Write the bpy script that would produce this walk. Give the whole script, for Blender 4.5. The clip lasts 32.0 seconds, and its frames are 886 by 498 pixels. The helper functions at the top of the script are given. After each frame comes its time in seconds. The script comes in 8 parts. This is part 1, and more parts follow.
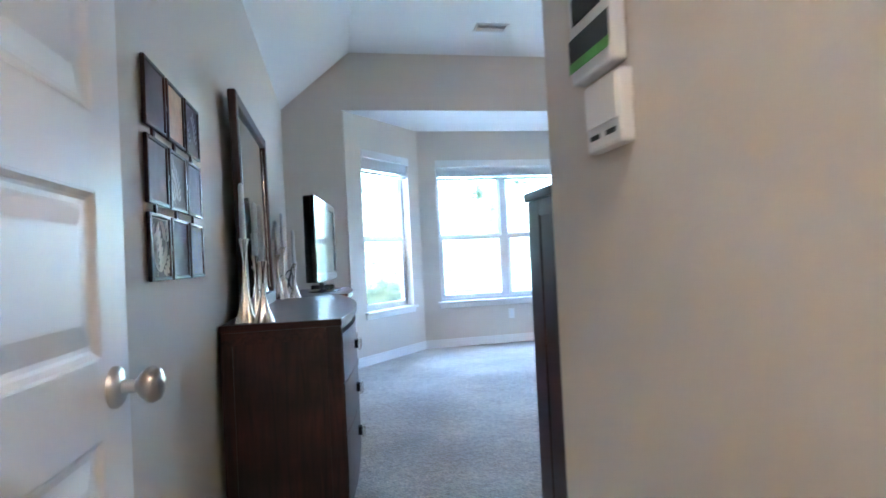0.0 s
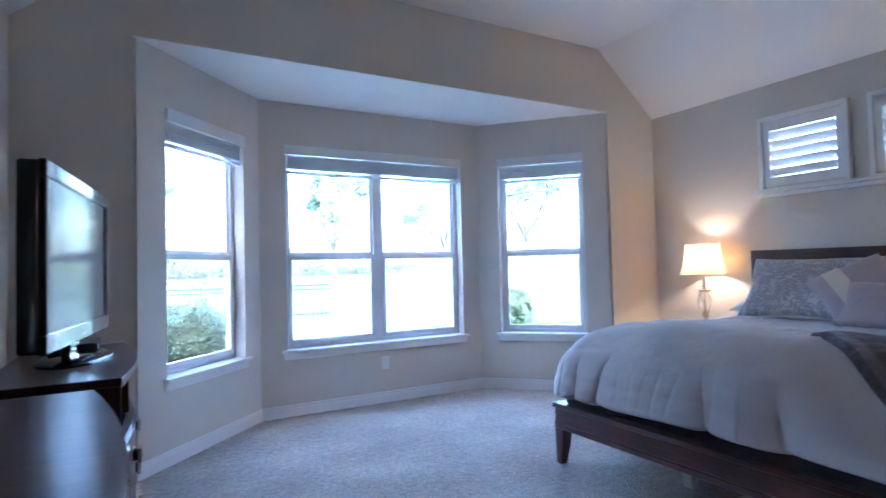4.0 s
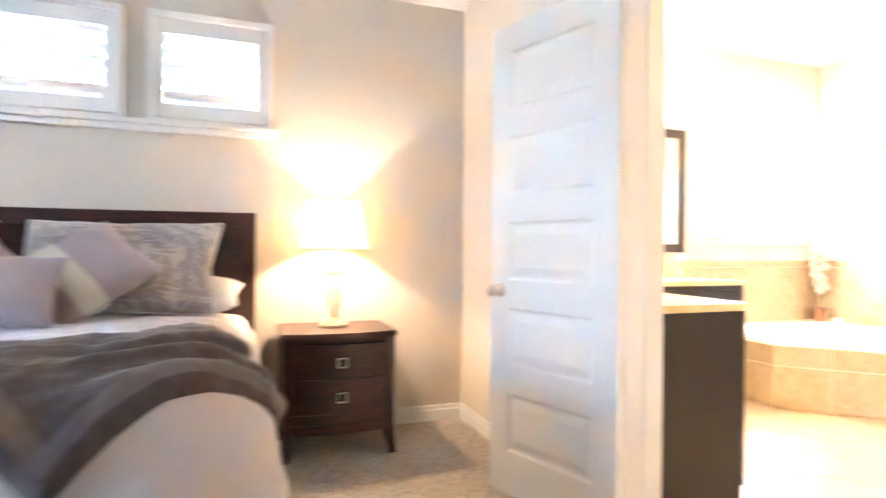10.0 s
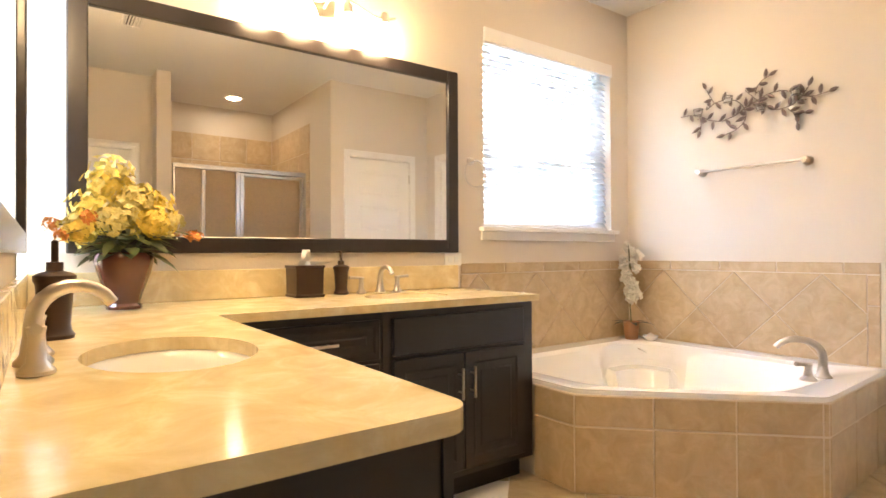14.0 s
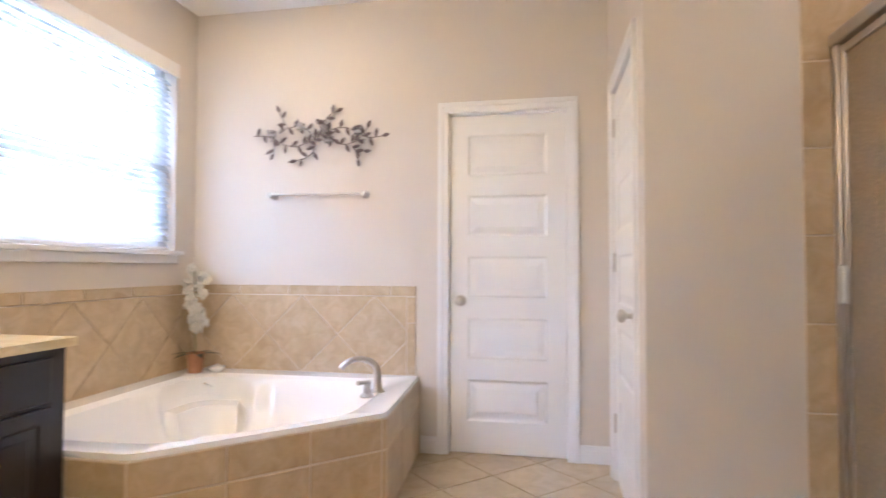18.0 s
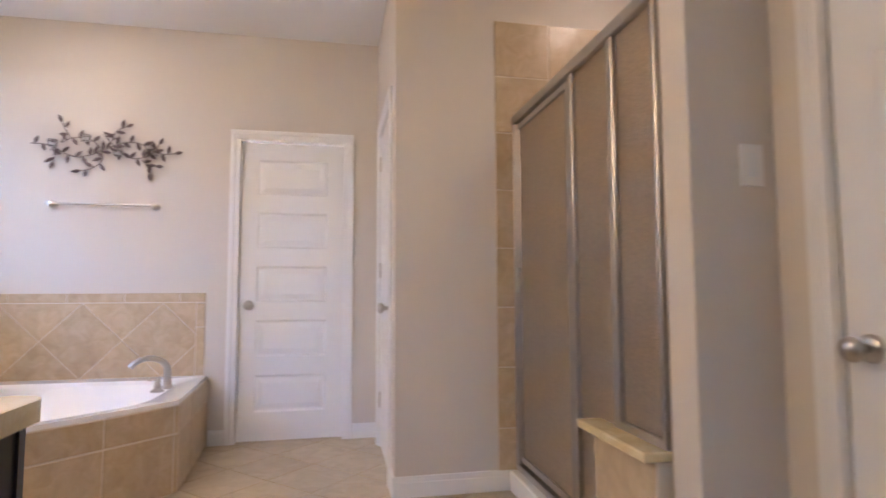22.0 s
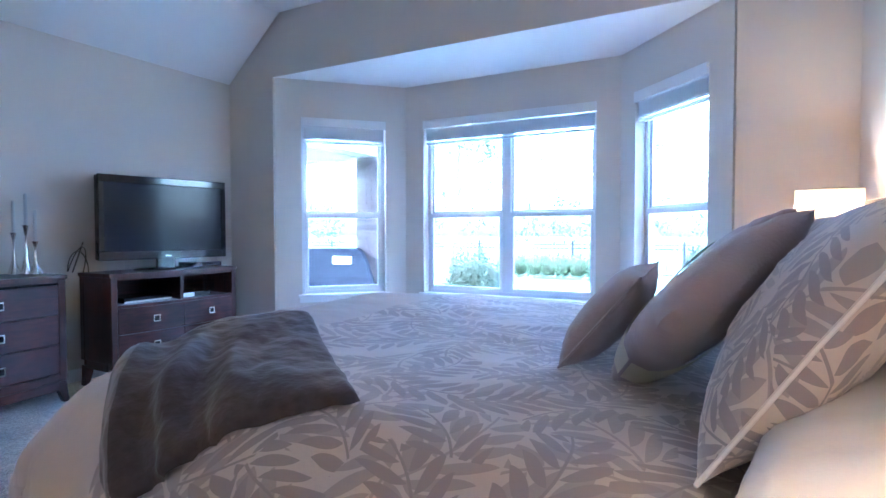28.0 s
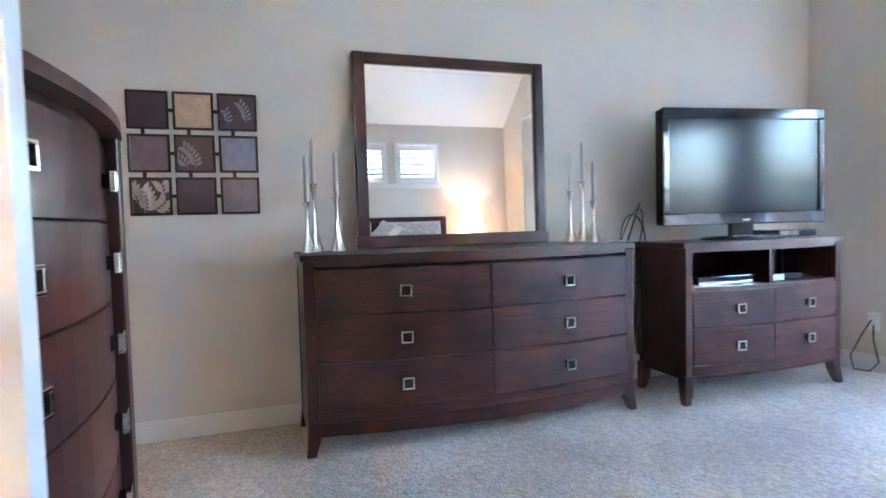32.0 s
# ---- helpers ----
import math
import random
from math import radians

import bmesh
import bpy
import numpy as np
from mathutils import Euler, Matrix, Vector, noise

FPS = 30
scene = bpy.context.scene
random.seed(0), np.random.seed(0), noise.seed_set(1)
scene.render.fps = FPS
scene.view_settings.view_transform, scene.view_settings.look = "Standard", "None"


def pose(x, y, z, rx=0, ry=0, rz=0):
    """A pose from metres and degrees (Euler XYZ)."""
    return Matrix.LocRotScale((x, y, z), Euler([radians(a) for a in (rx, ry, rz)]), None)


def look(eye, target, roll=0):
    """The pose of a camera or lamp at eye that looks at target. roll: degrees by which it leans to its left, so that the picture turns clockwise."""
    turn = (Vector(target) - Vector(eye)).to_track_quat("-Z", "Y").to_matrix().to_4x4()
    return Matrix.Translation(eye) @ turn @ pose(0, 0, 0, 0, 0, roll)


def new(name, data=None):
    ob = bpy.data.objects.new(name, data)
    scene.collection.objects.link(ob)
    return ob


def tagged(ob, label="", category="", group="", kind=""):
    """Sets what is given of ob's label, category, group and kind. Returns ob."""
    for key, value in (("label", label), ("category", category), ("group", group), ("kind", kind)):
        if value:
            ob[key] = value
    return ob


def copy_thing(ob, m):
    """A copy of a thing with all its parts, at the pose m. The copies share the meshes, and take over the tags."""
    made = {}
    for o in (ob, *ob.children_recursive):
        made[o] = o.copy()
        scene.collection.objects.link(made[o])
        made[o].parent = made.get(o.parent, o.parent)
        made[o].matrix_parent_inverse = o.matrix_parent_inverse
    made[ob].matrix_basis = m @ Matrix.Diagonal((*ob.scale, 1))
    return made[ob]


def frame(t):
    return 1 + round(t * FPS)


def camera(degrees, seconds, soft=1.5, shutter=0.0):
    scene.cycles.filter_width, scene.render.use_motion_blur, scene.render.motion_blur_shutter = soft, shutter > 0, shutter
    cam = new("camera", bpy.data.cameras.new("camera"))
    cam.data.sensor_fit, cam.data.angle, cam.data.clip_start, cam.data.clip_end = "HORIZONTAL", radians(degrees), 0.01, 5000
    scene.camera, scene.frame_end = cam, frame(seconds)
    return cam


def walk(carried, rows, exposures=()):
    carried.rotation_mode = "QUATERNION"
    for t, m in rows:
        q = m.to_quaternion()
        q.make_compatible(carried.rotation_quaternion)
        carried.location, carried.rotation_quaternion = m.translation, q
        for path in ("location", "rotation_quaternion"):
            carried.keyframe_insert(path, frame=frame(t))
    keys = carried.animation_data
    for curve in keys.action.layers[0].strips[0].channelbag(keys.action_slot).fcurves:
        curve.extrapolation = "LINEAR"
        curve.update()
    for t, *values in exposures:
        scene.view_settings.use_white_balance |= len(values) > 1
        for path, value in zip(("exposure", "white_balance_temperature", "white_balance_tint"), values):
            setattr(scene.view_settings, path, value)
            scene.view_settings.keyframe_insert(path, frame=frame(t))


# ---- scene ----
cam = camera(77.4, 32.0, soft=1.5, shutter=0.5)
PATH = [
    (0, (0.449, 0.886, 1.053), (0.833, 2.849, 1.084), -2.8),
    (0.5, (0.516, 1.209, 1.04), (0.705, 3.2, 1.069), -2.9),
    (1, (0.546, 1.56, 1.052), (0.57, 3.56, 1.079), -2.8),
    (1.5, (0.543, 1.943, 1.061), (0.558, 3.943, 1.075), -2.4),
    (2, (0.583, 2.309, 1.068), (0.629, 4.308, 1.081), -2.3),
    (2.5, (0.632, 2.553, 1.063), (0.745, 4.55, 1.097), -2.2),
    (3, (0.573, 2.711, 1.093), (1.113, 4.636, 1.145), -1.8),
    (3.5, (0.542, 2.778, 1.131), (1.363, 4.601, 1.193), -1.6),
    (4, (0.551, 2.766, 1.164), (1.537, 4.505, 1.232), -1.4),
    (4.5, (0.564, 2.73, 1.167), (1.707, 4.369, 1.248), -1.1),
    (6.5, (0.524, 2.633, 1.121), (2.121, 3.835, 1.206), -0.7),
    (7, (0.512, 2.643, 1.110), (2.150, 3.789, 1.192), -0.6),
    (7.5, (0.521, 2.657, 1.111), (2.174, 3.781, 1.184), -0.6),
    (8, (0.689, 2.728, 1.065), (2.335, 3.864, 1.098), -0.5),
    (8.5, (0.915, 2.88, 1.04), (2.626, 3.916, 1.04), -0.3),
    (9, (1.148, 3.161, 1.019), (3.077, 3.689, 1.018), -0.2),
    (9.5, (1.431, 3.419, 1.051), (3.428, 3.313, 1.035), 0.3),
    (9.7, (1.575, 3.42, 1.059), (3.543, 3.066, 1.05), 0.3),
    (10, (1.722, 3.341, 1.061), (3.606, 2.671, 1.059), 0.5),
    (10.3, (1.83, 3.252, 1.063), (3.571, 2.267, 1.065), 0.8),
    (10.5, (1.906, 3.182, 1.064), (3.533, 2.019, 1.076), 0.8),
    (11, (2.154, 2.89, 1.053), (3.542, 1.451, 1.076), 1.0),
    (11.5, (2.268, 2.639, 1.05), (3.467, 1.038, 1.071), 1.1),
    (12, (2.398, 2.377, 1.038), (3.433, 0.666, 1.067), 0.8),
    (12.5, (2.576, 2.141, 1.017), (3.618, 0.433, 1.048), 0.8),
    (13, (2.742, 1.923, 1.012), (4.049, 0.409, 1.037), 0.4),
    (13.5, (2.832, 1.848, 1.023), (4.389, 0.592, 1.046), -0.2),
    (15.5, (2.947, 1.768, 1.076), (4.613, 0.661, 1.085), -0.3),
    (16, (2.956, 1.696, 1.073), (4.504, 0.43, 1.091), -0.5),
    (16.5, (2.954, 1.655, 1.074), (4.304, 0.18, 1.094), -0.3),
    (17, (2.964, 1.656, 1.076), (3.984, -0.063, 1.111), -0.1),
    (17.5, (3.013, 1.659, 1.085), (3.725, -0.21, 1.135), -0.1),
    (18, (3.092, 1.651, 1.096), (3.454, -0.315, 1.163), 0.2),
    (18.5, (3.104, 1.652, 1.088), (3.157, -0.344, 1.194), 0.3),
    (19, (3.103, 1.662, 1.098), (2.969, -0.33, 1.225), 0.2),
    (19.5, (3.089, 1.688, 1.106), (2.868, -0.295, 1.24), 0.1),
    (20, (3.082, 1.741, 1.078), (2.818, -0.237, 1.215), -0.0),
    (20.5, (3.05, 1.791, 1.049), (2.797, -0.188, 1.184), -0.2),
    (21, (3.023, 1.883, 1.039), (2.814, -0.101, 1.172), -0.4),
    (21.5, (3.019, 2.057, 1.02), (2.811, 0.073, 1.16), -0.3),
    (22, (3.033, 2.28, 0.995), (2.646, 0.324, 1.144), -0.2),
    (22.5, (3.047, 2.509, 0.953), (2.349, 0.642, 1.116), 0.0),
    (23, (3.15, 2.673, 0.935), (2.058, 1.006, 1.105), 0.2),
    (23.5, (3.569, 2.682, 0.964), (1.968, 1.498, 1.15), 0.8),
    (24, (3.826, 2.652, 1.063), (1.878, 2.212, 1.179), 0.9),
    (24.2, (3.907, 2.642, 1.077), (1.922, 2.433, 1.201), 0.9),
    (24.5, (4.032, 2.664, 1.114), (2.038, 2.774, 1.235), 1.1),
    (25, (4.085, 2.665, 1.090), (2.237, 3.411, 1.259), 0.25),
    (25.5, (4.175, 2.630, 1.085), (2.545, 3.774, 1.264), 0.17),
    (26, (4.308, 2.589, 1.110), (2.880, 3.983, 1.249), 0.18),
    (26.5, (4.414, 2.569, 1.105), (3.152, 4.120, 1.174), 0.32),
    (28.5, (4.409, 2.655, 1.122), (3.470, 4.419, 1.044), -0.30),
    (29, (4.240, 2.699, 1.092), (3.135, 4.363, 0.998), -1.13),
    (29.5, (4.088, 2.756, 1.058), (2.753, 4.243, 0.972), -1.3),
    (30, (3.915, 2.813, 1.04), (2.378, 4.09, 0.95), -1.3),
    (30.5, (3.672, 2.866, 1.025), (1.976, 3.921, 0.928), -1.3),
    (31, (3.36, 2.875, 1.013), (1.55, 3.722, 0.914), -1.4),
    (31.5, (3.08, 2.878, 0.972), (1.196, 3.545, 0.881), -1.5),
    (32, (2.779, 2.876, 0.954), (0.88, 3.496, 0.866), -1.5),
]
EXPOSURES = [
    (0.0, 7.80, 5050, 12), (1.0, 7.42, 4700, 18), (2.0, 7.10, 4600, 19), (3.0, 6.98, 4950, 21), (4.0, 6.75, 4950, 21), (5.0, 6.98, 4950, 22), (7.0, 7.72, 5600, 20), (8.0, 8.10, 5700, 20), (9.0, 8.32, 5600, 20), (10.0, 8.57, 5850, 20),
    (11.0, 7.68, 5900, 14), (12.0, 6.99, 6300, 15), (13.0, 6.53, 6400, 17), (14.5, 6.79, 6300, 18), (16.0, 7.14, 5250, 15), (17.0, 6.88, 5200, 17), (18.5, 6.34, 5300, 21), (20.0, 5.94, 5350, 24),
    (22.0, 6.16, 5200, 25), (23.3, 6.52, 4950, 21), (24.0, 6.38, 4800, 20), (24.5, 6.80, 4600, 16), (25.0, 7.60, 4350, 17), (25.6, 8.08, 4500, 20), (26.5, 8.37, 4600, 23), (28.5, 7.27, 4450, 20), (29.0, 7.30, 4400, 20),
    (30.0, 7.93, 4900, 25), (31.0, 8.00, 5000, 22), (32.0, 8.35, 5350, 19)]
walk(cam, [(t, look(eye, target, roll)) for t, eye, target, roll in PATH], EXPOSURES)

# ---- world and light ----
world = bpy.data.worlds.new("sky")
scene.world = world
world.use_nodes = True
wn = world.node_tree.nodes
wl = world.node_tree.links
sky = wn.new("ShaderNodeTexSky")
sky.sky_type = "NISHITA"
sky.sun_disc = False
sky.sun_elevation = radians(62)
sky.sun_rotation = radians(200)
sky.altitude = 50
sky.air_density = 1.4
sky.dust_density = 6.0
wn["Background"].inputs["Strength"].default_value = 0.15
wl.new(sky.outputs["Color"], wn["Background"].inputs["Color"])
sun_data = bpy.data.lights.new("sun", "SUN")
sun_data.energy = 0.22
sun_data.angle = radians(12)
sun_data.color = (1.0, 0.95, 0.88)
sun_lamp = new("sun", sun_data)
sun_lamp.matrix_world = look((0, 0, 0), (-0.16, 0.44, -0.88))


def glow_lamp(name, place, watts, radius, colour):
    data = bpy.data.lights.new(name, "POINT")
    data.energy = watts
    data.shadow_soft_size = radius
    data.color = colour
    ob = new(name, data)
    ob.location = place
    return ob


WARM = (1.0, 0.72, 0.41)
glow_lamp("bulb", (4.75, 2.89, 1.175), 0.155, 0.04, WARM)
glow_lamp("bulb", (4.75, 5.74, 1.175), 0.14, 0.035, WARM)


# ---- materials ----
def nodes_of(name):
    mat = bpy.data.materials.new(name)
    mat.use_nodes = True
    tree = mat.node_tree
    return mat, tree.nodes, tree.links, tree.nodes["Principled BSDF"]


def make(name, colour, rough=0.5, metal=0.0, vary=0.08, scale=6.0, bump=0.0, bump_scale=200.0, coat=0.0, per_object=0.0, sheen=0.0):
    """A painted or plain surface: two scales of colour variation and a fine relief."""
    mat, n, l, p = nodes_of(name)
    p.inputs["Roughness"].default_value = rough
    p.inputs["Metallic"].default_value = metal
    p.inputs["Coat Weight"].default_value = coat
    p.inputs["Coat Roughness"].default_value = 0.12
    p.inputs["Sheen Weight"].default_value = sheen
    co = n.new("ShaderNodeTexCoord")
    big = n.new("ShaderNodeTexNoise")
    big.inputs["Scale"].default_value = scale
    big.inputs["Detail"].default_value = 6
    l.new(co.outputs["Object"], big.inputs["Vector"])
    ramp = n.new("ShaderNodeMapRange")
    ramp.inputs["To Min"].default_value = 1 - vary
    ramp.inputs["To Max"].default_value = 1 + vary
    l.new(big.outputs["Fac"], ramp.inputs["Value"])
    mul = n.new("ShaderNodeVectorMath")
    mul.operation = "SCALE"
    mul.inputs[0].default_value = colour[:3]
    l.new(ramp.outputs["Result"], mul.inputs["Scale"])
    out = mul.outputs["Vector"]
    if per_object:
        info = n.new("ShaderNodeObjectInfo")
        r2 = n.new("ShaderNodeMapRange")
        r2.inputs["To Min"].default_value = 1 - per_object
        r2.inputs["To Max"].default_value = 1 + per_object
        l.new(info.outputs["Random"], r2.inputs["Value"])
        m2 = n.new("ShaderNodeVectorMath")
        m2.operation = "SCALE"
        l.new(out, m2.inputs[0])
        l.new(r2.outputs["Result"], m2.inputs["Scale"])
        out = m2.outputs["Vector"]
    l.new(out, p.inputs["Base Color"])
    if bump:
        fine = n.new("ShaderNodeTexNoise")
        fine.inputs["Scale"].default_value = bump_scale
        fine.inputs["Detail"].default_value = 4
        l.new(co.outputs["Object"], fine.inputs["Vector"])
        b = n.new("ShaderNodeBump")
        b.inputs["Strength"].default_value = bump
        b.inputs["Distance"].default_value = 0.004
        l.new(fine.outputs["Fac"], b.inputs["Height"])
        l.new(b.outputs["Normal"], p.inputs["Normal"])
    return mat


def make_wood(name, dark, light, axis="Y", rough=0.34, coat=0.35):
    mat, n, l, p = nodes_of(name)
    co = n.new("ShaderNodeTexCoord")
    mp = n.new("ShaderNodeMapping")
    mp.inputs["Scale"].default_value = {"X": (1.2, 14, 14), "Y": (14, 1.2, 14), "Z": (14, 14, 1.2)}[axis]
    l.new(co.outputs["Object"], mp.inputs["Vector"])
    g = n.new("ShaderNodeTexNoise")
    g.inputs["Scale"].default_value = 3.0
    g.inputs["Detail"].default_value = 8
    g.inputs["Distortion"].default_value = 1.0
    l.new(mp.outputs["Vector"], g.inputs["Vector"])
    big = n.new("ShaderNodeTexNoise")
    big.inputs["Scale"].default_value = 5.0
    big.inputs["Detail"].default_value = 3
    l.new(co.outputs["Object"], big.inputs["Vector"])
    mixf = n.new("ShaderNodeMath")
    mixf.operation = "MULTIPLY"
    l.new(g.outputs["Fac"], mixf.inputs[0])
    l.new(big.outputs["Fac"], mixf.inputs[1])
    r = n.new("ShaderNodeValToRGB")
    r.color_ramp.elements[0].position = 0.12
    r.color_ramp.elements[0].color = (*dark, 1)
    r.color_ramp.elements[1].position = 0.42
    r.color_ramp.elements[1].color = (*light, 1)
    l.new(mixf.outputs["Value"], r.inputs["Fac"])
    l.new(r.outputs["Color"], p.inputs["Base Color"])
    p.inputs["Roughness"].default_value = rough
    p.inputs["Coat Weight"].default_value = coat
    p.inputs["Coat Roughness"].default_value = 0.10
    p.inputs["Specular IOR Level"].default_value = 0.35
    b = n.new("ShaderNodeBump")
    b.inputs["Strength"].default_value = 0.08
    b.inputs["Distance"].default_value = 0.002
    l.new(g.outputs["Fac"], b.inputs["Height"])
    l.new(b.outputs["Normal"], p.inputs["Normal"])
    return mat


def make_carpet():
    mat, n, l, p = nodes_of("carpet")
    co = n.new("ShaderNodeTexCoord")
    tuft = n.new("ShaderNodeTexVoronoi")
    tuft.inputs["Scale"].default_value = 95
    l.new(co.outputs["Object"], tuft.inputs["Vector"])
    mid = n.new("ShaderNodeTexNoise")
    mid.inputs["Scale"].default_value = 26
    mid.inputs["Detail"].default_value = 6
    mid.inputs["Roughness"].default_value = 0.7
    l.new(co.outputs["Object"], mid.inputs["Vector"])
    big = n.new("ShaderNodeTexNoise")
    big.inputs["Scale"].default_value = 1.6
    big.inputs["Detail"].default_value = 3
    l.new(co.outputs["Object"], big.inputs["Vector"])
    add = n.new("ShaderNodeMath")
    add.operation = "ADD"
    l.new(mid.outputs["Fac"], add.inputs[0])
    l.new(big.outputs["Fac"], add.inputs[1])
    r = n.new("ShaderNodeValToRGB")
    r.color_ramp.elements[0].position = 0.66
    r.color_ramp.elements[0].color = (0.41, 0.345, 0.275, 1)
    r.color_ramp.elements[1].position = 1.25 / 1.25
    r.color_ramp.elements[1].color = (0.70, 0.615, 0.505, 1)
    mr = n.new("ShaderNodeMath")
    mr.operation = "MULTIPLY"
    mr.inputs[1].default_value = 0.82
    l.new(add.outputs["Value"], mr.inputs[0])
    l.new(mr.outputs["Value"], r.inputs["Fac"])
    # Shade between the tufts is put into the colour: light tips, dark gaps.
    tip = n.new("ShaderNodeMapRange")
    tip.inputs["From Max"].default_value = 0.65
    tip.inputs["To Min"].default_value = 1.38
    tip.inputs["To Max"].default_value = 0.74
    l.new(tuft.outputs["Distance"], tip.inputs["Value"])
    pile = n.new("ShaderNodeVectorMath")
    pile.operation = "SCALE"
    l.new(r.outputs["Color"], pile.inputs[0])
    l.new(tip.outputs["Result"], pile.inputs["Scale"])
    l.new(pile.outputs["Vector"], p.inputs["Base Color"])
    p.inputs["Roughness"].default_value = 0.95
    p.inputs["Sheen Weight"].default_value = 0.3
    h = n.new("ShaderNodeMath")
    h.operation = "MULTIPLY_ADD"
    h.inputs[1].default_value = -0.8
    l.new(tuft.outputs["Distance"], h.inputs[0])
    l.new(mid.outputs["Fac"], h.inputs[2])
    b = n.new("ShaderNodeBump")
    b.inputs["Strength"].default_value = 1.0
    b.inputs["Distance"].default_value = 0.013
    l.new(h.outputs["Value"], b.inputs["Height"])
    l.new(b.outputs["Normal"], p.inputs["Normal"])
    return mat


def make_stone(name, dark, mid, light, scale=5.0, rough=0.35, bump=0.05, per_object=0.06, coat=0.0):
    mat, n, l, p = nodes_of(name)
    co = n.new("ShaderNodeTexCoord")
    info = n.new("ShaderNodeObjectInfo")
    off = n.new("ShaderNodeVectorMath")
    off.operation = "MULTIPLY_ADD"
    off.inputs[0].default_value = (7.3, 3.1, 5.7)
    l.new(info.outputs["Random"], off.inputs[1])
    l.new(co.outputs["Object"], off.inputs[2])
    a = n.new("ShaderNodeTexNoise")
    a.inputs["Scale"].default_value = scale
    a.inputs["Detail"].default_value = 9
    a.inputs["Roughness"].default_value = 0.62
    a.inputs["Distortion"].default_value = 0.8
    l.new(off.outputs["Vector"], a.inputs["Vector"])
    r = n.new("ShaderNodeValToRGB")
    r.color_ramp.elements[0].position = 0.32
    r.color_ramp.elements[0].color = (*dark, 1)
    r.color_ramp.elements[1].position = 0.66
    r.color_ramp.elements[1].color = (*light, 1)
    e = r.color_ramp.elements.new(0.5)
    e.color = (*mid, 1)
    l.new(a.outputs["Fac"], r.inputs["Fac"])
    r2 = n.new("ShaderNodeMapRange")
    r2.inputs["To Min"].default_value = 1 - per_object
    r2.inputs["To Max"].default_value = 1 + per_object
    l.new(info.outputs["Random"], r2.inputs["Value"])
    m2 = n.new("ShaderNodeVectorMath")
    m2.operation = "SCALE"
    l.new(r.outputs["Color"], m2.inputs[0])
    l.new(r2.outputs["Result"], m2.inputs["Scale"])
    l.new(m2.outputs["Vector"], p.inputs["Base Color"])
    p.inputs["Roughness"].default_value = rough
    p.inputs["Coat Weight"].default_value = coat
    p.inputs["Coat Roughness"].default_value = 0.08
    b = n.new("ShaderNodeBump")
    b.inputs["Strength"].default_value = bump
    b.inputs["Distance"].default_value = 0.004
    l.new(a.outputs["Fac"], b.inputs["Height"])
    l.new(b.outputs["Normal"], p.inputs["Normal"])
    return mat


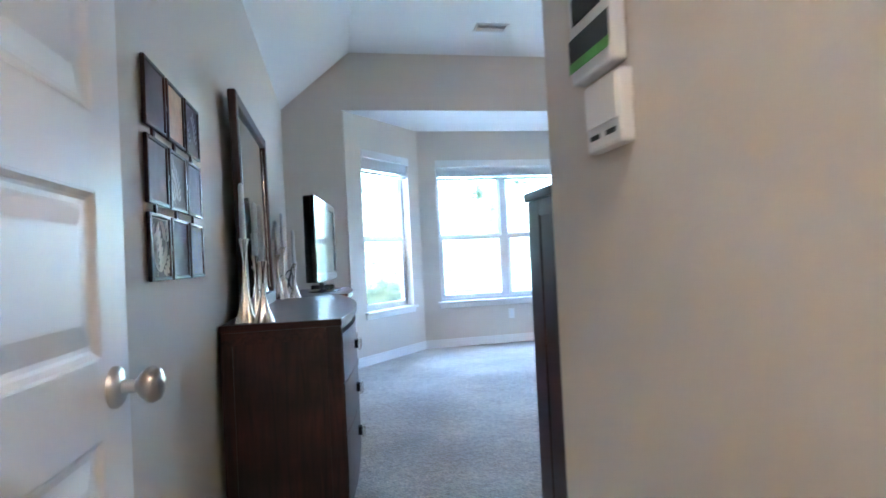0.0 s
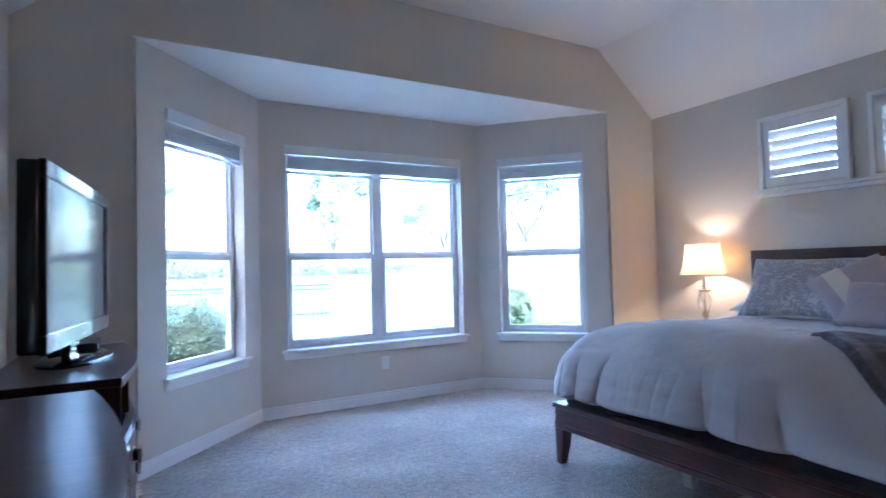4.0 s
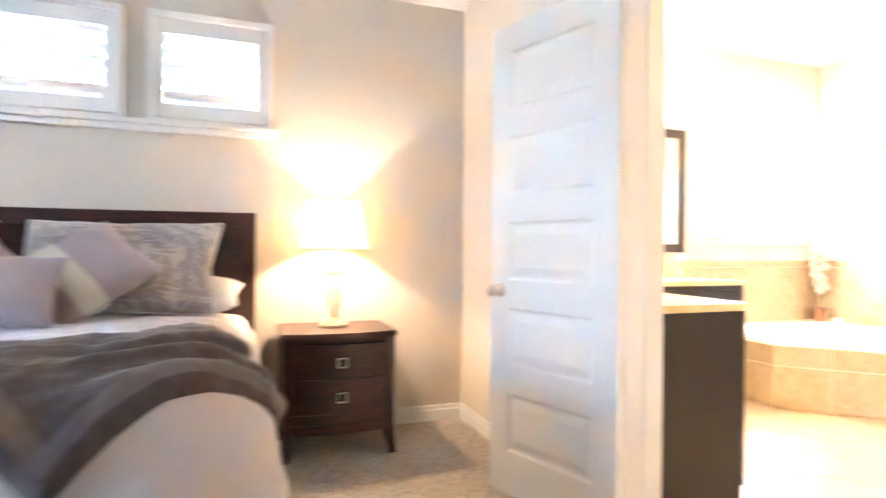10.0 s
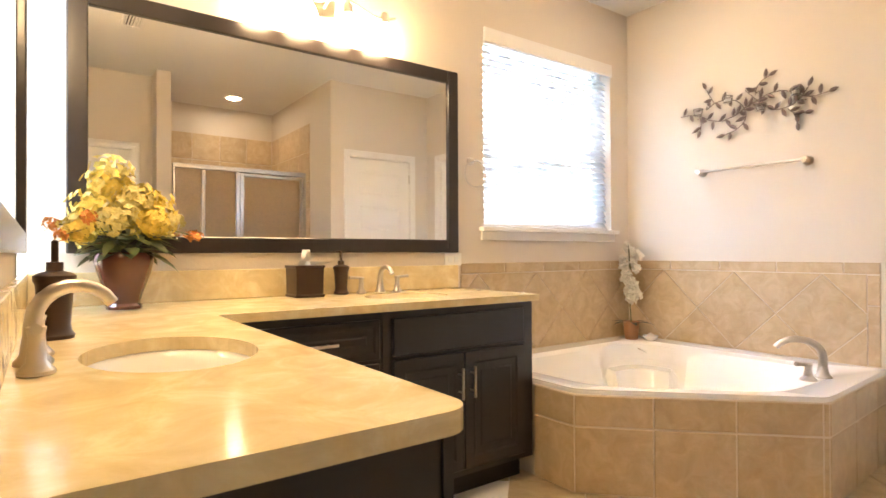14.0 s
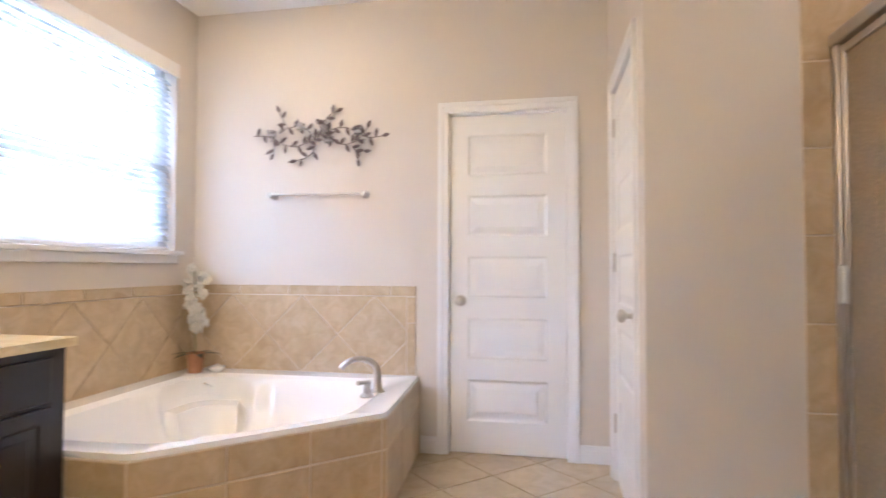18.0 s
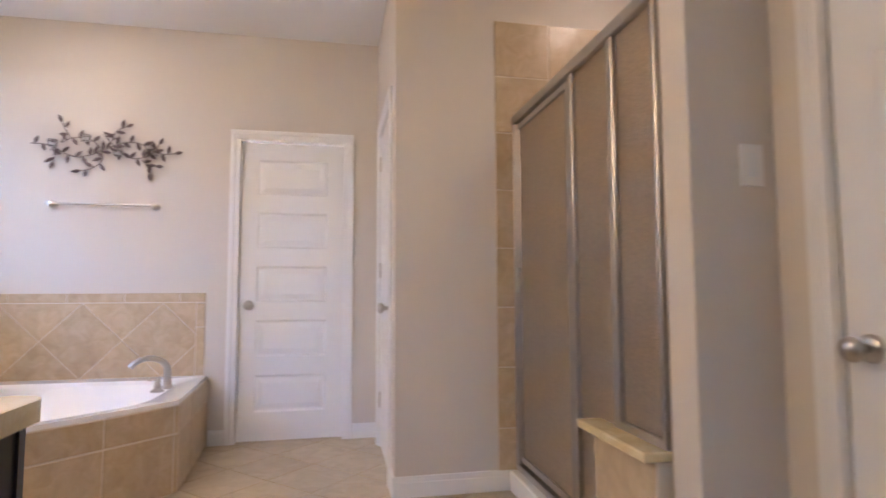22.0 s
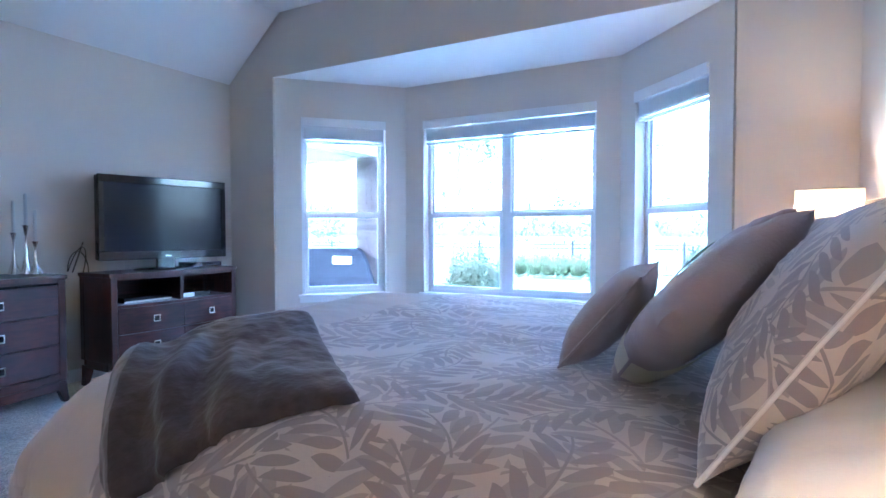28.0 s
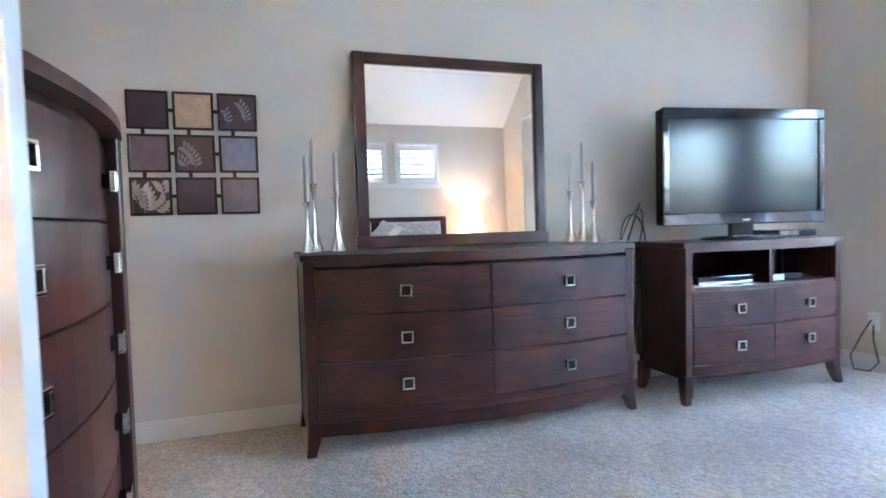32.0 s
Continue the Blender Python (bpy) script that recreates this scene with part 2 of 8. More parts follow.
def make_leafy(name, ground, leaf, scale, rough=0.85, leaf_amount=1.0):
    """Woven cotton printed with leafy sprays."""
    mat, n, l, p = nodes_of(name)
    co = n.new("ShaderNodeTexCoord")
    def calc(op, a, b=None, c=None):
        m = n.new("ShaderNodeMath")
        m.operation = op
        for k, v in enumerate((a, b, c)):
            if v is None:
                continue
            if isinstance(v, (int, float)):
                m.inputs[k].default_value = v
            else:
                l.new(v, m.inputs[k])
        return m.outputs["Value"]

    def sprays(shift, size):
        """A mask of curved sprays, one in each cell, turned at random: leaves set alternately along a stem."""
        mp = n.new("ShaderNodeMapping")
        mp.inputs["Location"].default_value = (shift, shift * 0.7, 0)
        mp.inputs["Scale"].default_value = (1 / size, 1 / size, 1 / size)
        l.new(co.outputs["UV"], mp.inputs["Vector"])
        vor = n.new("ShaderNodeTexVoronoi")
        vor.voronoi_dimensions = "2D"
        vor.inputs["Scale"].default_value = 1.0
        vor.inputs["Randomness"].default_value = 0.7
        l.new(mp.outputs["Vector"], vor.inputs["Vector"])
        d = n.new("ShaderNodeVectorMath")
        d.operation = "SUBTRACT"
        l.new(mp.outputs["Vector"], d.inputs[0])
        l.new(vor.outputs["Position"], d.inputs[1])
        rnd = n.new("ShaderNodeSeparateColor")
        l.new(vor.outputs["Color"], rnd.inputs["Color"])
        rot = n.new("ShaderNodeVectorRotate")
        rot.rotation_type = "Z_AXIS"
        l.new(d.outputs["Vector"], rot.inputs["Vector"])
        l.new(calc("MULTIPLY", rnd.outputs["Red"], 6.283), rot.inputs["Angle"])
        sep = n.new("ShaderNodeSeparateXYZ")
        l.new(rot.outputs["Vector"], sep.inputs["Vector"])
        x = sep.outputs["X"]
        y = calc("SUBTRACT", sep.outputs["Y"], calc("MULTIPLY", calc("MULTIPLY", x, x), 0.45))
        side = calc("GREATER_THAN", y, 0.0)
        a = calc("ABSOLUTE", y)
        ph = calc("ADD", calc("MULTIPLY", calc("SUBTRACT", x, calc("MULTIPLY", a, 0.9)), 4.6), calc("MULTIPLY", side, 0.5))
        dist = calc("ABSOLUTE", calc("SUBTRACT", calc("FRACT", ph), 0.5))
        q = calc("DIVIDE", calc("SUBTRACT", a, 0.02), 0.36)
        hump = calc("MULTIPLY", calc("MULTIPLY", q, calc("SUBTRACT", 1.0, q)), 1.62)
        leafm = calc("LESS_THAN", dist, hump)
        stem = calc("LESS_THAN", a, 0.014)
        reach = calc("LESS_THAN", calc("ABSOLUTE", x), 0.66)
        return calc("MULTIPLY", calc("MAXIMUM", leafm, stem), reach)
    mask = calc("MULTIPLY", calc("MAXIMUM", sprays(0.0, scale), calc("MULTIPLY", sprays(3.37, scale * 1.15), 0.75)), leaf_amount)
    mix = n.new("ShaderNodeMix")
    mix.data_type = "RGBA"
    mix.inputs["A"].default_value = (*ground, 1)
    mix.inputs["B"].default_value = (*leaf, 1)
    l.new(mask, mix.inputs["Factor"])
    l.new(mix.outputs["Result"], p.inputs["Base Color"])
    p.inputs["Roughness"].default_value = rough
    p.inputs["Sheen Weight"].default_value = 0.5
    p.inputs["Sheen Roughness"].default_value = 0.4
    w = n.new("ShaderNodeTexNoise")
    w.inputs["Scale"].default_value = 90
    w.inputs["Detail"].default_value = 5
    l.new(co.outputs["Object"], w.inputs["Vector"])
    b = n.new("ShaderNodeBump")
    b.inputs["Strength"].default_value = 0.25
    b.inputs["Distance"].default_value = 0.004
    l.new(w.outputs["Fac"], b.inputs["Height"])
    l.new(b.outputs["Normal"], p.inputs["Normal"])
    return mat


def make_glass(name, colour=(1, 1, 1), rough=0.0, bump=0.0, bump_scale=60.0):
    mat, n, l, p = nodes_of(name)
    p.inputs["Base Color"].default_value = (*colour, 1)
    p.inputs["Transmission Weight"].default_value = 1.0
    p.inputs["Roughness"].default_value = rough
    p.inputs["IOR"].default_value = 1.45
    if bump:
        co = n.new("ShaderNodeTexCoord")
        mp = n.new("ShaderNodeMapping")
        mp.inputs["Scale"].default_value = (1, 1, 0.25)
        l.new(co.outputs["Object"], mp.inputs["Vector"])
        t = n.new("ShaderNodeTexNoise")
        t.inputs["Scale"].default_value = bump_scale
        t.inputs["Detail"].default_value = 3
        l.new(mp.outputs["Vector"], t.inputs["Vector"])
        b = n.new("ShaderNodeBump")
        b.inputs["Strength"].default_value = bump
        b.inputs["Distance"].default_value = 0.01
        l.new(t.outputs["Fac"], b.inputs["Height"])
        l.new(b.outputs["Normal"], p.inputs["Normal"])
    return mat


def make_emit(name, colour, strength):
    mat, n, l, p = nodes_of(name)
    p.inputs["Base Color"].default_value = (*colour, 1)
    p.inputs["Emission Color"].default_value = (*colour, 1)
    p.inputs["Emission Strength"].default_value = strength
    return mat


def make_shade(name, colour, through_share=0.55):
    """Thin cloth that lets light through."""
    mat, n, l, p = nodes_of(name)
    p.inputs["Base Color"].default_value = (*colour, 1)
    p.inputs["Roughness"].default_value = 0.9
    t = n.new("ShaderNodeBsdfTranslucent")
    t.inputs["Color"].default_value = (*colour, 1)
    m = n.new("ShaderNodeMixShader")
    m.inputs["Fac"].default_value = through_share
    l.new(p.outputs["BSDF"], m.inputs[1])
    l.new(t.outputs["BSDF"], m.inputs[2])
    l.new(m.outputs["Shader"], n["Material Output"].inputs["Surface"])
    return mat


WALL = make("wall_paint", (0.66, 0.60, 0.525), 0.75, vary=0.03, scale=1.5, bump=0.22, bump_scale=70)
CEIL = make("ceiling_paint", (0.84, 0.825, 0.80), 0.85, vary=0.02, scale=2.0, bump=0.2, bump_scale=60)
TRIM = make("white_trim", (0.80, 0.785, 0.76), 0.38, vary=0.02, scale=3.0, bump=0.02, bump_scale=40)
DOOR = make("white_door", (0.79, 0.775, 0.75), 0.34, vary=0.02, scale=2.0, bump=0.03, bump_scale=30)
CARPET = make_carpet()
WOOD = make_wood("espresso_wood", (0.013, 0.0044, 0.0036), (0.078, 0.0205, 0.0140), "Y")
WOODX = make_wood("espresso_wood_cross", (0.013, 0.0044, 0.0036), (0.078, 0.0205, 0.0140), "X")
WOODZ = make_wood("espresso_wood_upright", (0.013, 0.0044, 0.0036), (0.072, 0.0192, 0.0130), "Z")
# Near-black for seams and recesses: their shade is put into the colour.
DARKGAP = make("dark_gap", (0.006, 0.004, 0.004), 0.8)
NICKEL = make("brushed_nickel", (0.56, 0.52, 0.47), 0.28, 1.0, vary=0.05, scale=40)
CHROME = make("chrome", (0.75, 0.75, 0.76), 0.12, 1.0, vary=0.03, scale=30)
SILVER = make("polished_silver", (0.78, 0.75, 0.70), 0.14, 1.0, vary=0.05, scale=20)
MIRROR = make("mirror_glass", (0.88, 0.89, 0.88), 0.015, 1.0, vary=0.0)
BLACKGLOSS = make("black_plastic", (0.006, 0.006, 0.008), 0.07, vary=0.1, scale=5, coat=0.3)
SCREEN = make("tv_screen", (0.010, 0.011, 0.016), 0.14, vary=0.05, scale=4)
SCREEN.node_tree.nodes["Principled BSDF"].inputs["Specular IOR Level"].default_value = 0.30
SCREEN.node_tree.nodes["Principled BSDF"].inputs["Specular IOR Level"].default_value = 0.3
RUBBER = make("black_cable", (0.012, 0.012, 0.013), 0.5)
CANDLE = make("candle_wax", (0.52, 0.50, 0.48), 0.45, vary=0.05, scale=12)
SHADE = make_shade("lamp_shade_cloth", (0.86, 0.76, 0.60), 0.52)
BLIND = make_shade("blind_slat", (0.80, 0.79, 0.78), 0.7)
VALANCE = make("white_valance", (0.76, 0.75, 0.73), 0.45, vary=0.03)
VINYL = make("white_vinyl", (0.76, 0.77, 0.78), 0.35, vary=0.02)
# Tinted well below clear, so the bright outdoors looks dimmer through the panes.
GLASS = make_glass("window_glass", (0.32, 0.37, 0.385))

# ---- helpers for building ----
def part(name, bm, material, parent=None, label="", smooth=False, angle=40):
    """Links a bmesh as one mesh object, under a thing or a part if one is given."""
    me = bpy.data.meshes.new(name)
    bmesh.ops.recalc_face_normals(bm, faces=bm.faces[:])
    if smooth:
        for fc in bm.faces:
            fc.smooth = True
        lim = radians(angle)
        for e in bm.edges:
            if len(e.link_faces) == 2 and e.calc_face_angle(0) > lim:
                e.smooth = False
    bm.to_mesh(me)
    bm.free()
    me.materials.append(material)
    ob = new(name, me)
    if parent is not None:
        ob.parent = parent
    if label:
        ob["label"] = label
    return ob


def twin(ob, m, parent=None):
    """Another object on the same mesh, at the pose m under the same parent."""
    o = new(ob.name.split(".")[0], ob.data)
    o.parent = parent if parent is not None else ob.parent
    o.matrix_basis = m
    if ob.get("label"):
        o["label"] = ob["label"]
    return o


def thing(name, m, label, category, group=""):
    e = new(name)
    e.empty_display_size = 0.1
    e.matrix_basis = m
    return tagged(e, label, category, group)


def box(bm, x0, x1, y0, y1, z0, z1, bevel=0.0, seg=2):
    r = bmesh.ops.create_cube(bm, size=1.0)
    vs = r["verts"]
    bmesh.ops.scale(bm, vec=(x1 - x0, y1 - y0, z1 - z0), verts=vs)
    bmesh.ops.translate(bm, vec=((x0 + x1) / 2, (y0 + y1) / 2, (z0 + z1) / 2), verts=vs)
    if bevel:
        es = list({e for v in vs for e in v.link_edges})
        bmesh.ops.bevel(bm, geom=es, offset=bevel, segments=seg, affect="EDGES", profile=0.5)
    return bm


def boxes(*rows, bevel=0.0, seg=2):
    bm = bmesh.new()
    for r in rows:
        box(bm, *r, bevel=bevel, seg=seg)
    return bm


def prism(bm, points, z0, z1, bevel=0.0):
    """An upright prism over a polygon of the plan."""
    lo = [bm.verts.new((x, y, z0)) for x, y in points]
    hi = [bm.verts.new((x, y, z1)) for x, y in points]
    bm.faces.new(list(reversed(lo)))
    bm.faces.new(hi)
    k = len(points)
    for i in range(k):
        bm.faces.new((lo[i], lo[(i + 1) % k], hi[(i + 1) % k], hi[i]))
    if bevel:
        bmesh.ops.bevel(bm, geom=bm.edges[:], offset=bevel, segments=2, affect="EDGES", profile=0.5)
    return bm


def lathe(bm, profile, seg=24, centre=(0, 0), close=True):
    """A body turned about an upright axis from rows of (radius, z)."""
    rings = []
    for r, z in profile:
        rings.append([bm.verts.new((centre[0] + r * math.cos(2 * math.pi * i / seg), centre[1] + r * math.sin(2 * math.pi * i / seg), z)) for i in range(seg)])
    for a, b in zip(rings, rings[1:]):
        for i in range(seg):
            bm.faces.new((a[i], a[(i + 1) % seg], b[(i + 1) % seg], b[i]))
    if close:
        bm.faces.new(list(reversed(rings[0])))
        bm.faces.new(rings[-1])
    return bm


def tube(bm, path, radius, seg=8, close=True):
    """A round bar along a path; radius is a number or one for each point."""
    pts = [Vector(p) for p in path]
    rad = radius if isinstance(radius, (list, tuple)) else [radius] * len(pts)
    rings = []
    side = None
    for i, p in enumerate(pts):
        d = (pts[min(i + 1, len(pts) - 1)] - pts[max(i - 1, 0)]).normalized()
        if side is None:
            side = d.orthogonal().normalized()
        side = (side - d * side.dot(d)).normalized()
        up = d.cross(side)
        rings.append([bm.verts.new(p + rad[i] * (math.cos(2 * math.pi * k / seg) * side + math.sin(2 * math.pi * k / seg) * up)) for k in range(seg)])
    for a, b in zip(rings, rings[1:]):
        for k in range(seg):
            bm.faces.new((a[k], a[(k + 1) % seg], b[(k + 1) % seg], b[k]))
    if close:
        bm.faces.new(list(reversed(rings[0])))
        bm.faces.new(rings[-1])
    return bm


def along(a, b):
    """The pose whose x runs from a to b in the plan, with y to its left."""
    return pose(a[0], a[1], 0, 0, 0, math.degrees(math.atan2(b[1] - a[1], b[0] - a[0])))


def span(a, b):
    return math.hypot(b[0] - a[0], b[1] - a[1])


def wall(name, a, b, z0, z1, thick, openings=(), material=None, label="", category="wall", ext=(0, 0)):
    """A wall whose inner face runs from a to b, with its thickness to the left; openings are rows of (from, to, bottom, top)."""
    length = span(a, b)
    us = sorted({-ext[0], length + ext[1], *(v for o in openings for v in o[:2])})
    zs = sorted({z0, z1, *(v for o in openings for v in o[2:])})
    bm = bmesh.new()
    vs = {}

    def vert(u, z):
        if (u, z) not in vs:
            vs[(u, z)] = bm.verts.new((u, 0, z))
        return vs[(u, z)]
    for u0, u1 in zip(us, us[1:]):
        for w0, w1 in zip(zs, zs[1:]):
            um, wm = (u0 + u1) / 2, (w0 + w1) / 2
            if any(o[0] < um < o[1] and o[2] < wm < o[3] for o in openings):
                continue
            bm.faces.new((vert(u0, w0), vert(u1, w0), vert(u1, w1), vert(u0, w1)))
    r = bmesh.ops.extrude_face_region(bm, geom=bm.faces[:])
    bmesh.ops.translate(bm, vec=(0, thick, 0), verts=[g for g in r["geom"] if isinstance(g, bmesh.types.BMVert)])
    ob = part(name, bm, material or WALL)
    ob.matrix_basis = along(a, b)
    return tagged(ob, label or "greige painted wall with a fine orange-peel texture", category, kind="structure")


def slab(name, points, z0, z1, material, label, category):
    ob = part(name, prism(bmesh.new(), points, z0, z1), material)
    return tagged(ob, label, category, kind="structure")


# ---- plan ----
XE, YN, YB = 4.955, 6.375, 7.28
ZS, ZR = 2.55, 3.12
XR0, XR1 = 0.665, 4.265
BAY = [(0.574, YN), (1.443, YB), (3.515, YB), (4.353, YN)]
YS, YBN = 2.06, 1.90
DX0, DX1 = 2.03, 3.37
BXE, BYS, BZ = 5.335, -1.59, 2.745
BXW = 2.735
CXW, CYN = 0.885, 1.94
D3X = 1.85
SHS, SHN, SHB = -0.45, 0.87, 0.99
WLEAF, ELEAF = 84.5, 19
T = 0.14

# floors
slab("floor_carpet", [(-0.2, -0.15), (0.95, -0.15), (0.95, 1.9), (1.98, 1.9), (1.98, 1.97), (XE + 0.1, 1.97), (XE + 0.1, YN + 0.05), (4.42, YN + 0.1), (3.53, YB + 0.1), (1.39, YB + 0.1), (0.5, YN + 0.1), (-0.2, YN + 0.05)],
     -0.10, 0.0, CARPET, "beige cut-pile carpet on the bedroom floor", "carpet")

# walls of the bedroom
wall("wall_west", (0, YN), (0, 0.0), 0, ZS + 0.05, -T, ext=(0.14, 0), label="greige wall behind the dresser and the television")
wall("wall_east", (XE, 1.9), (XE, YN), 0, ZS + 0.05, -T, [(3.275 - 1.9, 3.77 - 1.9, 1.75, 2.23), (4.00 - 1.9, 4.51 - 1.9, 1.75, 2.23), (4.755 - 1.9, 5.265 - 1.9, 1.75, 2.23)], ext=(0, 0.14), label="greige wall behind the bed with high windows")
bm = bmesh.new()
prof = [(-0.14, 0), (BAY[0][0], 0), (BAY[0][0], ZS), (BAY[3][0], ZS), (BAY[3][0], 0), (XE + 0.14, 0), (XE + 0.14, ZR + 0.1), (-0.14, ZR + 0.1)]
f0 = bm.faces.new([bm.verts.new((x, YN, z)) for x, z in prof])
r = bmesh.ops.extrude_face_region(bm, geom=[f0])
bmesh.ops.translate(bm, vec=(0, 0.16, 0), verts=[g for g in r["geom"] if isinstance(g, bmesh.types.BMVert)])
tagged(part("wall_north", bm, WALL), "greige gable wall with the wide bay opening", "wall", kind="structure")

LBW = (0.243, 1.06, 0.53, 2.195)
RBW = (0.195, 1.01, 0.53, 2.195)
CBW = (1.645 - BAY[1][0], 3.325 - BAY[1][0], 0.53, 2.195)
wall("wall_bay_west", BAY[0], BAY[1], 0, ZS + 0.02, 0.16, [LBW], ext=(-0.02, 0.06))
wall("wall_bay_north", BAY[1], BAY[2], 0, ZS + 0.02, 0.16, [CBW], ext=(-0.001, -0.001))
wall("wall_bay_east", BAY[2], BAY[3], 0, ZS + 0.02, 0.16, [RBW], ext=(0.06, -0.02))
slab("ceiling_bay", [(BAY[0][0] - 0.05, YN + 0.003), (BAY[3][0] + 0.05, YN + 0.003), (BAY[2][0] + 0.05, YB + 0.15), (BAY[1][0] - 0.05, YB + 0.15)], ZS - 0.004, ZS + 0.12, CEIL, "smooth white ceiling of the window bay", "ceiling")

# sloped and flat ceiling of the bedroom
bm = bmesh.new()
line = [(-0.02, ZS - 0.017), (XR0, ZR), (XR1, ZR), (XE + 0.02, ZS - 0.017)]
lo = [(x, z) for x, z in line]
hi = [(x, z + 0.12) for x, z in reversed(line)]
f0 = bm.faces.new([bm.verts.new((x, 0.9, z)) for x, z in lo + hi])
r = bmesh.ops.extrude_face_region(bm, geom=[f0])
bmesh.ops.translate(bm, vec=(0, YN - 0.9 + 0.002, 0), verts=[g for g in r["geom"] if isinstance(g, bmesh.types.BMVert)])
tagged(part("ceiling", bm, CEIL), "white ceiling with two sloped sides and a flat middle", "ceiling", kind="structure")

# the wall between bedroom and bath, with the double door
wall("wall_south", (XE + 0.1, YS), (1.90, YS), 0, ZR + 0.1, YS - YBN, [(XE + 0.1 - DX1, XE + 0.1 - DX0, 0, 2.06)], label="greige wall with the double door to the bathroom")
# the closet block between entry and bath
wall("wall_closet_north", (1.90, CYN), (CXW + 0.12, CYN), 0, ZR + 0.1, 0.12)
wall("wall_closet_east", (1.90, YS), (1.90, CYN), 0, ZR + 0.1, 0.10)
wall("wall_entry_east", (CXW, CYN), (CXW, 0.0), 0, ZR + 0.1, 0.12, label="cream wall of the entry with a thermostat and a small panel")
wall("wall_entry_door", (CXW + 0.05, 1.10), (-0.02, 1.10), 0, ZR + 0.1, 0.12, [(0.085, 0.855, 0, 2.06)], label="wall with the entry door opening")
wall("wall_hall_south", (CXW + 0.1, 0.0), (-0.15, 0.0), 0, ZR + 0.1, 0.12)
slab("ceiling_entry", [(-0.1, -0.1), (1.0, -0.1), (1.0, 0.98), (-0.1, 0.98)], 2.745, 2.85, CEIL, "white hall ceiling", "ceiling")

# bathroom shell
wall("wall_bath_east", (BXE, BYS), (BXE, YBN), 0, BZ + 0.1, -0.16, [(-1.40 - BYS, -0.225 - BYS, 1.19, 2.345)], ext=(0.14, 0.14), label="cream bathroom wall with the window over the tub")
wall("wall_bath_south", (BXW, BYS), (BXE, BYS), 0, BZ + 0.1, -0.14, [(2.965 - BXW, 3.657 - BXW, 0, 2.02)], label="cream bathroom wall with a white door and a towel bar")
wall("wall_bath_door_side", (BXW, SHS), (BXW, BYS), 0, BZ + 0.1, -0.12, [(0.20, 0.91, 0, 2.02)], ext=(-0.13, 0.14))
wall("wall_shower_south", (BXW, SHS), (0.95, SHS), 0, BZ + 0.1, 0.13)
wall("wall_shower_west", (1.02, SHS), (1.02, SHN), 0, BZ + 0.1, 0.12, ext=(0, 0.1))
wall("wall_shower_north", (2.11, SHN), (0.95, SHN), 0, BZ + 0.1, SHN - SHB, label="short wall between shower and closet door")
wall("wall_closet_door", (D3X, SHB), (D3X, YBN + 0.05), 0, BZ + 0.1, 0.12, [(0.17, 0.82, 0, 2.03)], label="cream wall with a closed white closet door")
slab("ceiling_bath", [(0.95, BYS - 0.1), (BXE + 0.1, BYS - 0.1), (BXE + 0.1, YBN + 0.02), (0.95, YBN + 0.02)], BZ, BZ + 0.1, CEIL, "smooth white bathroom ceiling", "ceiling")
slab("floor_bath", [(0.95, -2.4), (BXE + 0.1, -2.4), (BXE + 0.1, 1.97), (0.95, 1.97)], -0.10, -0.006, CEIL, "mortar bed under the bathroom tiles", "floor")


# ---- doors, trim and windows ----
def knob(parent, x, z, side, name="knob"):
    """A round knob on a leaf whose face looks along local -y (side=-1) or +y."""
    bm = lathe(bmesh.new(), [(0.0, 0), (0.033, 0), (0.033, 0.006), (0.026, 0.012), (0.011, 0.014), (0.011, 0.034), (0.02, 0.040), (0.028, 0.050), (0.029, 0.058), (0.024, 0.068), (0.012, 0.073), (0.0, 0.074)], 20, close=False)
    o = part(name, bm, NICKEL, parent, "brushed nickel knob", smooth=True, angle=50)
    o.matrix_basis = pose(x, 0, z, 90 if side < 0 else -90, 0, 0) @ Matrix.Identity(4)
    return o


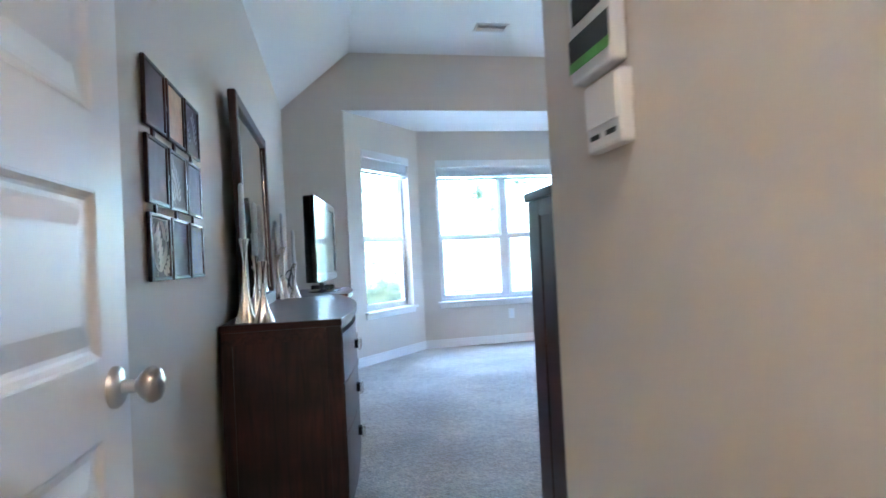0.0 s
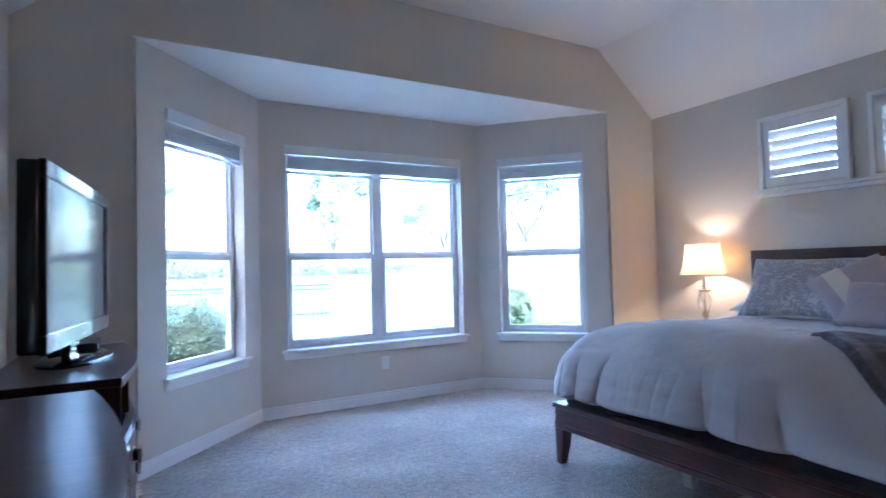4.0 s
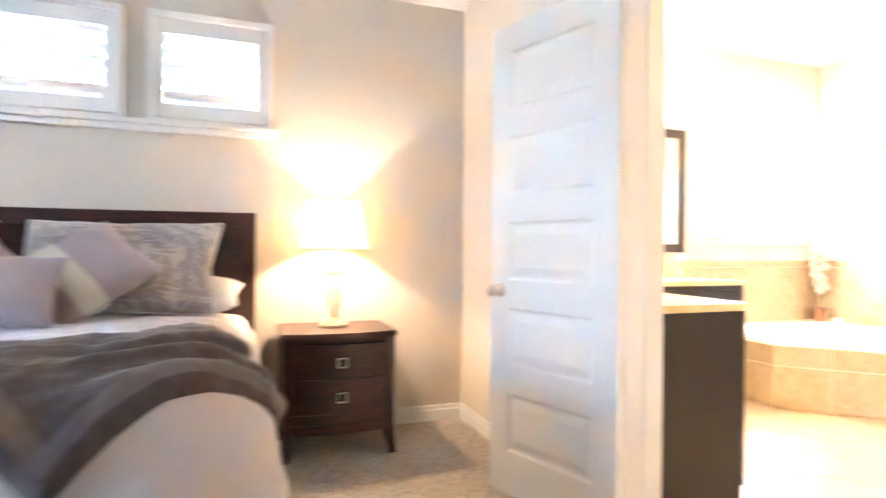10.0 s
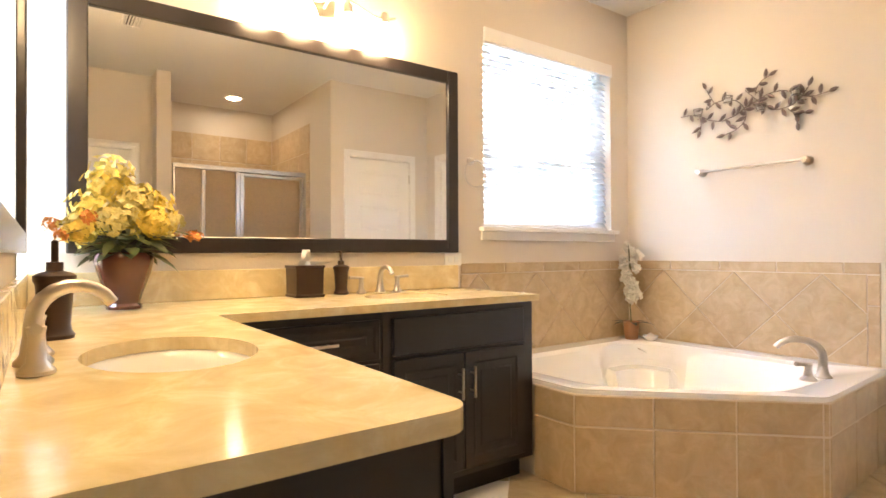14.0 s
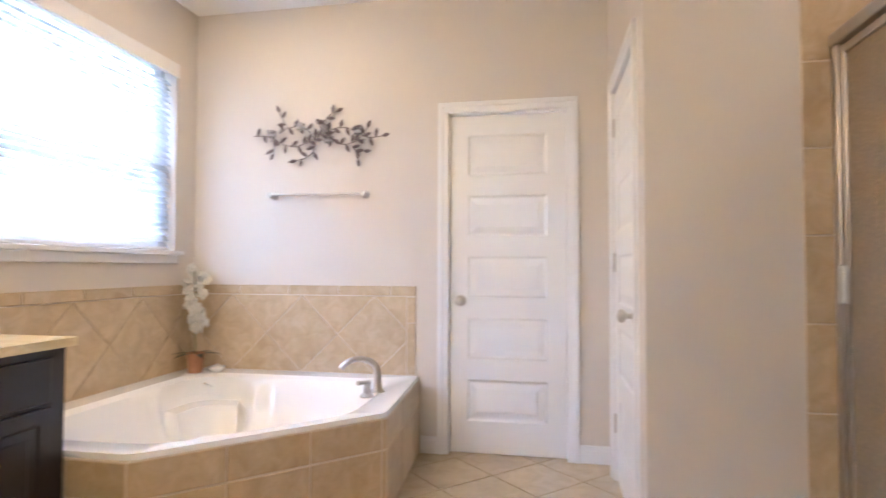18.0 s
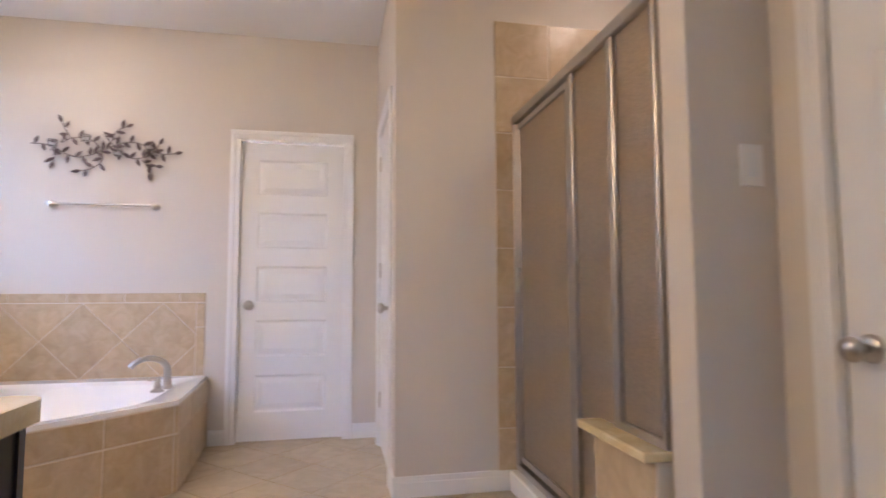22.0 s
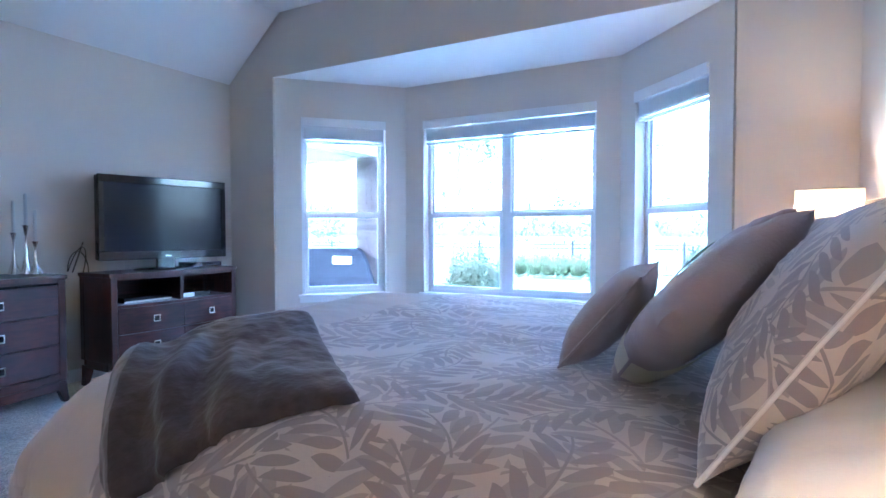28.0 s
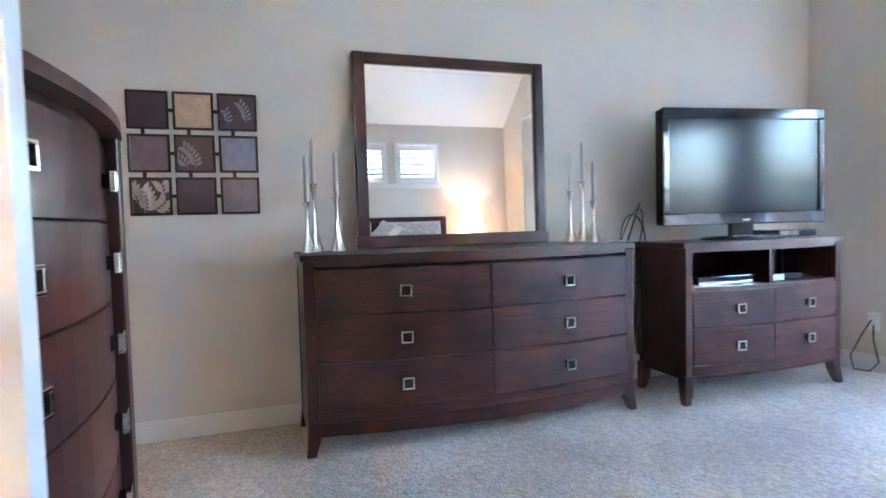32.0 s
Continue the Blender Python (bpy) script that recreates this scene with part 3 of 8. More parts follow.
def door_leaf(name, m, w, h, label, knob_side=1, hinges=True, both=True, group="", knob_z=0.90):
    """A white five-panel leaf, hinged at local x=0, 35 mm thick about y=0."""
    th, d = 0.0175, 0.010
    e = thing(name, m, label, "door", group)
    st, top, low = 0.105, 0.115, 0.19
    gap = 0.115
    ph = (h - top - low - 4 * gap) / 5
    rows = [(0.002, w - 0.002, -th + d, th - d, 0.008, h)]
    ys = [(-th, -th + d + 0.001), (th - d - 0.001, th)]
    for y0, y1 in ys:
        rows.append((0.002, st, y0, y1, 0.008, h))
        rows.append((w - st, w - 0.002, y0, y1, 0.008, h))
        z = 0.008
        edges = [(0.008, low)]
        for k in range(5):
            z0 = low + k * (ph + gap) + ph
            edges.append((z0, z0 + gap if k < 4 else h))
        for a, b in edges:
            rows.append((st, w - st, y0, y1, a, b))
    part("leaf", boxes(*rows), DOOR, e)
    bm = bmesh.new()
    # rings from the stile's face down an ogee into the groove, then up to the raised field
    rings = []
    for ins, y in ((-0.001, -d + 0.0008), (0.004, -d + 0.0015), (0.011, -0.0030), (0.016, -0.0012), (0.023, -0.0010), (0.030, -0.0022), (0.056, -0.0085), (0.060, -0.0088)):
        rings.append([bm.verts.new(v) for v in ((st + ins, y, ins), (w - st - ins, y, ins), (w - st - ins, y, ph - ins), (st + ins, y, ph - ins))])
    for a, b in zip(rings, rings[1:]):
        for i in range(4):
            bm.faces.new((a[i], a[(i + 1) % 4], b[(i + 1) % 4], b[i]))
    bm.faces.new(rings[-1])
    first = part("panel", bm, DOOR, e)
    for k in range(5):
        z = low + k * (ph + gap)
        pm = pose(0, -th + d - 0.0005, z)
        if k == 0:
            first.matrix_basis = pm
        else:
            twin(first, pm)
        if both:
            twin(first, pose(w, th - d + 0.0005, z, 0, 0, 180))
    kx = w - 0.065 if knob_side > 0 else 0.065
    knob(e, kx, knob_z, -1).location.y = -th
    if both:
        knob(e, kx, knob_z, 1).location.y = th
    if hinges:
        hx = 0.0 if knob_side > 0 else w
        hm = None
        for z in (0.25, 1.08, h - 0.22):
            if hm is None:
                hm = part("hinge", tube(boxes((-0.004, 0.004, -th - 0.004, th * 0.4, 0, 0.09)), [(0, -th - 0.006, -0.004), (0, -th - 0.006, 0.094)], 0.007, 8), NICKEL if not both else TRIM, e)
                hm.matrix_basis = pose(hx, 0, z)
            else:
                twin(hm, pose(hx, 0, z))
    return e


def casing(name, m, w, h, width=0.062, sides=(1, 1), label="white door casing with a stepped profile"):
    """A stepped casing round an opening that runs from local x=0 to w; it stands on the face y=0 towards -y."""
    e = thing(name, m, label, "door casing")
    e["kind"] = "structure"
    for s, xa in ((0, -width), (1, w)):
        if sides[s]:
            part("side_casing", boxes((xa + 0.002, xa + width - 0.002, -0.012, 0, 0, h), (xa + (0.0 if s == 0 else width * 0.55), xa + (width * 0.45 if s == 0 else width), -0.019, 0.0, 0, h + width), (xa + width * 0.12 + (0 if s == 0 else 0.02), xa + width * 0.6, -0.0155, 0, 0, h), bevel=0.002, seg=1), TRIM, e)
    x0 = -width if sides[0] else 0
    x1 = w + width if sides[1] else w
    part("head_casing", boxes((x0 + 0.001, x1 - 0.001, -0.0125, 0, h + 0.001, h + width - 0.001), (x0, x1, -0.0195, 0, h + width * 0.55, h + width), bevel=0.002, seg=1), TRIM, e)
    return e


def jamb(m, w, h, depth):
    ob = part("door_jamb", boxes((-0.016, 0.004, -0.003, depth + 0.003, 0, h + 0.016), (w - 0.004, w + 0.016, -0.003, depth + 0.003, 0, h + 0.016), (0.004, w - 0.004, -0.003, depth + 0.003, h - 0.004, h + 0.016),
                                 (0, 0.010, depth * 0.5, depth * 0.5 + 0.03, 0, h), (w - 0.010, w, depth * 0.5, depth * 0.5 + 0.03, 0, h), (0.01, w - 0.01, depth * 0.5, depth * 0.5 + 0.03, h - 0.01, h)), TRIM)
    ob.matrix_basis = m
    return tagged(ob, "white door jamb with a stop", "door jamb", kind="structure")


def baseboard(a, b, h=0.095, label="white baseboard with a moulded top edge"):
    length = span(a, b)
    bm = boxes((0, length, -0.013, 0, 0, h * 0.72), (0, length, -0.009, 0, h * 0.70, h), bevel=0.002, seg=1)
    ob = part("baseboard", bm, TRIM)
    ob.matrix_basis = along(a, b)
    return tagged(ob, label, "baseboard", kind="structure")


def window(name, m, w, z0, z1, depth, sashes=1, label=""):
    """A white single-hung window in an opening from local x=0 to w: frames, meeting rails, panes, sill and a gathered blind. Local -y is indoors."""
    e = thing(name, m, label, "window")
    e["kind"] = "structure"
    fy0, fy1 = depth - 0.06, depth - 0.01
    mid = z0 + (z1 - z0) * 0.455
    fr = [(0, 0.042, fy0, fy1, z0, z1), (w - 0.042, w, fy0, fy1, z0, z1), (0.042, w - 0.042, fy0, fy1, z1 - 0.042, z1), (0.042, w - 0.042, fy0, fy1, z0, z0 + 0.035)]
    sw = w / sashes
    for k in range(1, sashes):
        fr.append((k * sw - 0.04, k * sw + 0.04, fy0 - 0.004, fy1, z0 + 0.035, z1 - 0.042))
    part("window_frame", boxes(*fr, bevel=0.004, seg=1), VINYL, e)
    for k in range(sashes):
        a = k * sw + (0.042 if k == 0 else 0.04)
        b = (k + 1) * sw - (0.042 if k == sashes - 1 else 0.04)
        part("lower_sash", boxes((a, a + 0.03, fy0 - 0.012, fy0 + 0.02, z0 + 0.035, mid), (b - 0.03, b, fy0 - 0.012, fy0 + 0.02, z0 + 0.035, mid), (a + 0.03, b - 0.03, fy0 - 0.012, fy0 + 0.02, z0 + 0.035, z0 + 0.07), (a, b, fy0 - 0.014, fy0 + 0.02, mid - 0.028, mid + 0.012), bevel=0.003, seg=1), VINYL, e)
        part("upper_sash", boxes((a, a + 0.022, fy0 + 0.022, fy1 - 0.003, mid, z1 - 0.042), (b - 0.022, b, fy0 + 0.022, fy1 - 0.003, mid, z1 - 0.042), (a, b, fy0 + 0.022, fy1 - 0.003, mid + 0.013, mid + 0.032), bevel=0.002, seg=1), VINYL, e)
        for nm, za, zb, yy in (("lower_pane", z0 + 0.06, mid - 0.02, fy0 + 0.006), ("upper_pane", mid + 0.02, z1 - 0.03, fy0 + 0.036)):
            g = part(nm, boxes((a + 0.015, b - 0.015, yy, yy + 0.004, za, zb)), GLASS, e, "glass pane tinted dark to dim the view outdoors")
            g.visible_shadow = False
    part("window_sill", boxes((-0.03, w + 0.03, -0.045, 0.0, z0 - 0.022, z0 + 0.002), (0.0, w, 0.0, fy0, z0 - 0.01, z0 + 0.0015), (-0.018, w + 0.018, -0.016, 0.0, z0 - 0.075, z0 - 0.022), bevel=0.004, seg=2), TRIM, e, "white painted sill with an apron")
    part("side_return", boxes((-0.001, 0.006, 0.0, fy0, z0, z1), (w - 0.006, w + 0.001, 0.0, fy0, z0, z1), (0.006, w - 0.006, 0.0, fy0, z1 - 0.006, z1 + 0.001)), WALL, e)
    return e


def gathered_blind(m, w, z1, stack=0.14):
    """A faux-wood blind drawn all the way up: a valance above a stack of slats with a bottom rail."""
    e = thing("window_blind", m, "white slatted blind drawn up into a stack under its valance", "blind", "blinds drawn up")
    part("valance", boxes((0.005, w - 0.005, -0.028, -0.012, z1 - 0.078, z1 + 0.004), (0.005, 0.02, -0.012, 0.03, z1 - 0.078, z1 + 0.004), (w - 0.02, w - 0.005, -0.012, 0.03, z1 - 0.078, z1 + 0.004), bevel=0.003, seg=1), VALANCE, e)
    sl = part("slat", boxes((0.03, w - 0.03, 0.000, 0.046, 0, 0.0060)), BLIND, e)
    k = int((stack - 0.03) / 0.0075)
    for i in range(k):
        pm = pose(random.uniform(-0.002, 0.002), random.uniform(-0.002, 0.002), z1 - 0.082 - i * 0.0075, random.uniform(-2, 2), 0, 0)
        if i == 0:
            sl.matrix_basis = pm
        else:
            twin(sl, pm)
    part("bottom_rail", boxes((0.03, w - 0.03, -0.003, 0.049, z1 - 0.082 - stack, z1 - 0.082 - stack + 0.02), bevel=0.003, seg=1), BLIND, e)
    return e


for nm, a, b, o, n_s, txt in (("window_1", BAY[0], BAY[1], LBW, 1, "white single-hung window in the angled side of the bay"), ("window_2", BAY[1], BAY[2], CBW, 2, "wide white double window in the middle of the bay"), ("window_3", BAY[2], BAY[3], RBW, 1, "white single-hung window in the angled side of the bay")):
    base = along(a, b) @ pose(o[0], 0, 0)
    window(nm, base, o[1] - o[0], o[2], o[3], 0.15, n_s, txt)
    gathered_blind(base @ pose(0, 0.01, 0), o[1] - o[0], o[3], 0.145)

# baseboards of the bedroom
baseboard((0, 1.1), (0, YN))
baseboard((0.013, YN), BAY[0])
for a, b in zip(BAY, BAY[1:]):
    baseboard(a, b)
baseboard(BAY[3], (XE, YN))
baseboard((XE, YN), (XE, YS))
baseboard((XE, YS), (DX1 + 0.064, YS))
baseboard((CXW, CYN), (CXW, 1.10))
baseboard((1.9, CYN), (CXW - 0.013, CYN))
# baseboards of the bath
baseboard((3.82, BYS), (3.722, BYS), 0.10)
baseboard((2.90, BYS), (BXW, BYS), 0.10)
baseboard((BXW, -0.585), (BXW, SHS), 0.10)
baseboard((BXW + 0.013, SHS), (2.13, SHS), 0.10)
baseboard((2.11, SHN), (2.11, SHB), 0.10)
baseboard((2.11, SHB), (D3X, SHB), 0.10)

# doors
LW = 0.655
door_leaf("door_1", pose(0.07, 1.115, 0, 0, 0, 89), 0.79, 2.03, "white five-panel entry door standing open against the wall", 1, knob_z=0.875)
door_leaf("door_2", pose(DX0 + 0.012, YS - 0.02, 0, 0, 0, WLEAF), 0.607, 2.03, "white five-panel double-door leaf swung open into the bedroom", 1, group="double door to the bath", knob_z=0.865)
door_leaf("door_3", pose(DX1 - 0.01, YS + 0.022, 0, 0, 0, ELEAF), LW, 2.03, "white five-panel double-door leaf folded back towards the wall", 1, group="double door to the bath", knob_z=0.885)
door_leaf("door_4", pose(2.97 + 0.682, BYS - 0.045, 0, 0, 0, 180), 0.682, 2.005, "closed white five-panel door beside the tub", -1, hinges=False, both=False)
door_leaf("door_5", pose(BXW - 0.025, -1.355, 0, 0, 0, 90), 0.70, 2.005, "closed white five-panel door next to the shower", 1, both=False)
door_leaf("door_6", pose(D3X - 0.03, SHB + 0.175, 0, 0, 0, 90), 0.64, 2.02, "closed white five-panel closet door", -1, both=False, knob_z=0.86)
casing("door_casing_1", pose(3.657, BYS, 0, 0, 0, 180), 0.692, 2.02)
jamb(pose(3.657, BYS, 0, 0, 0, 180), 0.692, 2.02, 0.14)
casing("door_casing_2", pose(BXW, SHS - 0.91, 0, 0, 0, 90), 0.71, 2.02)
jamb(pose(BXW, SHS - 0.91, 0, 0, 0, 90), 0.71, 2.02, 0.12)
casing("door_casing_3", pose(D3X, SHB + 0.17, 0, 0, 0, 90), 0.65, 2.03)
jamb(pose(D3X, SHB + 0.17, 0, 0, 0, 90), 0.65, 2.03, 0.12)
casing("door_casing_4", pose(DX1, YS, 0, 0, 0, 180), DX1 - DX0, 2.06)
casing("door_casing_5", pose(DX0, YBN, 0, 0, 0, 0), DX1 - DX0, 2.06)
jamb(pose(DX1, YS, 0, 0, 0, 180), DX1 - DX0, 2.06, YS - YBN)
casing("door_casing_6", pose(0.85, 1.10, 0, 0, 0, 180), 0.77, 2.06, width=0.03)
jamb(pose(0.85, 1.10, 0, 0, 0, 180), 0.77, 2.06, 0.12)


# ---- bedroom furniture ----
def bow_y(x, w, d, bow):
    return -(d + bow * (1 - (2 * x / w) ** 2))


def bow_block(bm, x0, x1, z0, z1, w, d, bow, out, thick, seg=10):
    """A block that follows the bowed front of a chest, standing `out` proud of it and `thick` deep."""
    fr, bk = [], []
    for i in range(seg + 1):
        x = x0 + (x1 - x0) * i / seg
        y = bow_y(x, w, d, bow)
        fr.append((x, y - out))
        bk.append((x, y - out + thick))
    return prism(bm, fr + bk[::-1], z0, z1)


def square_pull(parent, x, y, z, turn=0.0):
    bm = boxes((-0.026, 0.026, -0.030, -0.016, 0.018, 0.026), (-0.026, 0.026, -0.030, -0.016, -0.026, -0.018), (-0.026, -0.018, -0.030, -0.016, -0.018, 0.018), (0.018, 0.026, -0.030, -0.016, -0.018, 0.018), bevel=0.0015, seg=1)
    o = part("handle", bm, SILVER, parent, "square polished metal pull")
    o.matrix_basis = pose(x, y, z, 0, 0, turn)
    # Added block fills the ring's open centre, near-black in place of its shade.
    part("pull_post", boxes((-0.0175, 0.0175, -0.019, 0.002, -0.0175, 0.0175)), DARKGAP, parent).matrix_basis = pose(x, y, z, 0, 0, turn)
    return o


def leg(parent, x, y, h, sx, sy):
    """A square leg that tapers and kicks outwards towards the floor."""
    bm = bmesh.new()
    t, b = 0.030, 0.019
    kx, ky = 0.022 * sx, 0.022 * sy
    lo = [bm.verts.new((x + kx + b * i, y + ky + b * j, 0)) for i, j in ((-1, -1), (1, -1), (1, 1), (-1, 1))]
    md = [bm.verts.new((x + kx * 0.25 + t * 0.9 * i, y + ky * 0.25 + t * 0.9 * j, h * 0.55)) for i, j in ((-1, -1), (1, -1), (1, 1), (-1, 1))]
    hi = [bm.verts.new((x + t * i, y + t * j, h)) for i, j in ((-1, -1), (1, -1), (1, 1), (-1, 1))]
    for p, q in ((lo, md), (md, hi)):
        for i in range(4):
            bm.faces.new((p[i], p[(i + 1) % 4], q[(i + 1) % 4], q[i]))
    bm.faces.new(lo[::-1])
    bm.faces.new(hi)
    bmesh.ops.bevel(bm, geom=bm.edges[:], offset=0.003, segments=1, affect="EDGES")
    return part("leg", bm, WOODZ, parent)


def case_piece(name, m, w, h, d, bow, cols, rows_z, pulls, label, category, open_z=None, leg_h=0.13, top_over=0.012, row_cols=None, post_out=0.010):
    """A dark bow-fronted case: posts, sides, top, drawers with square pulls, plinth rail and kicked legs. Local -y is the front."""
    e = thing(name, m, label, category)
    z0 = leg_h
    post = 0.045
    part("top", top_slab(w, h, d + post_out - 0.010, bow, top_over), WOOD, e)
    for s in (-1, 1):
        xa, xb = (-w / 2, -w / 2 + post) if s < 0 else (w / 2 - post, w / 2)
        part("post", boxes((xa, xb, -d - post_out, -d + 0.05, rows_z[-1][0] - 0.052, h - 0.028), bevel=0.003, seg=1), WOODZ, e)
        xi, xo = (xa + 0.004, xa + 0.020) if s < 0 else (xb - 0.020, xb - 0.004)
        ra, rb = (xa, xb - 0.01) if s < 0 else (xa + 0.01, xb)
        part("side_panel", boxes((xi, xo, -d + 0.05, -0.045, z0 + 0.06, h - 0.075)), WOODZ, e)
        part("side_rail", boxes((ra, rb, -d + 0.05, -0.003, h - 0.075, h - 0.028)), WOODX, e)
        part("side_rail", boxes((ra, rb, -d + 0.055, -0.067, z0, z0 + 0.06)), WOODX, e)
        part("back_post", boxes((ra, rb, -0.045, -0.003, z0 + 0.06, h - 0.075)), WOODZ, e)
    part("back_panel", boxes((-w / 2 + 0.02, w / 2 - 0.02, -0.012, -0.004, z0, h - 0.03)), WOODX, e)
    lo_z = rows_z[-1][0]
    part("front_rail", bow_block(bmesh.new(), -w / 2 + post, w / 2 - post, lo_z - 0.048, lo_z - 0.002, w, d, bow, 0.003, 0.03), WOODX, e)
    part("apron", bow_block(bmesh.new(), -w / 2 + post, w / 2 - post, z0, lo_z - 0.055, w, d, bow, -0.004, 0.03), WOODX, e)
    part("shadow_gap", bow_block(bmesh.new(), -w / 2 + post, w / 2 - post, lo_z - 0.055, lo_z - 0.048, w, d, bow, -0.012, 0.02), DARKGAP, e)
    part("top_rail", bow_block(bmesh.new(), -w / 2 + post, w / 2 - post, h - 0.05, h - 0.029, w, d, bow, -0.004, 0.03), WOODX, e)
    iw = w - 2 * post
    inner = (rows_z[0][1] + 0.002)
    part("carcass", boxes((-iw / 2, iw / 2, -d + 0.004, -0.013, z0 + 0.01, inner)), DARKGAP, e)
    nrow = 0
    for za, zb in rows_z:
        nc = cols if row_cols is None else row_cols[nrow]
        cw = iw / nc
        for c in range(nc):
            xa = -iw / 2 + c * cw + 0.003
            xb = xa + cw - 0.006
            dr = part("drawer", bow_block(bmesh.new(), xa, xb, za + 0.003, zb - 0.003, w, d, bow, 0.004, 0.03), WOODX, e)
            for fx in pulls:
                px = xa + (xb - xa) * (fx if c == 0 or nc == 1 else 1 - fx)
                slope = math.degrees(math.atan(bow * 8 * px / w ** 2))
                square_pull(dr, px, bow_y(px, w, d, bow) - 0.004, (za + zb) / 2, slope)
        nrow += 1
    if open_z:
        za, zb = open_z
        part("shelf", boxes((-iw / 2, iw / 2, -d + 0.002, -0.013, za - 0.02, za)), WOODX, e)
        part("divider", boxes((-0.014, 0.014, -d - bow * 0.6, -0.02, za, zb), bevel=0.002, seg=1), WOODZ, e)
        part("shelf_lip", bow_block(bmesh.new(), -iw / 2, iw / 2, za - 0.022, za + 0.001, w, d, bow, -0.004, 0.03), WOODX, e)
    for sx in (-1, 1):
        leg(e, sx * (w / 2 - 0.030), -d + 0.024, lo_z - 0.054, sx, -1)
        leg(e, sx * (w / 2 - 0.030), -0.036, lo_z - 0.054, sx, 0)
    return e


def top_slab(w, h, d, bow, over):
    pts = []
    for i in range(17):
        x = -w / 2 - over + (w + 2 * over) * i / 16
        pts.append((x, min(-d, bow_y(max(-w / 2, min(w / 2, x)), w, d, bow)) - over))
    pts += [(w / 2 + over, -0.001), (-w / 2 - over, -0.001)]
    return prism(bmesh.new(), pts, h - 0.028, h, bevel=0.004)


def rows_of(z0, z1, k):
    s = (z1 - z0) / k
    return [(z1 - (i + 1) * s, z1 - i * s) for i in range(k)]


DR = pose(0.02, 3.829, 0, 0, 0, 90)
case_piece("dresser", DR, 1.60, 0.842, 0.43, 0.085, 2, rows_of(0.192, 0.78, 3), (0.487,), "long dark espresso dresser with six bowed drawers and square pulls", "dresser", leg_h=0.08)
MED = pose(0.13, 5.43, 0, 0, 0, 90)
case_piece("media_chest", MED, 1.08, 0.83, 0.385, 0.05, 2, rows_of(0.20, 0.582, 2), (0.52,), "dark espresso media chest with open shelves above four drawers", "media chest", open_z=(0.60, 0.785), leg_h=0.13)
CH = pose(1.47, CYN + 0.055, 0, 0, 0, 180)
case_piece("tall_chest", CH, 0.86, 1.237, 0.475, 0.05, 1, rows_of(0.172, 1.184, 5), (0.15, 0.85), "tall dark espresso chest of drawers with a bowed front", "chest", post_out=0.045)
NS = case_piece("nightstand", pose(XE - 0.025, 2.89, 0, 0, 0, -90), 0.56, 0.635, 0.41, 0.04, 1, rows_of(0.235, 0.578, 2), (0.5,), "small dark espresso nightstand with two drawers beside the bed", "nightstand")
NS["group"] = "nightstands"
copy_thing(NS, pose(XE - 0.025, 5.76, 0, 0, 0, -90))


# mirror on the dresser
e = thing("dresser_mirror", pose(0.05, 3.84, 0.844, 0, -1.0, 0), "dark wooden framed mirror standing on the dresser against the wall", "mirror")
part("frame_side", boxes((0, 0.035, -0.515, -0.458, 0.02, 0.965), bevel=0.004, seg=1), WOODZ, e)
part("frame_side", boxes((0, 0.035, 0.458, 0.515, 0.02, 0.965), bevel=0.004, seg=1), WOODZ, e)
part("frame_top", boxes((0.001, 0.034, -0.458, 0.458, 0.910, 0.964), bevel=0.004, seg=1), WOOD, e)
part("frame_bottom", boxes((0, 0.04, -0.525, 0.525, 0.0, 0.062), bevel=0.004, seg=1), WOOD, e)
part("mirror_plate", boxes((0.012, 0.018, -0.46, 0.46, 0.06, 0.912)), MIRROR, e, "bevelled mirror glass")
for r in ((0.018, 0.0195, -0.458, -0.435, 0.062, 0.910), (0.018, 0.0195, 0.435, 0.458, 0.062, 0.910), (0.018, 0.0195, -0.435, 0.435, 0.887, 0.910), (0.018, 0.0195, -0.435, 0.435, 0.062, 0.085)):
    part("bevel_strip", boxes(r), MIRROR, e)


def candle_stick(x, y, z, h, candle_h, mirrored=1):
    """A slender silver holder, waisted like an hourglass, with a tall taper candle."""
    e = thing("candle_holder", pose(x, y, z), "slender silver hourglass candle holder with a grey taper candle", "candle holder", "candle holders on the dresser")
    bm = bmesh.new()
    rings = []
    for i in range(17):
        f = i / 16
        r = 0.0055 + 0.033 * max(0, 1 - f / 0.75) ** 2.4 + 0.014 * max(0, (f - 0.72) / 0.28) ** 1.5
        turn = 0.5 + 0.7 * f
        rings.append([bm.verts.new((r * (1 - 0.16 * math.cos(3 * a)) * math.cos(a + turn), r * (1 - 0.16 * math.cos(3 * a)) * math.sin(a + turn), h * f)) for a in [2 * math.pi * k / 24 for k in range(24)]])
    for p, q in zip(rings, rings[1:]):
        for k in range(24):
            bm.faces.new((p[k], p[(k + 1) % 24], q[(k + 1) % 24], q[k]))
    bm.faces.new(rings[0][::-1])
    bm.faces.new(rings[-1])
    part("stem", bm, SILVER, e, smooth=True, angle=50)
    part("candle", lathe(bmesh.new(), [(0.0105, h + 0.001), (0.0105, h + candle_h * 0.9), (0.008, h + candle_h * 0.97), (0.003, h + candle_h)], 12), CANDLE, e, "pale grey taper candle", smooth=True)
    return e


for x, y, hh in ((0.105, 3.115, 0.32), (0.175, 3.075, 0.23), (0.135, 3.215, 0.255), (0.09, 4.50, 0.28), (0.12, 4.56, 0.33), (0.185, 4.585, 0.22)):
    candle_stick(x, y, 0.8425, hh, 0.215)

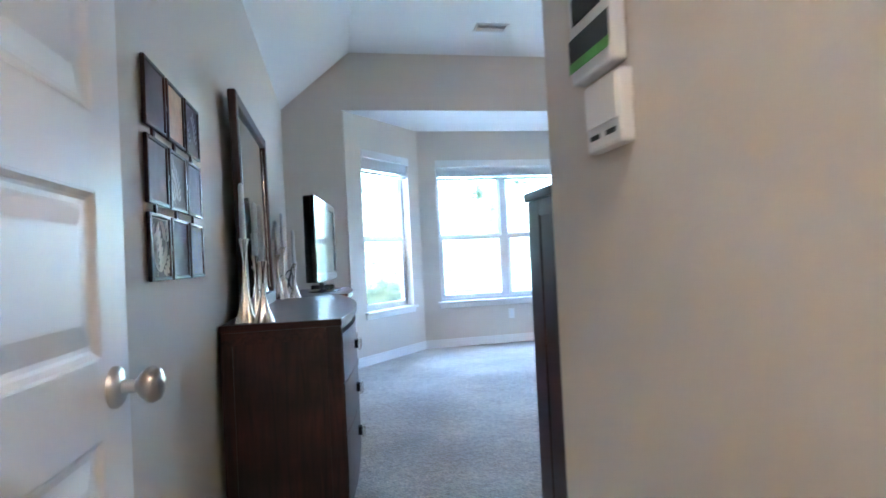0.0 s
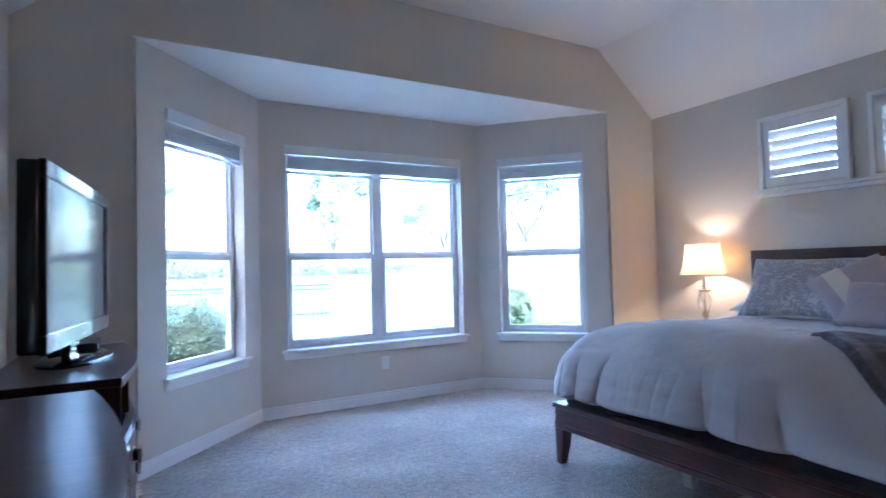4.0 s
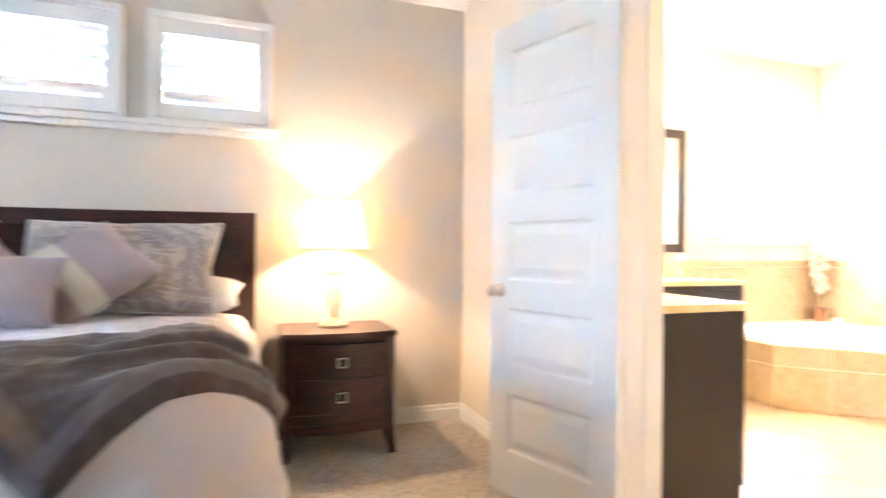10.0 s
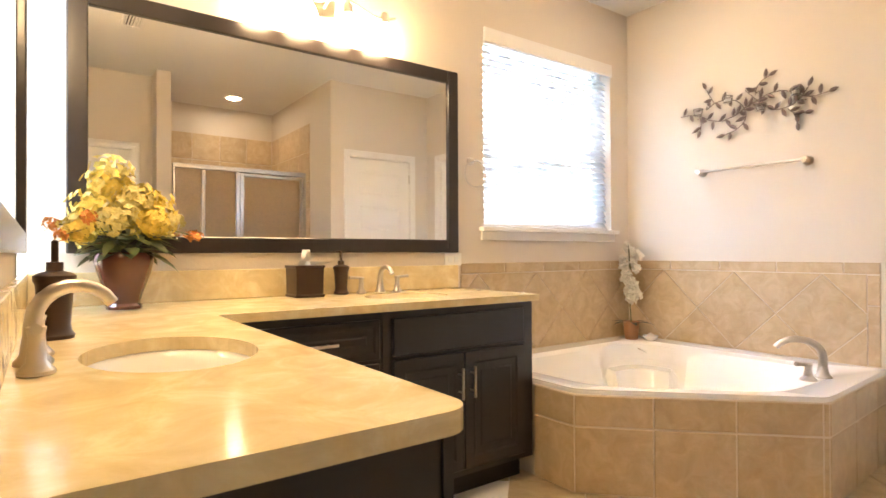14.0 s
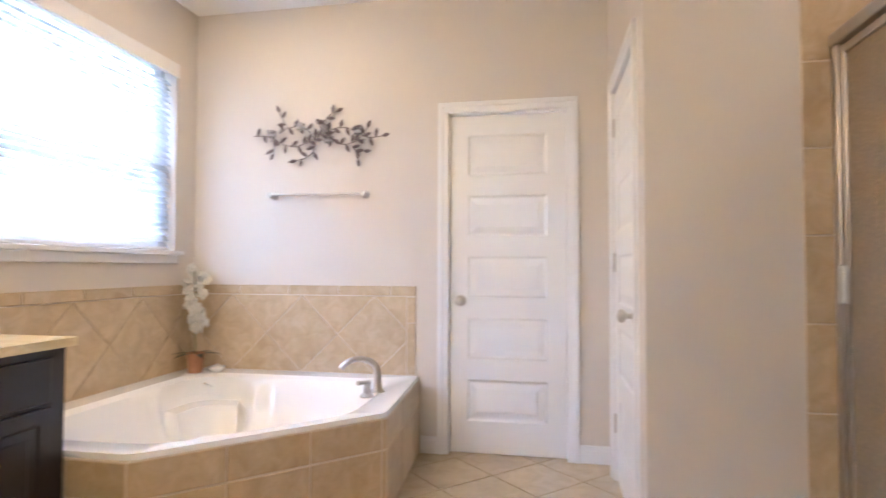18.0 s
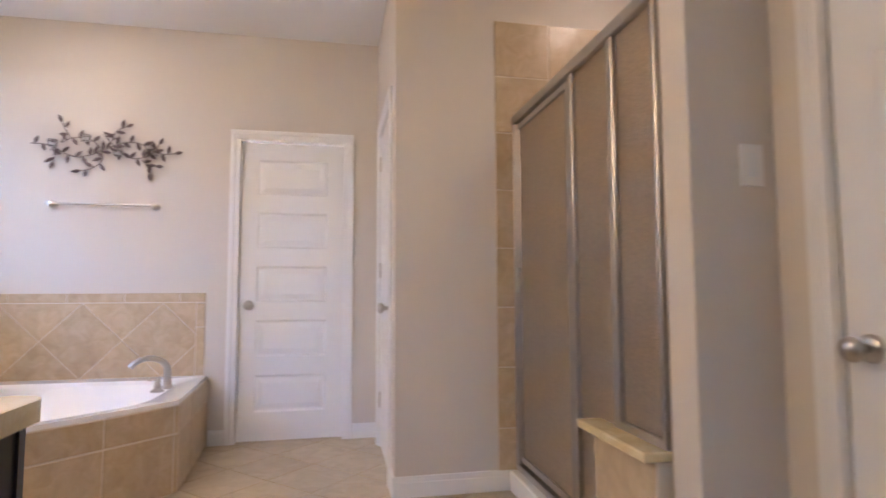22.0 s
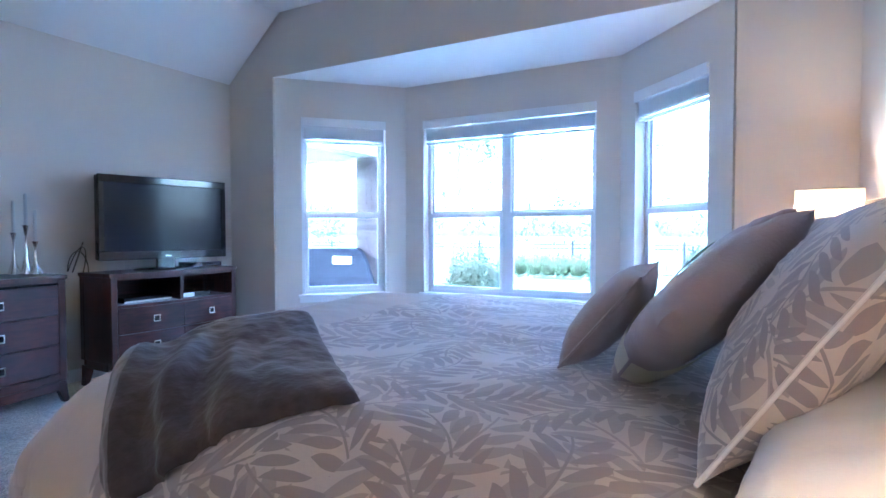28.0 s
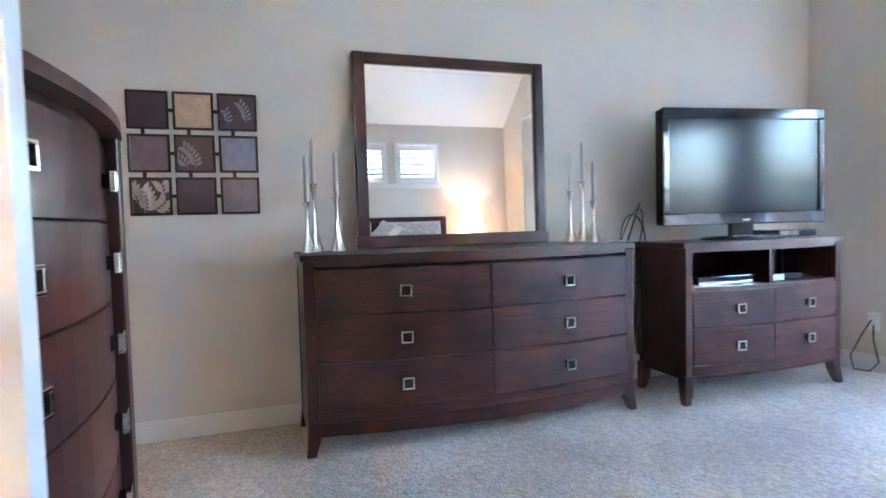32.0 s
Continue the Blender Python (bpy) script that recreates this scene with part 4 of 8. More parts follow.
# wall art of nine framed squares
ART = [(0.065, 0.033, 0.042), (0.58, 0.37, 0.235), (0.085, 0.045, 0.055), (0.21, 0.135, 0.14), (0.10, 0.05, 0.045), (0.31, 0.275, 0.33), (0.12, 0.07, 0.055), (0.115, 0.07, 0.09), (0.30, 0.215, 0.20)]
e = thing("wall_art", pose(0.002, 2.60, 1.015), "grid of nine dark framed squares with brown and mauve prints", "wall art")
for k in range(9):
    c, r = k % 3, k // 3
    yc, zc = -0.188 + c * 0.188, 0.485 - r * 0.193
    fr = part("frame", boxes((0.004, 0.015, yc - 0.0855, yc - 0.075, zc - 0.0855, zc + 0.0855), (0.004, 0.015, yc + 0.075, yc + 0.0855, zc - 0.0855, zc + 0.0855), (0.004, 0.015, yc - 0.075, yc + 0.075, zc + 0.075, zc + 0.0855), (0.004, 0.015, yc - 0.075, yc + 0.075, zc - 0.0855, zc - 0.075), bevel=0.002, seg=1), WOODZ, e)
    art = make("print_%s" % "abcdefghi"[k], ART[k], 0.55, vary=0.35, scale=26 if k != 8 else 14, bump=0.1, bump_scale=120)
    part("print", boxes((0.003, 0.010, yc - 0.077, yc + 0.077, zc - 0.077, zc + 0.077)), art, fr)


def motif(k, colour, stems):
    """Flat leaf sprays that lie on one print."""
    c, r = k % 3, k // 3
    yc, zc = -0.188 + c * 0.188, 0.485 - r * 0.193
    bm = bmesh.new()
    for y0, z0, ang, n, size in stems:
        y, z = yc + y0, zc + z0
        a = ang
        for i in range(n):
            y1, z1 = y + 0.016 * math.cos(a), z + 0.016 * math.sin(a)
            for da in ((0.9, -0.9) if i else (0.9, -0.9)):
                q = a + da
                pts = []
                for f, wd in ((0, 0), (0.3, 0.16), (0.6, 0.19), (1.0, 0), (0.6, -0.19), (0.3, -0.16)):
                    py = y1 + size * (f * math.cos(q) - wd * math.sin(q))
                    pz = z1 + size * (f * math.sin(q) + wd * math.cos(q))
                    pts.append((0.0106, max(yc - 0.074, min(yc + 0.074, py)), max(zc - 0.074, min(zc + 0.074, pz))))
                bm.faces.new([bm.verts.new(p) for p in pts])
            bm.faces.new([bm.verts.new((0.0104, yy, zz)) for yy, zz in ((y, z), (y1, z1), (y1 - 0.002 * math.sin(a), z1 + 0.002 * math.cos(a)), (y - 0.002 * math.sin(a), z + 0.002 * math.cos(a)))])
            y, z, a = y1, z1, a + 0.16
    tagged(part("motif", bm, make("print_leaf_%s" % "abcdefghi"[k], colour, 0.6, vary=0.15, scale=30), e), kind="stuff")


motif(6, (0.66, 0.52, 0.42), ((-0.03, -0.075, 1.2, 6, 0.055), (0.0, -0.06, 0.35, 4, 0.05), (-0.06, -0.03, 1.6, 4, 0.05), (0.05, 0.0, 1.5, 3, 0.05)))
motif(2, (0.30, 0.25, 0.27), ((0.035, -0.05, 1.4, 6, 0.03), (-0.04, -0.06, 1.5, 4, 0.026)))
motif(4, (0.36, 0.27, 0.24), ((0.0, -0.07, 1.5, 7, 0.036), (-0.03, -0.07, 2.0, 5, 0.034)))
bm = bmesh.new()
for y0, z0, r0, a0, s_ in ((-0.03, 0.03, 0.034, 0.5, 1), (0.035, -0.01, 0.030, 2.6, -1), (-0.02, -0.045, 0.026, 4.0, 1), (0.045, 0.05, 0.022, 1.0, -1), (-0.055, -0.02, 0.020, 5.5, -1)):
    prev = None
    for i in range(19):
        a, r = a0 + s_ * i * 0.48, r0 * (1 - 0.038 * i)
        cur = [bm.verts.new((0.0106, 0.188 + y0 + (r + q) * math.cos(a), 0.099 + z0 + (r + q) * math.sin(a))) for q in (-0.0022, 0.0022)]
        if prev:
            bm.faces.new((prev[0], cur[0], cur[1], prev[1]))
        prev = cur
tagged(part("motif", bm, make("print_scroll", (0.24, 0.19, 0.27), 0.6, vary=0.15, scale=30), e), kind="stuff")
for zc in (0.485, 0.292, 0.099):
    for yc in (-0.094, 0.094):
        for dz in (0.0,):
            part("link", boxes((0.005, 0.012, yc - 0.0105, yc + 0.0105, zc + dz - 0.008, zc + dz + 0.008)), WOODZ, e)
for zc in (0.3885, 0.1955):
    for yc in (-0.188, 0.0, 0.188):
        part("link", boxes((0.005, 0.012, yc - 0.03, yc - 0.014, zc - 0.0105, zc + 0.0105)), WOODZ, e)

# television on the media chest
TV = pose(0.36, 5.432, 0.832, 0, 0, 82)
e = thing("television", TV, "black flat television on a glossy stand, switched off", "television")
part("cabinet", boxes((-0.50, 0.50, -0.012, 0.055, 0.085, 0.715), bevel=0.012, seg=3), BLACKGLOSS, e)
part("bezel", boxes((-0.503, 0.503, -0.03, -0.005, 0.66, 0.718), (-0.503, 0.503, -0.03, -0.005, 0.082, 0.148), (-0.503, -0.462, -0.03, -0.005, 0.148, 0.66), (0.462, 0.503, -0.03, -0.005, 0.148, 0.66), bevel=0.006, seg=2), BLACKGLOSS, e, "glossy black bezel")
part("screen", boxes((-0.463, 0.463, -0.022, -0.012, 0.146, 0.662)), SCREEN, e, "dark reflective screen")
part("neck", boxes((-0.07, 0.07, 0.0, 0.035, 0.014, 0.12), bevel=0.006, seg=2), BLACKGLOSS, e)
part("stand", lathe(bmesh.new(), [(0.20, 0.0), (0.20, 0.010), (0.18, 0.018), (0.05, 0.020)], 32), BLACKGLOSS, e, smooth=True).matrix_basis = Matrix.Diagonal((1.25, 0.62, 1, 1))
part("badge", boxes((-0.022, 0.022, -0.0315, -0.029, 0.100, 0.112)), SILVER, e)
e = thing("cable_box", MED @ pose(0.33, -0.20, 0.832), "small black set-top box beside the television", "set-top box")
part("case", boxes((-0.14, 0.14, -0.10, 0.09, 0.004, 0.042), bevel=0.005, seg=2), BLACKGLOSS, e)
part("display", boxes((-0.05, 0.05, -0.1015, -0.099, 0.015, 0.03)), SCREEN, e)
e = thing("disc_player", MED @ pose(-0.24, -0.22, 0.601), "slim black disc player on the open shelf", "disc player")
part("case", boxes((-0.19, 0.19, -0.14, 0.14, 0.004, 0.045), bevel=0.004, seg=2), BLACKGLOSS, e)
part("front_strip", boxes((-0.185, 0.185, -0.1425, -0.139, 0.006, 0.02)), SILVER, e)
e = thing("game_console", MED @ pose(0.17, -0.24, 0.601), "low white and black box on the open shelf", "media box")
part("case", boxes((-0.13, 0.13, -0.12, 0.12, 0.003, 0.038), bevel=0.004, seg=2), BLACKGLOSS, e)
part("front", boxes((-0.13, -0.02, -0.123, -0.119, 0.003, 0.036)), VINYL, e)
bm = bmesh.new()
for k in range(3):
    tube(bm, [(0.10 + 0.05 * math.sin(f * 3 + k), 4.86 + 0.02 * k + 0.05 * math.sin(f * 3.1 + k * 0.7), 0.83 + 0.22 * math.sin(f * 3.1) * (1 - 0.15 * k)) for f in [i / 10 for i in range(11)]], 0.004, 6)
tagged(part("tv_cable", bm, RUBBER, smooth=True), "loose black cables behind the television", "cable")


# ---- bed, bedding, lamps, shutters ----
def sheet(nu, nv, func, uscale=1.0, vscale=1.0, keep=None):
    """A grid surface from func(u, v), with its parameters as UV in metres."""
    bm = bmesh.new()
    uvl = bm.loops.layers.uv.new("UVMap")
    vs = [[bm.verts.new(func(i / nu, j / nv)) for j in range(nv + 1)] for i in range(nu + 1)]
    for i in range(nu):
        for j in range(nv):
            fc = bm.faces.new((vs[i][j], vs[i + 1][j], vs[i + 1][j + 1], vs[i][j + 1]))
            for lp, (a, b) in zip(fc.loops, ((i, j), (i + 1, j), (i + 1, j + 1), (i, j + 1))):
                lp[uvl].uv = (a / nu * uscale, b / nv * vscale)
    return bm


def solid(bm, t):
    bmesh.ops.recalc_face_normals(bm, faces=bm.faces[:])
    bmesh.ops.solidify(bm, geom=bm.faces[:], thickness=t)
    return bm


DUVET = make_leafy("duvet_cotton", (0.52, 0.455, 0.42), (0.29, 0.25, 0.245), 0.21, leaf_amount=0.9)
DUVETP = make("duvet_plain_cotton", (0.50, 0.445, 0.425), 0.88, vary=0.06, scale=4, bump=1.0, bump_scale=17, sheen=0.2)
SHAM = make_leafy("sham_cotton", (0.52, 0.465, 0.43), (0.28, 0.25, 0.26), 0.15, leaf_amount=0.95)
LILAC = make("cushion_mauve", (0.36, 0.295, 0.305), 0.8, vary=0.06, scale=8, bump=0.3, bump_scale=150, sheen=0.3)
CREAM = make("cushion_cream", (0.60, 0.55, 0.44), 0.8, vary=0.05, scale=8, bump=0.2, bump_scale=150)
SHEETW = make("white_sheet", (0.72, 0.70, 0.67), 0.85, vary=0.04, scale=6, bump=0.2, bump_scale=40)
THROW = make("grey_plush", (0.058, 0.042, 0.044), 0.95, vary=0.5, scale=45, bump=1.0, bump_scale=42, sheen=0.25)
THROWB = make("grey_satin_band", (0.105, 0.083, 0.080), 0.7, vary=0.3, scale=40, bump=0.8, bump_scale=45, sheen=0.3)
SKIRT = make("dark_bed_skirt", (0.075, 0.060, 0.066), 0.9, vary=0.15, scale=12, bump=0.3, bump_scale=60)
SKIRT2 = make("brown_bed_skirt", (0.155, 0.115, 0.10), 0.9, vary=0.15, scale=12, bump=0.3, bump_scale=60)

BX0, BX1, BY0, BY1 = 2.74, 4.90, 3.28, 5.33
e = thing("bed", pose(0, 0, 0), "dark espresso king bed with a curved panelled headboard", "bed")


def head_x(y):
    f = (y - 4.35) / 1.05
    return 4.895 - 0.05 * f * f


def head_strip(y0, y1, z0, z1, front, back, seg=14):
    fr = [(head_x(y0 + (y1 - y0) * i / seg) - front, y0 + (y1 - y0) * i / seg) for i in range(seg + 1)]
    bk = [(head_x(y) + back, y) for _, y in reversed(fr)]
    return prism(bmesh.new(), fr + bk, z0, z1)


part("headboard_panel", head_strip(3.36, 5.315, 0.30, 1.19, 0.0, 0.02), WOOD, e)
part("headboard_top_rail", head_strip(3.295, 5.375, 1.165, 1.24, 0.018, 0.03), WOOD, e)
for y0, y1 in ((3.295, 3.38), (5.29, 5.375)):
    part("headboard_post", head_strip(y0, y1, 0.22, 1.165, 0.016, 0.03, 2), WOODZ, e)
for y in (3.34, 5.33):
    bm = bmesh.new()
    xs = head_x(y)
    tube(bm, [(xs - 0.02, y, 0.26), (xs - 0.01, y, 0.12), (xs + 0.03, y, 0.0)], [0.05, 0.042, 0.028], 4)
    part("leg", bm, WOODZ, e)
part("foot_rail", boxes((BX0, BX0 + 0.035, BY0, BY1, 0.236, 0.3245), bevel=0.002, seg=1), WOOD, e)
part("foot_cap", boxes((BX0 - 0.012, BX0 + 0.06, BY0 - 0.012, BY1 + 0.012, 0.325, 0.352), bevel=0.004, seg=1), WOOD, e)
part("foot_moulding", boxes((BX0 - 0.006, BX0 + 0.04, BY0, BY1, 0.205, 0.2355), bevel=0.004, seg=1), WOOD, e)
for y in (BY0, BY1 - 0.035):
    part("side_rail", boxes((BX0 + 0.061, 4.86, y, y + 0.035, 0.20, 0.3245), bevel=0.003, seg=1), WOODX, e)
    part("side_cap", boxes((BX0 + 0.061, 4.86, y - 0.010, y + 0.045, 0.325, 0.350), bevel=0.004, seg=1), WOODX, e)
for y, sy in ((BY0 + 0.035, -1), (BY1 - 0.035, 1)):
    bm = bmesh.new()
    x = BX0 + 0.035
    rows = [(0.0, 0.022, -0.012 + x, y + 0.010 * sy), (0.12, 0.032, x - 0.002, y + 0.004 * sy), (0.245, 0.038, x, y)]
    rg = [[bm.verts.new((cx + r * i, cy + r * j, z)) for i, j in ((-1, -1), (1, -1), (1, 1), (-1, 1))] for z, r, cx, cy in rows]
    for p, q in zip(rg, rg[1:]):
        for i in range(4):
            bm.faces.new((p[i], p[(i + 1) % 4], q[(i + 1) % 4], q[i]))
    bm.faces.new(rg[0][::-1])
    bm.faces.new(rg[-1])
    bmesh.ops.bevel(bm, geom=bm.edges[:], offset=0.003, segments=1, affect="EDGES")
    part("leg", bm, WOODZ, e)
for y in (3.95, 4.65):
    part("centre_foot", boxes((3.05, 3.10, y, y + 0.05, 0.0, 0.21)), CREAM, e)
part("slat_base", boxes((BX0 + 0.04, 4.84, BY0 + 0.04, BY1 - 0.04, 0.20, 0.27)), WOODX, e)


def skirt_wave(u, v):
    n = 0.012 * math.sin(u * 95 + 2 * math.sin(u * 17)) * (1 - v * 0.6)
    return n


part("box_spring", boxes((BX0 + 0.07, 4.84, BY0 + 0.06, BY1 - 0.06, 0.27, 0.50), bevel=0.02, seg=2), SKIRT2, e, "brown box spring")
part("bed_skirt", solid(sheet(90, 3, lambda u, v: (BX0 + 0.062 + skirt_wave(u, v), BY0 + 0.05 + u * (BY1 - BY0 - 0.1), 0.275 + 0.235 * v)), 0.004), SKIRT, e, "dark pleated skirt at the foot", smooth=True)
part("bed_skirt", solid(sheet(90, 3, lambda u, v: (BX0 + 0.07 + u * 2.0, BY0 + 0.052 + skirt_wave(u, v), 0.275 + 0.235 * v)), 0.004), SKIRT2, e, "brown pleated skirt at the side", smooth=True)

e2 = thing("mattress", pose(0, 0, 0.5), "thick white mattress with a fitted sheet", "mattress")
part("body", boxes((BX0 + 0.36, 4.84, BY0 + 0.045, BY1 - 0.045, 0.002, 0.215), bevel=0.09, seg=5), SHEETW, e2, smooth=True)


# duvet: a soft sheet that drops over the foot and both sides
DX_F, DX_H = 2.99, 4.62
DY_S, DY_N = 3.52, 5.14
DTOP = 0.845


def roll(s, r, hang):
    """Path of a cloth over an edge: out and down, for s metres past the edge."""
    arc = r * math.pi / 2
    if s <= 0:
        return s, 0.0
    if s < arc:
        a = s / r
        return r * math.sin(a), r * (1 - math.cos(a))
    d = s - arc
    tuck = min(0.09, max(0.0, d - hang))
    return r + 0.014 * math.sin(min(d, hang) * 9) - tuck * 0.8, r + min(d, hang) + tuck * 0.3


def ease(k):
    k = max(0.0, min(1.0, k))
    return k * k * (3 - 2 * k)


def duvet_at(sx, sy, lift=0.0):
    """A place on the duvet from unrolled metres: sx from the foot edge (minus is over the foot), sy from the middle line."""
    half = (DY_N - DY_S) / 2
    side = 1 if sy >= 0 else -1
    ox, oy = max(0.0, -sx), max(0.0, abs(sy) - half)
    bend = 2.6 if side > 0 else 2.1
    s = (ox ** bend + oy ** bend) ** (1 / bend)
    h = math.hypot(ox, oy) or 1.0
    ax, ay = ox / h, oy / h
    corner = 2 * ax * ay
    r = 0.30 * ax * ax + 0.255 * ay * ay if s else 0.28
    out, drop = roll(s, r, 0.11 * ax * ax + 0.11 * ay * ay + 0.05 * corner)
    slope = min(math.pi / 2, s / r)
    x = DX_F + max(0.0, sx) - ax * out
    y = (DY_S + DY_N) / 2 + side * (min(abs(sy), half) + ay * out)
    z = DTOP - drop
    # how far along the hem: the foot, round the corner, up the side
    along_hem = sy if not oy else side * (half + (math.atan2(oy, ox) * 0.36 if ox else 0.565 + sx))
    n1 = noise.noise(Vector((x * 1.6, y * 1.6, 3.1)))
    n2 = noise.noise(Vector((x * 5.0, y * 5.0, 1.7)))
    n3 = noise.noise(Vector((x * 13.0, y * 13.0, 8.2)))
    z += (0.020 * n1 + 0.009 * n2 + 0.003 * n3) * (1 - 0.6 * min(1, drop / 0.3))
    low = max(0.0, min(1.0, (drop - 0.09) / 0.26))
    if low:
        amount = ax * ax + 0.55 * ay * ay
        wob = noise.noise(Vector((along_hem * 2.1, 0.3, z * 1.1)))
        ph = along_hem * 8.6 + 3.4 * wob
        pinch = abs(math.sin(ph))
        deep = 0.75 + 0.9 * noise.noise(Vector((along_hem * 1.7, 9.1, 0.2)))
        push = low ** 1.3 * amount * (0.088 * pinch ** 0.32 - 0.064) * deep
        fine = abs(math.sin(along_hem * 25 + 5.0 * noise.noise(Vector((along_hem * 3.1, 4.4, z * 2.2))) + 2.0 * z))
        push -= 0.006 * low * (1 - fine) ** 5 * (0.6 + 1.2 * max(0.0, noise.noise(Vector((along_hem * 2.9, 1.2, 0.4)))))
        push += 0.010 * low * noise.noise(Vector((x * 6, y * 9, z * 6)))
        x -= ax * push
        y += side * ay * push
        z += low * 0.022 * (1 - pinch) ** 2 * deep + 0.012 * low * wob
    near = min(y - 3.25, 5.41 - y)
    dome = max(0.0, 1 - math.hypot((x - 2.72) / 0.80, near / 0.80))
    z -= (0.10 if side > 0 else 0.16) * dome * (1 - low) ** (1 if side > 0 else 0.7)
    # highest near the foot, sinking towards the pillows
    z -= 0.055 * ease((x - 3.02) / 0.55) + 0.03 * ease((x - 3.6) / 0.4)
    if lift:
        z += lift * math.cos(slope)
        x -= ax * lift * math.sin(slope)
        y += side * ay * lift * math.sin(slope)
    return (x, y, z)


e3 = thing("duvet", pose(0, 0, 0), "puffy greige duvet with a faint leaf print, hanging over the foot", "duvet")
halfw = (DY_N - DY_S) / 2 + 0.255 * math.pi / 2 + 0.13
part("foot_fall", sheet(84, 330, lambda u, v: duvet_at(-0.67 + 0.895 * u, -halfw + 2 * halfw * v), 0.895, 2 * halfw), DUVETP, e3, smooth=True, angle=180)


def side_fall(sx):
    """How far the south side hangs: less towards the pillows, where the mattress shows."""
    k = max(0.0, min(1.0, (sx - 0.25) / 0.5))
    return halfw - 0.24 * k * k * (3 - 2 * k)


part("leaf_print_top", sheet(80, 150, lambda u, v: duvet_at(0.224 + (DX_H - DX_F - 0.224) * u, -side_fall(0.224 + (DX_H - DX_F - 0.224) * u) * (1 - v) + halfw * v, 0.0), DX_H - DX_F - 0.224, 2 * halfw), DUVET, e3, "leaf-printed cotton top", smooth=True, angle=180)

# plush throw over the foot corner
THROW_A, THROW_B, THROW_M, THROW_S, THROW_U = (0.10, -0.26), (-0.29, -0.69), (0.03, -0.87), (0.33, -1.20), (0.76, -0.84)


def throw_at(u, v, lift=0.0):
    """A place on the throw: u from the corner over the foot to the corner over the side, v from the low arched edge up."""
    low = [(1 - u) ** 2 * THROW_B[k] + 2 * u * (1 - u) * THROW_M[k] + u * u * THROW_S[k] for k in (0, 1)]
    top = [(1 - u) * THROW_A[k] + u * THROW_U[k] for k in (0, 1)]
    sx, sy = [(1 - v) * low[k] + v * top[k] for k in (0, 1)]
    # soft rolls that run beside the arched edge and draw together at the side
    wave = math.sin(v * (21 + 9 * u) - 2.2 * u + 1.6 * noise.noise(Vector((u * 2.2, v * 2.2, 7))))
    rolls = 0.015 * wave * ease((u - 0.08) / 0.40) * (1 - ease((v - 0.40) / 0.40))
    rip = rolls + 0.014 * noise.noise(Vector((u * 4, v * 4, 2))) + 0.006 * noise.noise(Vector((u * 15, v * 15, 5)))
    edge = min(max(u, 0), max(1 - u, 0), max(v, 0), max(1 - v, 0))
    round_ = math.sqrt(min(1.0, edge / 0.05) * (2 - min(1.0, edge / 0.05)))
    return duvet_at(sx, sy, 0.006 + lift + 0.022 * round_ + max(-0.016, rip))


e4 = thing("throw_blanket", pose(0, 0, 0), "dark grey plush throw with a paler band, draped over the duvet", "blanket")


def patch(u0, u1, v0, v1, lift=0.0):
    return lambda u, v: throw_at(u0 + (u1 - u0) * u, v0 + (v1 - v0) * v, lift)


part("plush", sheet(90, 100, patch(0.095, 1.0, 0.115, 1.0)), THROW, e4, smooth=True, angle=180)
part("band", sheet(8, 70, patch(0.045, 0.095, 0.05, 1.0, 0.001)), THROWB, e4, "pale satin band", smooth=True, angle=180)
part("band", sheet(70, 8, patch(0.095, 1.0, 0.05, 0.115, 0.001)), THROWB, e4, "pale satin band", smooth=True, angle=180)
part("hem", sheet(6, 80, patch(0.0, 0.045, 0.0, 1.0)), THROW, e4, "plush hem outside the band", smooth=True, angle=180)
part("hem", sheet(70, 6, patch(0.045, 1.0, 0.0, 0.05)), THROW, e4, "plush hem outside the band", smooth=True, angle=180)


def under_layer(u, v):
    """The layer folded beneath, showing past the arched edge."""
    return throw_at(0.02 + 0.9 * u, -0.075 * (1 - v) * (1 - 0.5 * u) + 0.10 * v, -0.012)


part("under_fold", sheet(70, 12, under_layer), THROW, e4, "folded layer under the top", smooth=True, angle=180)


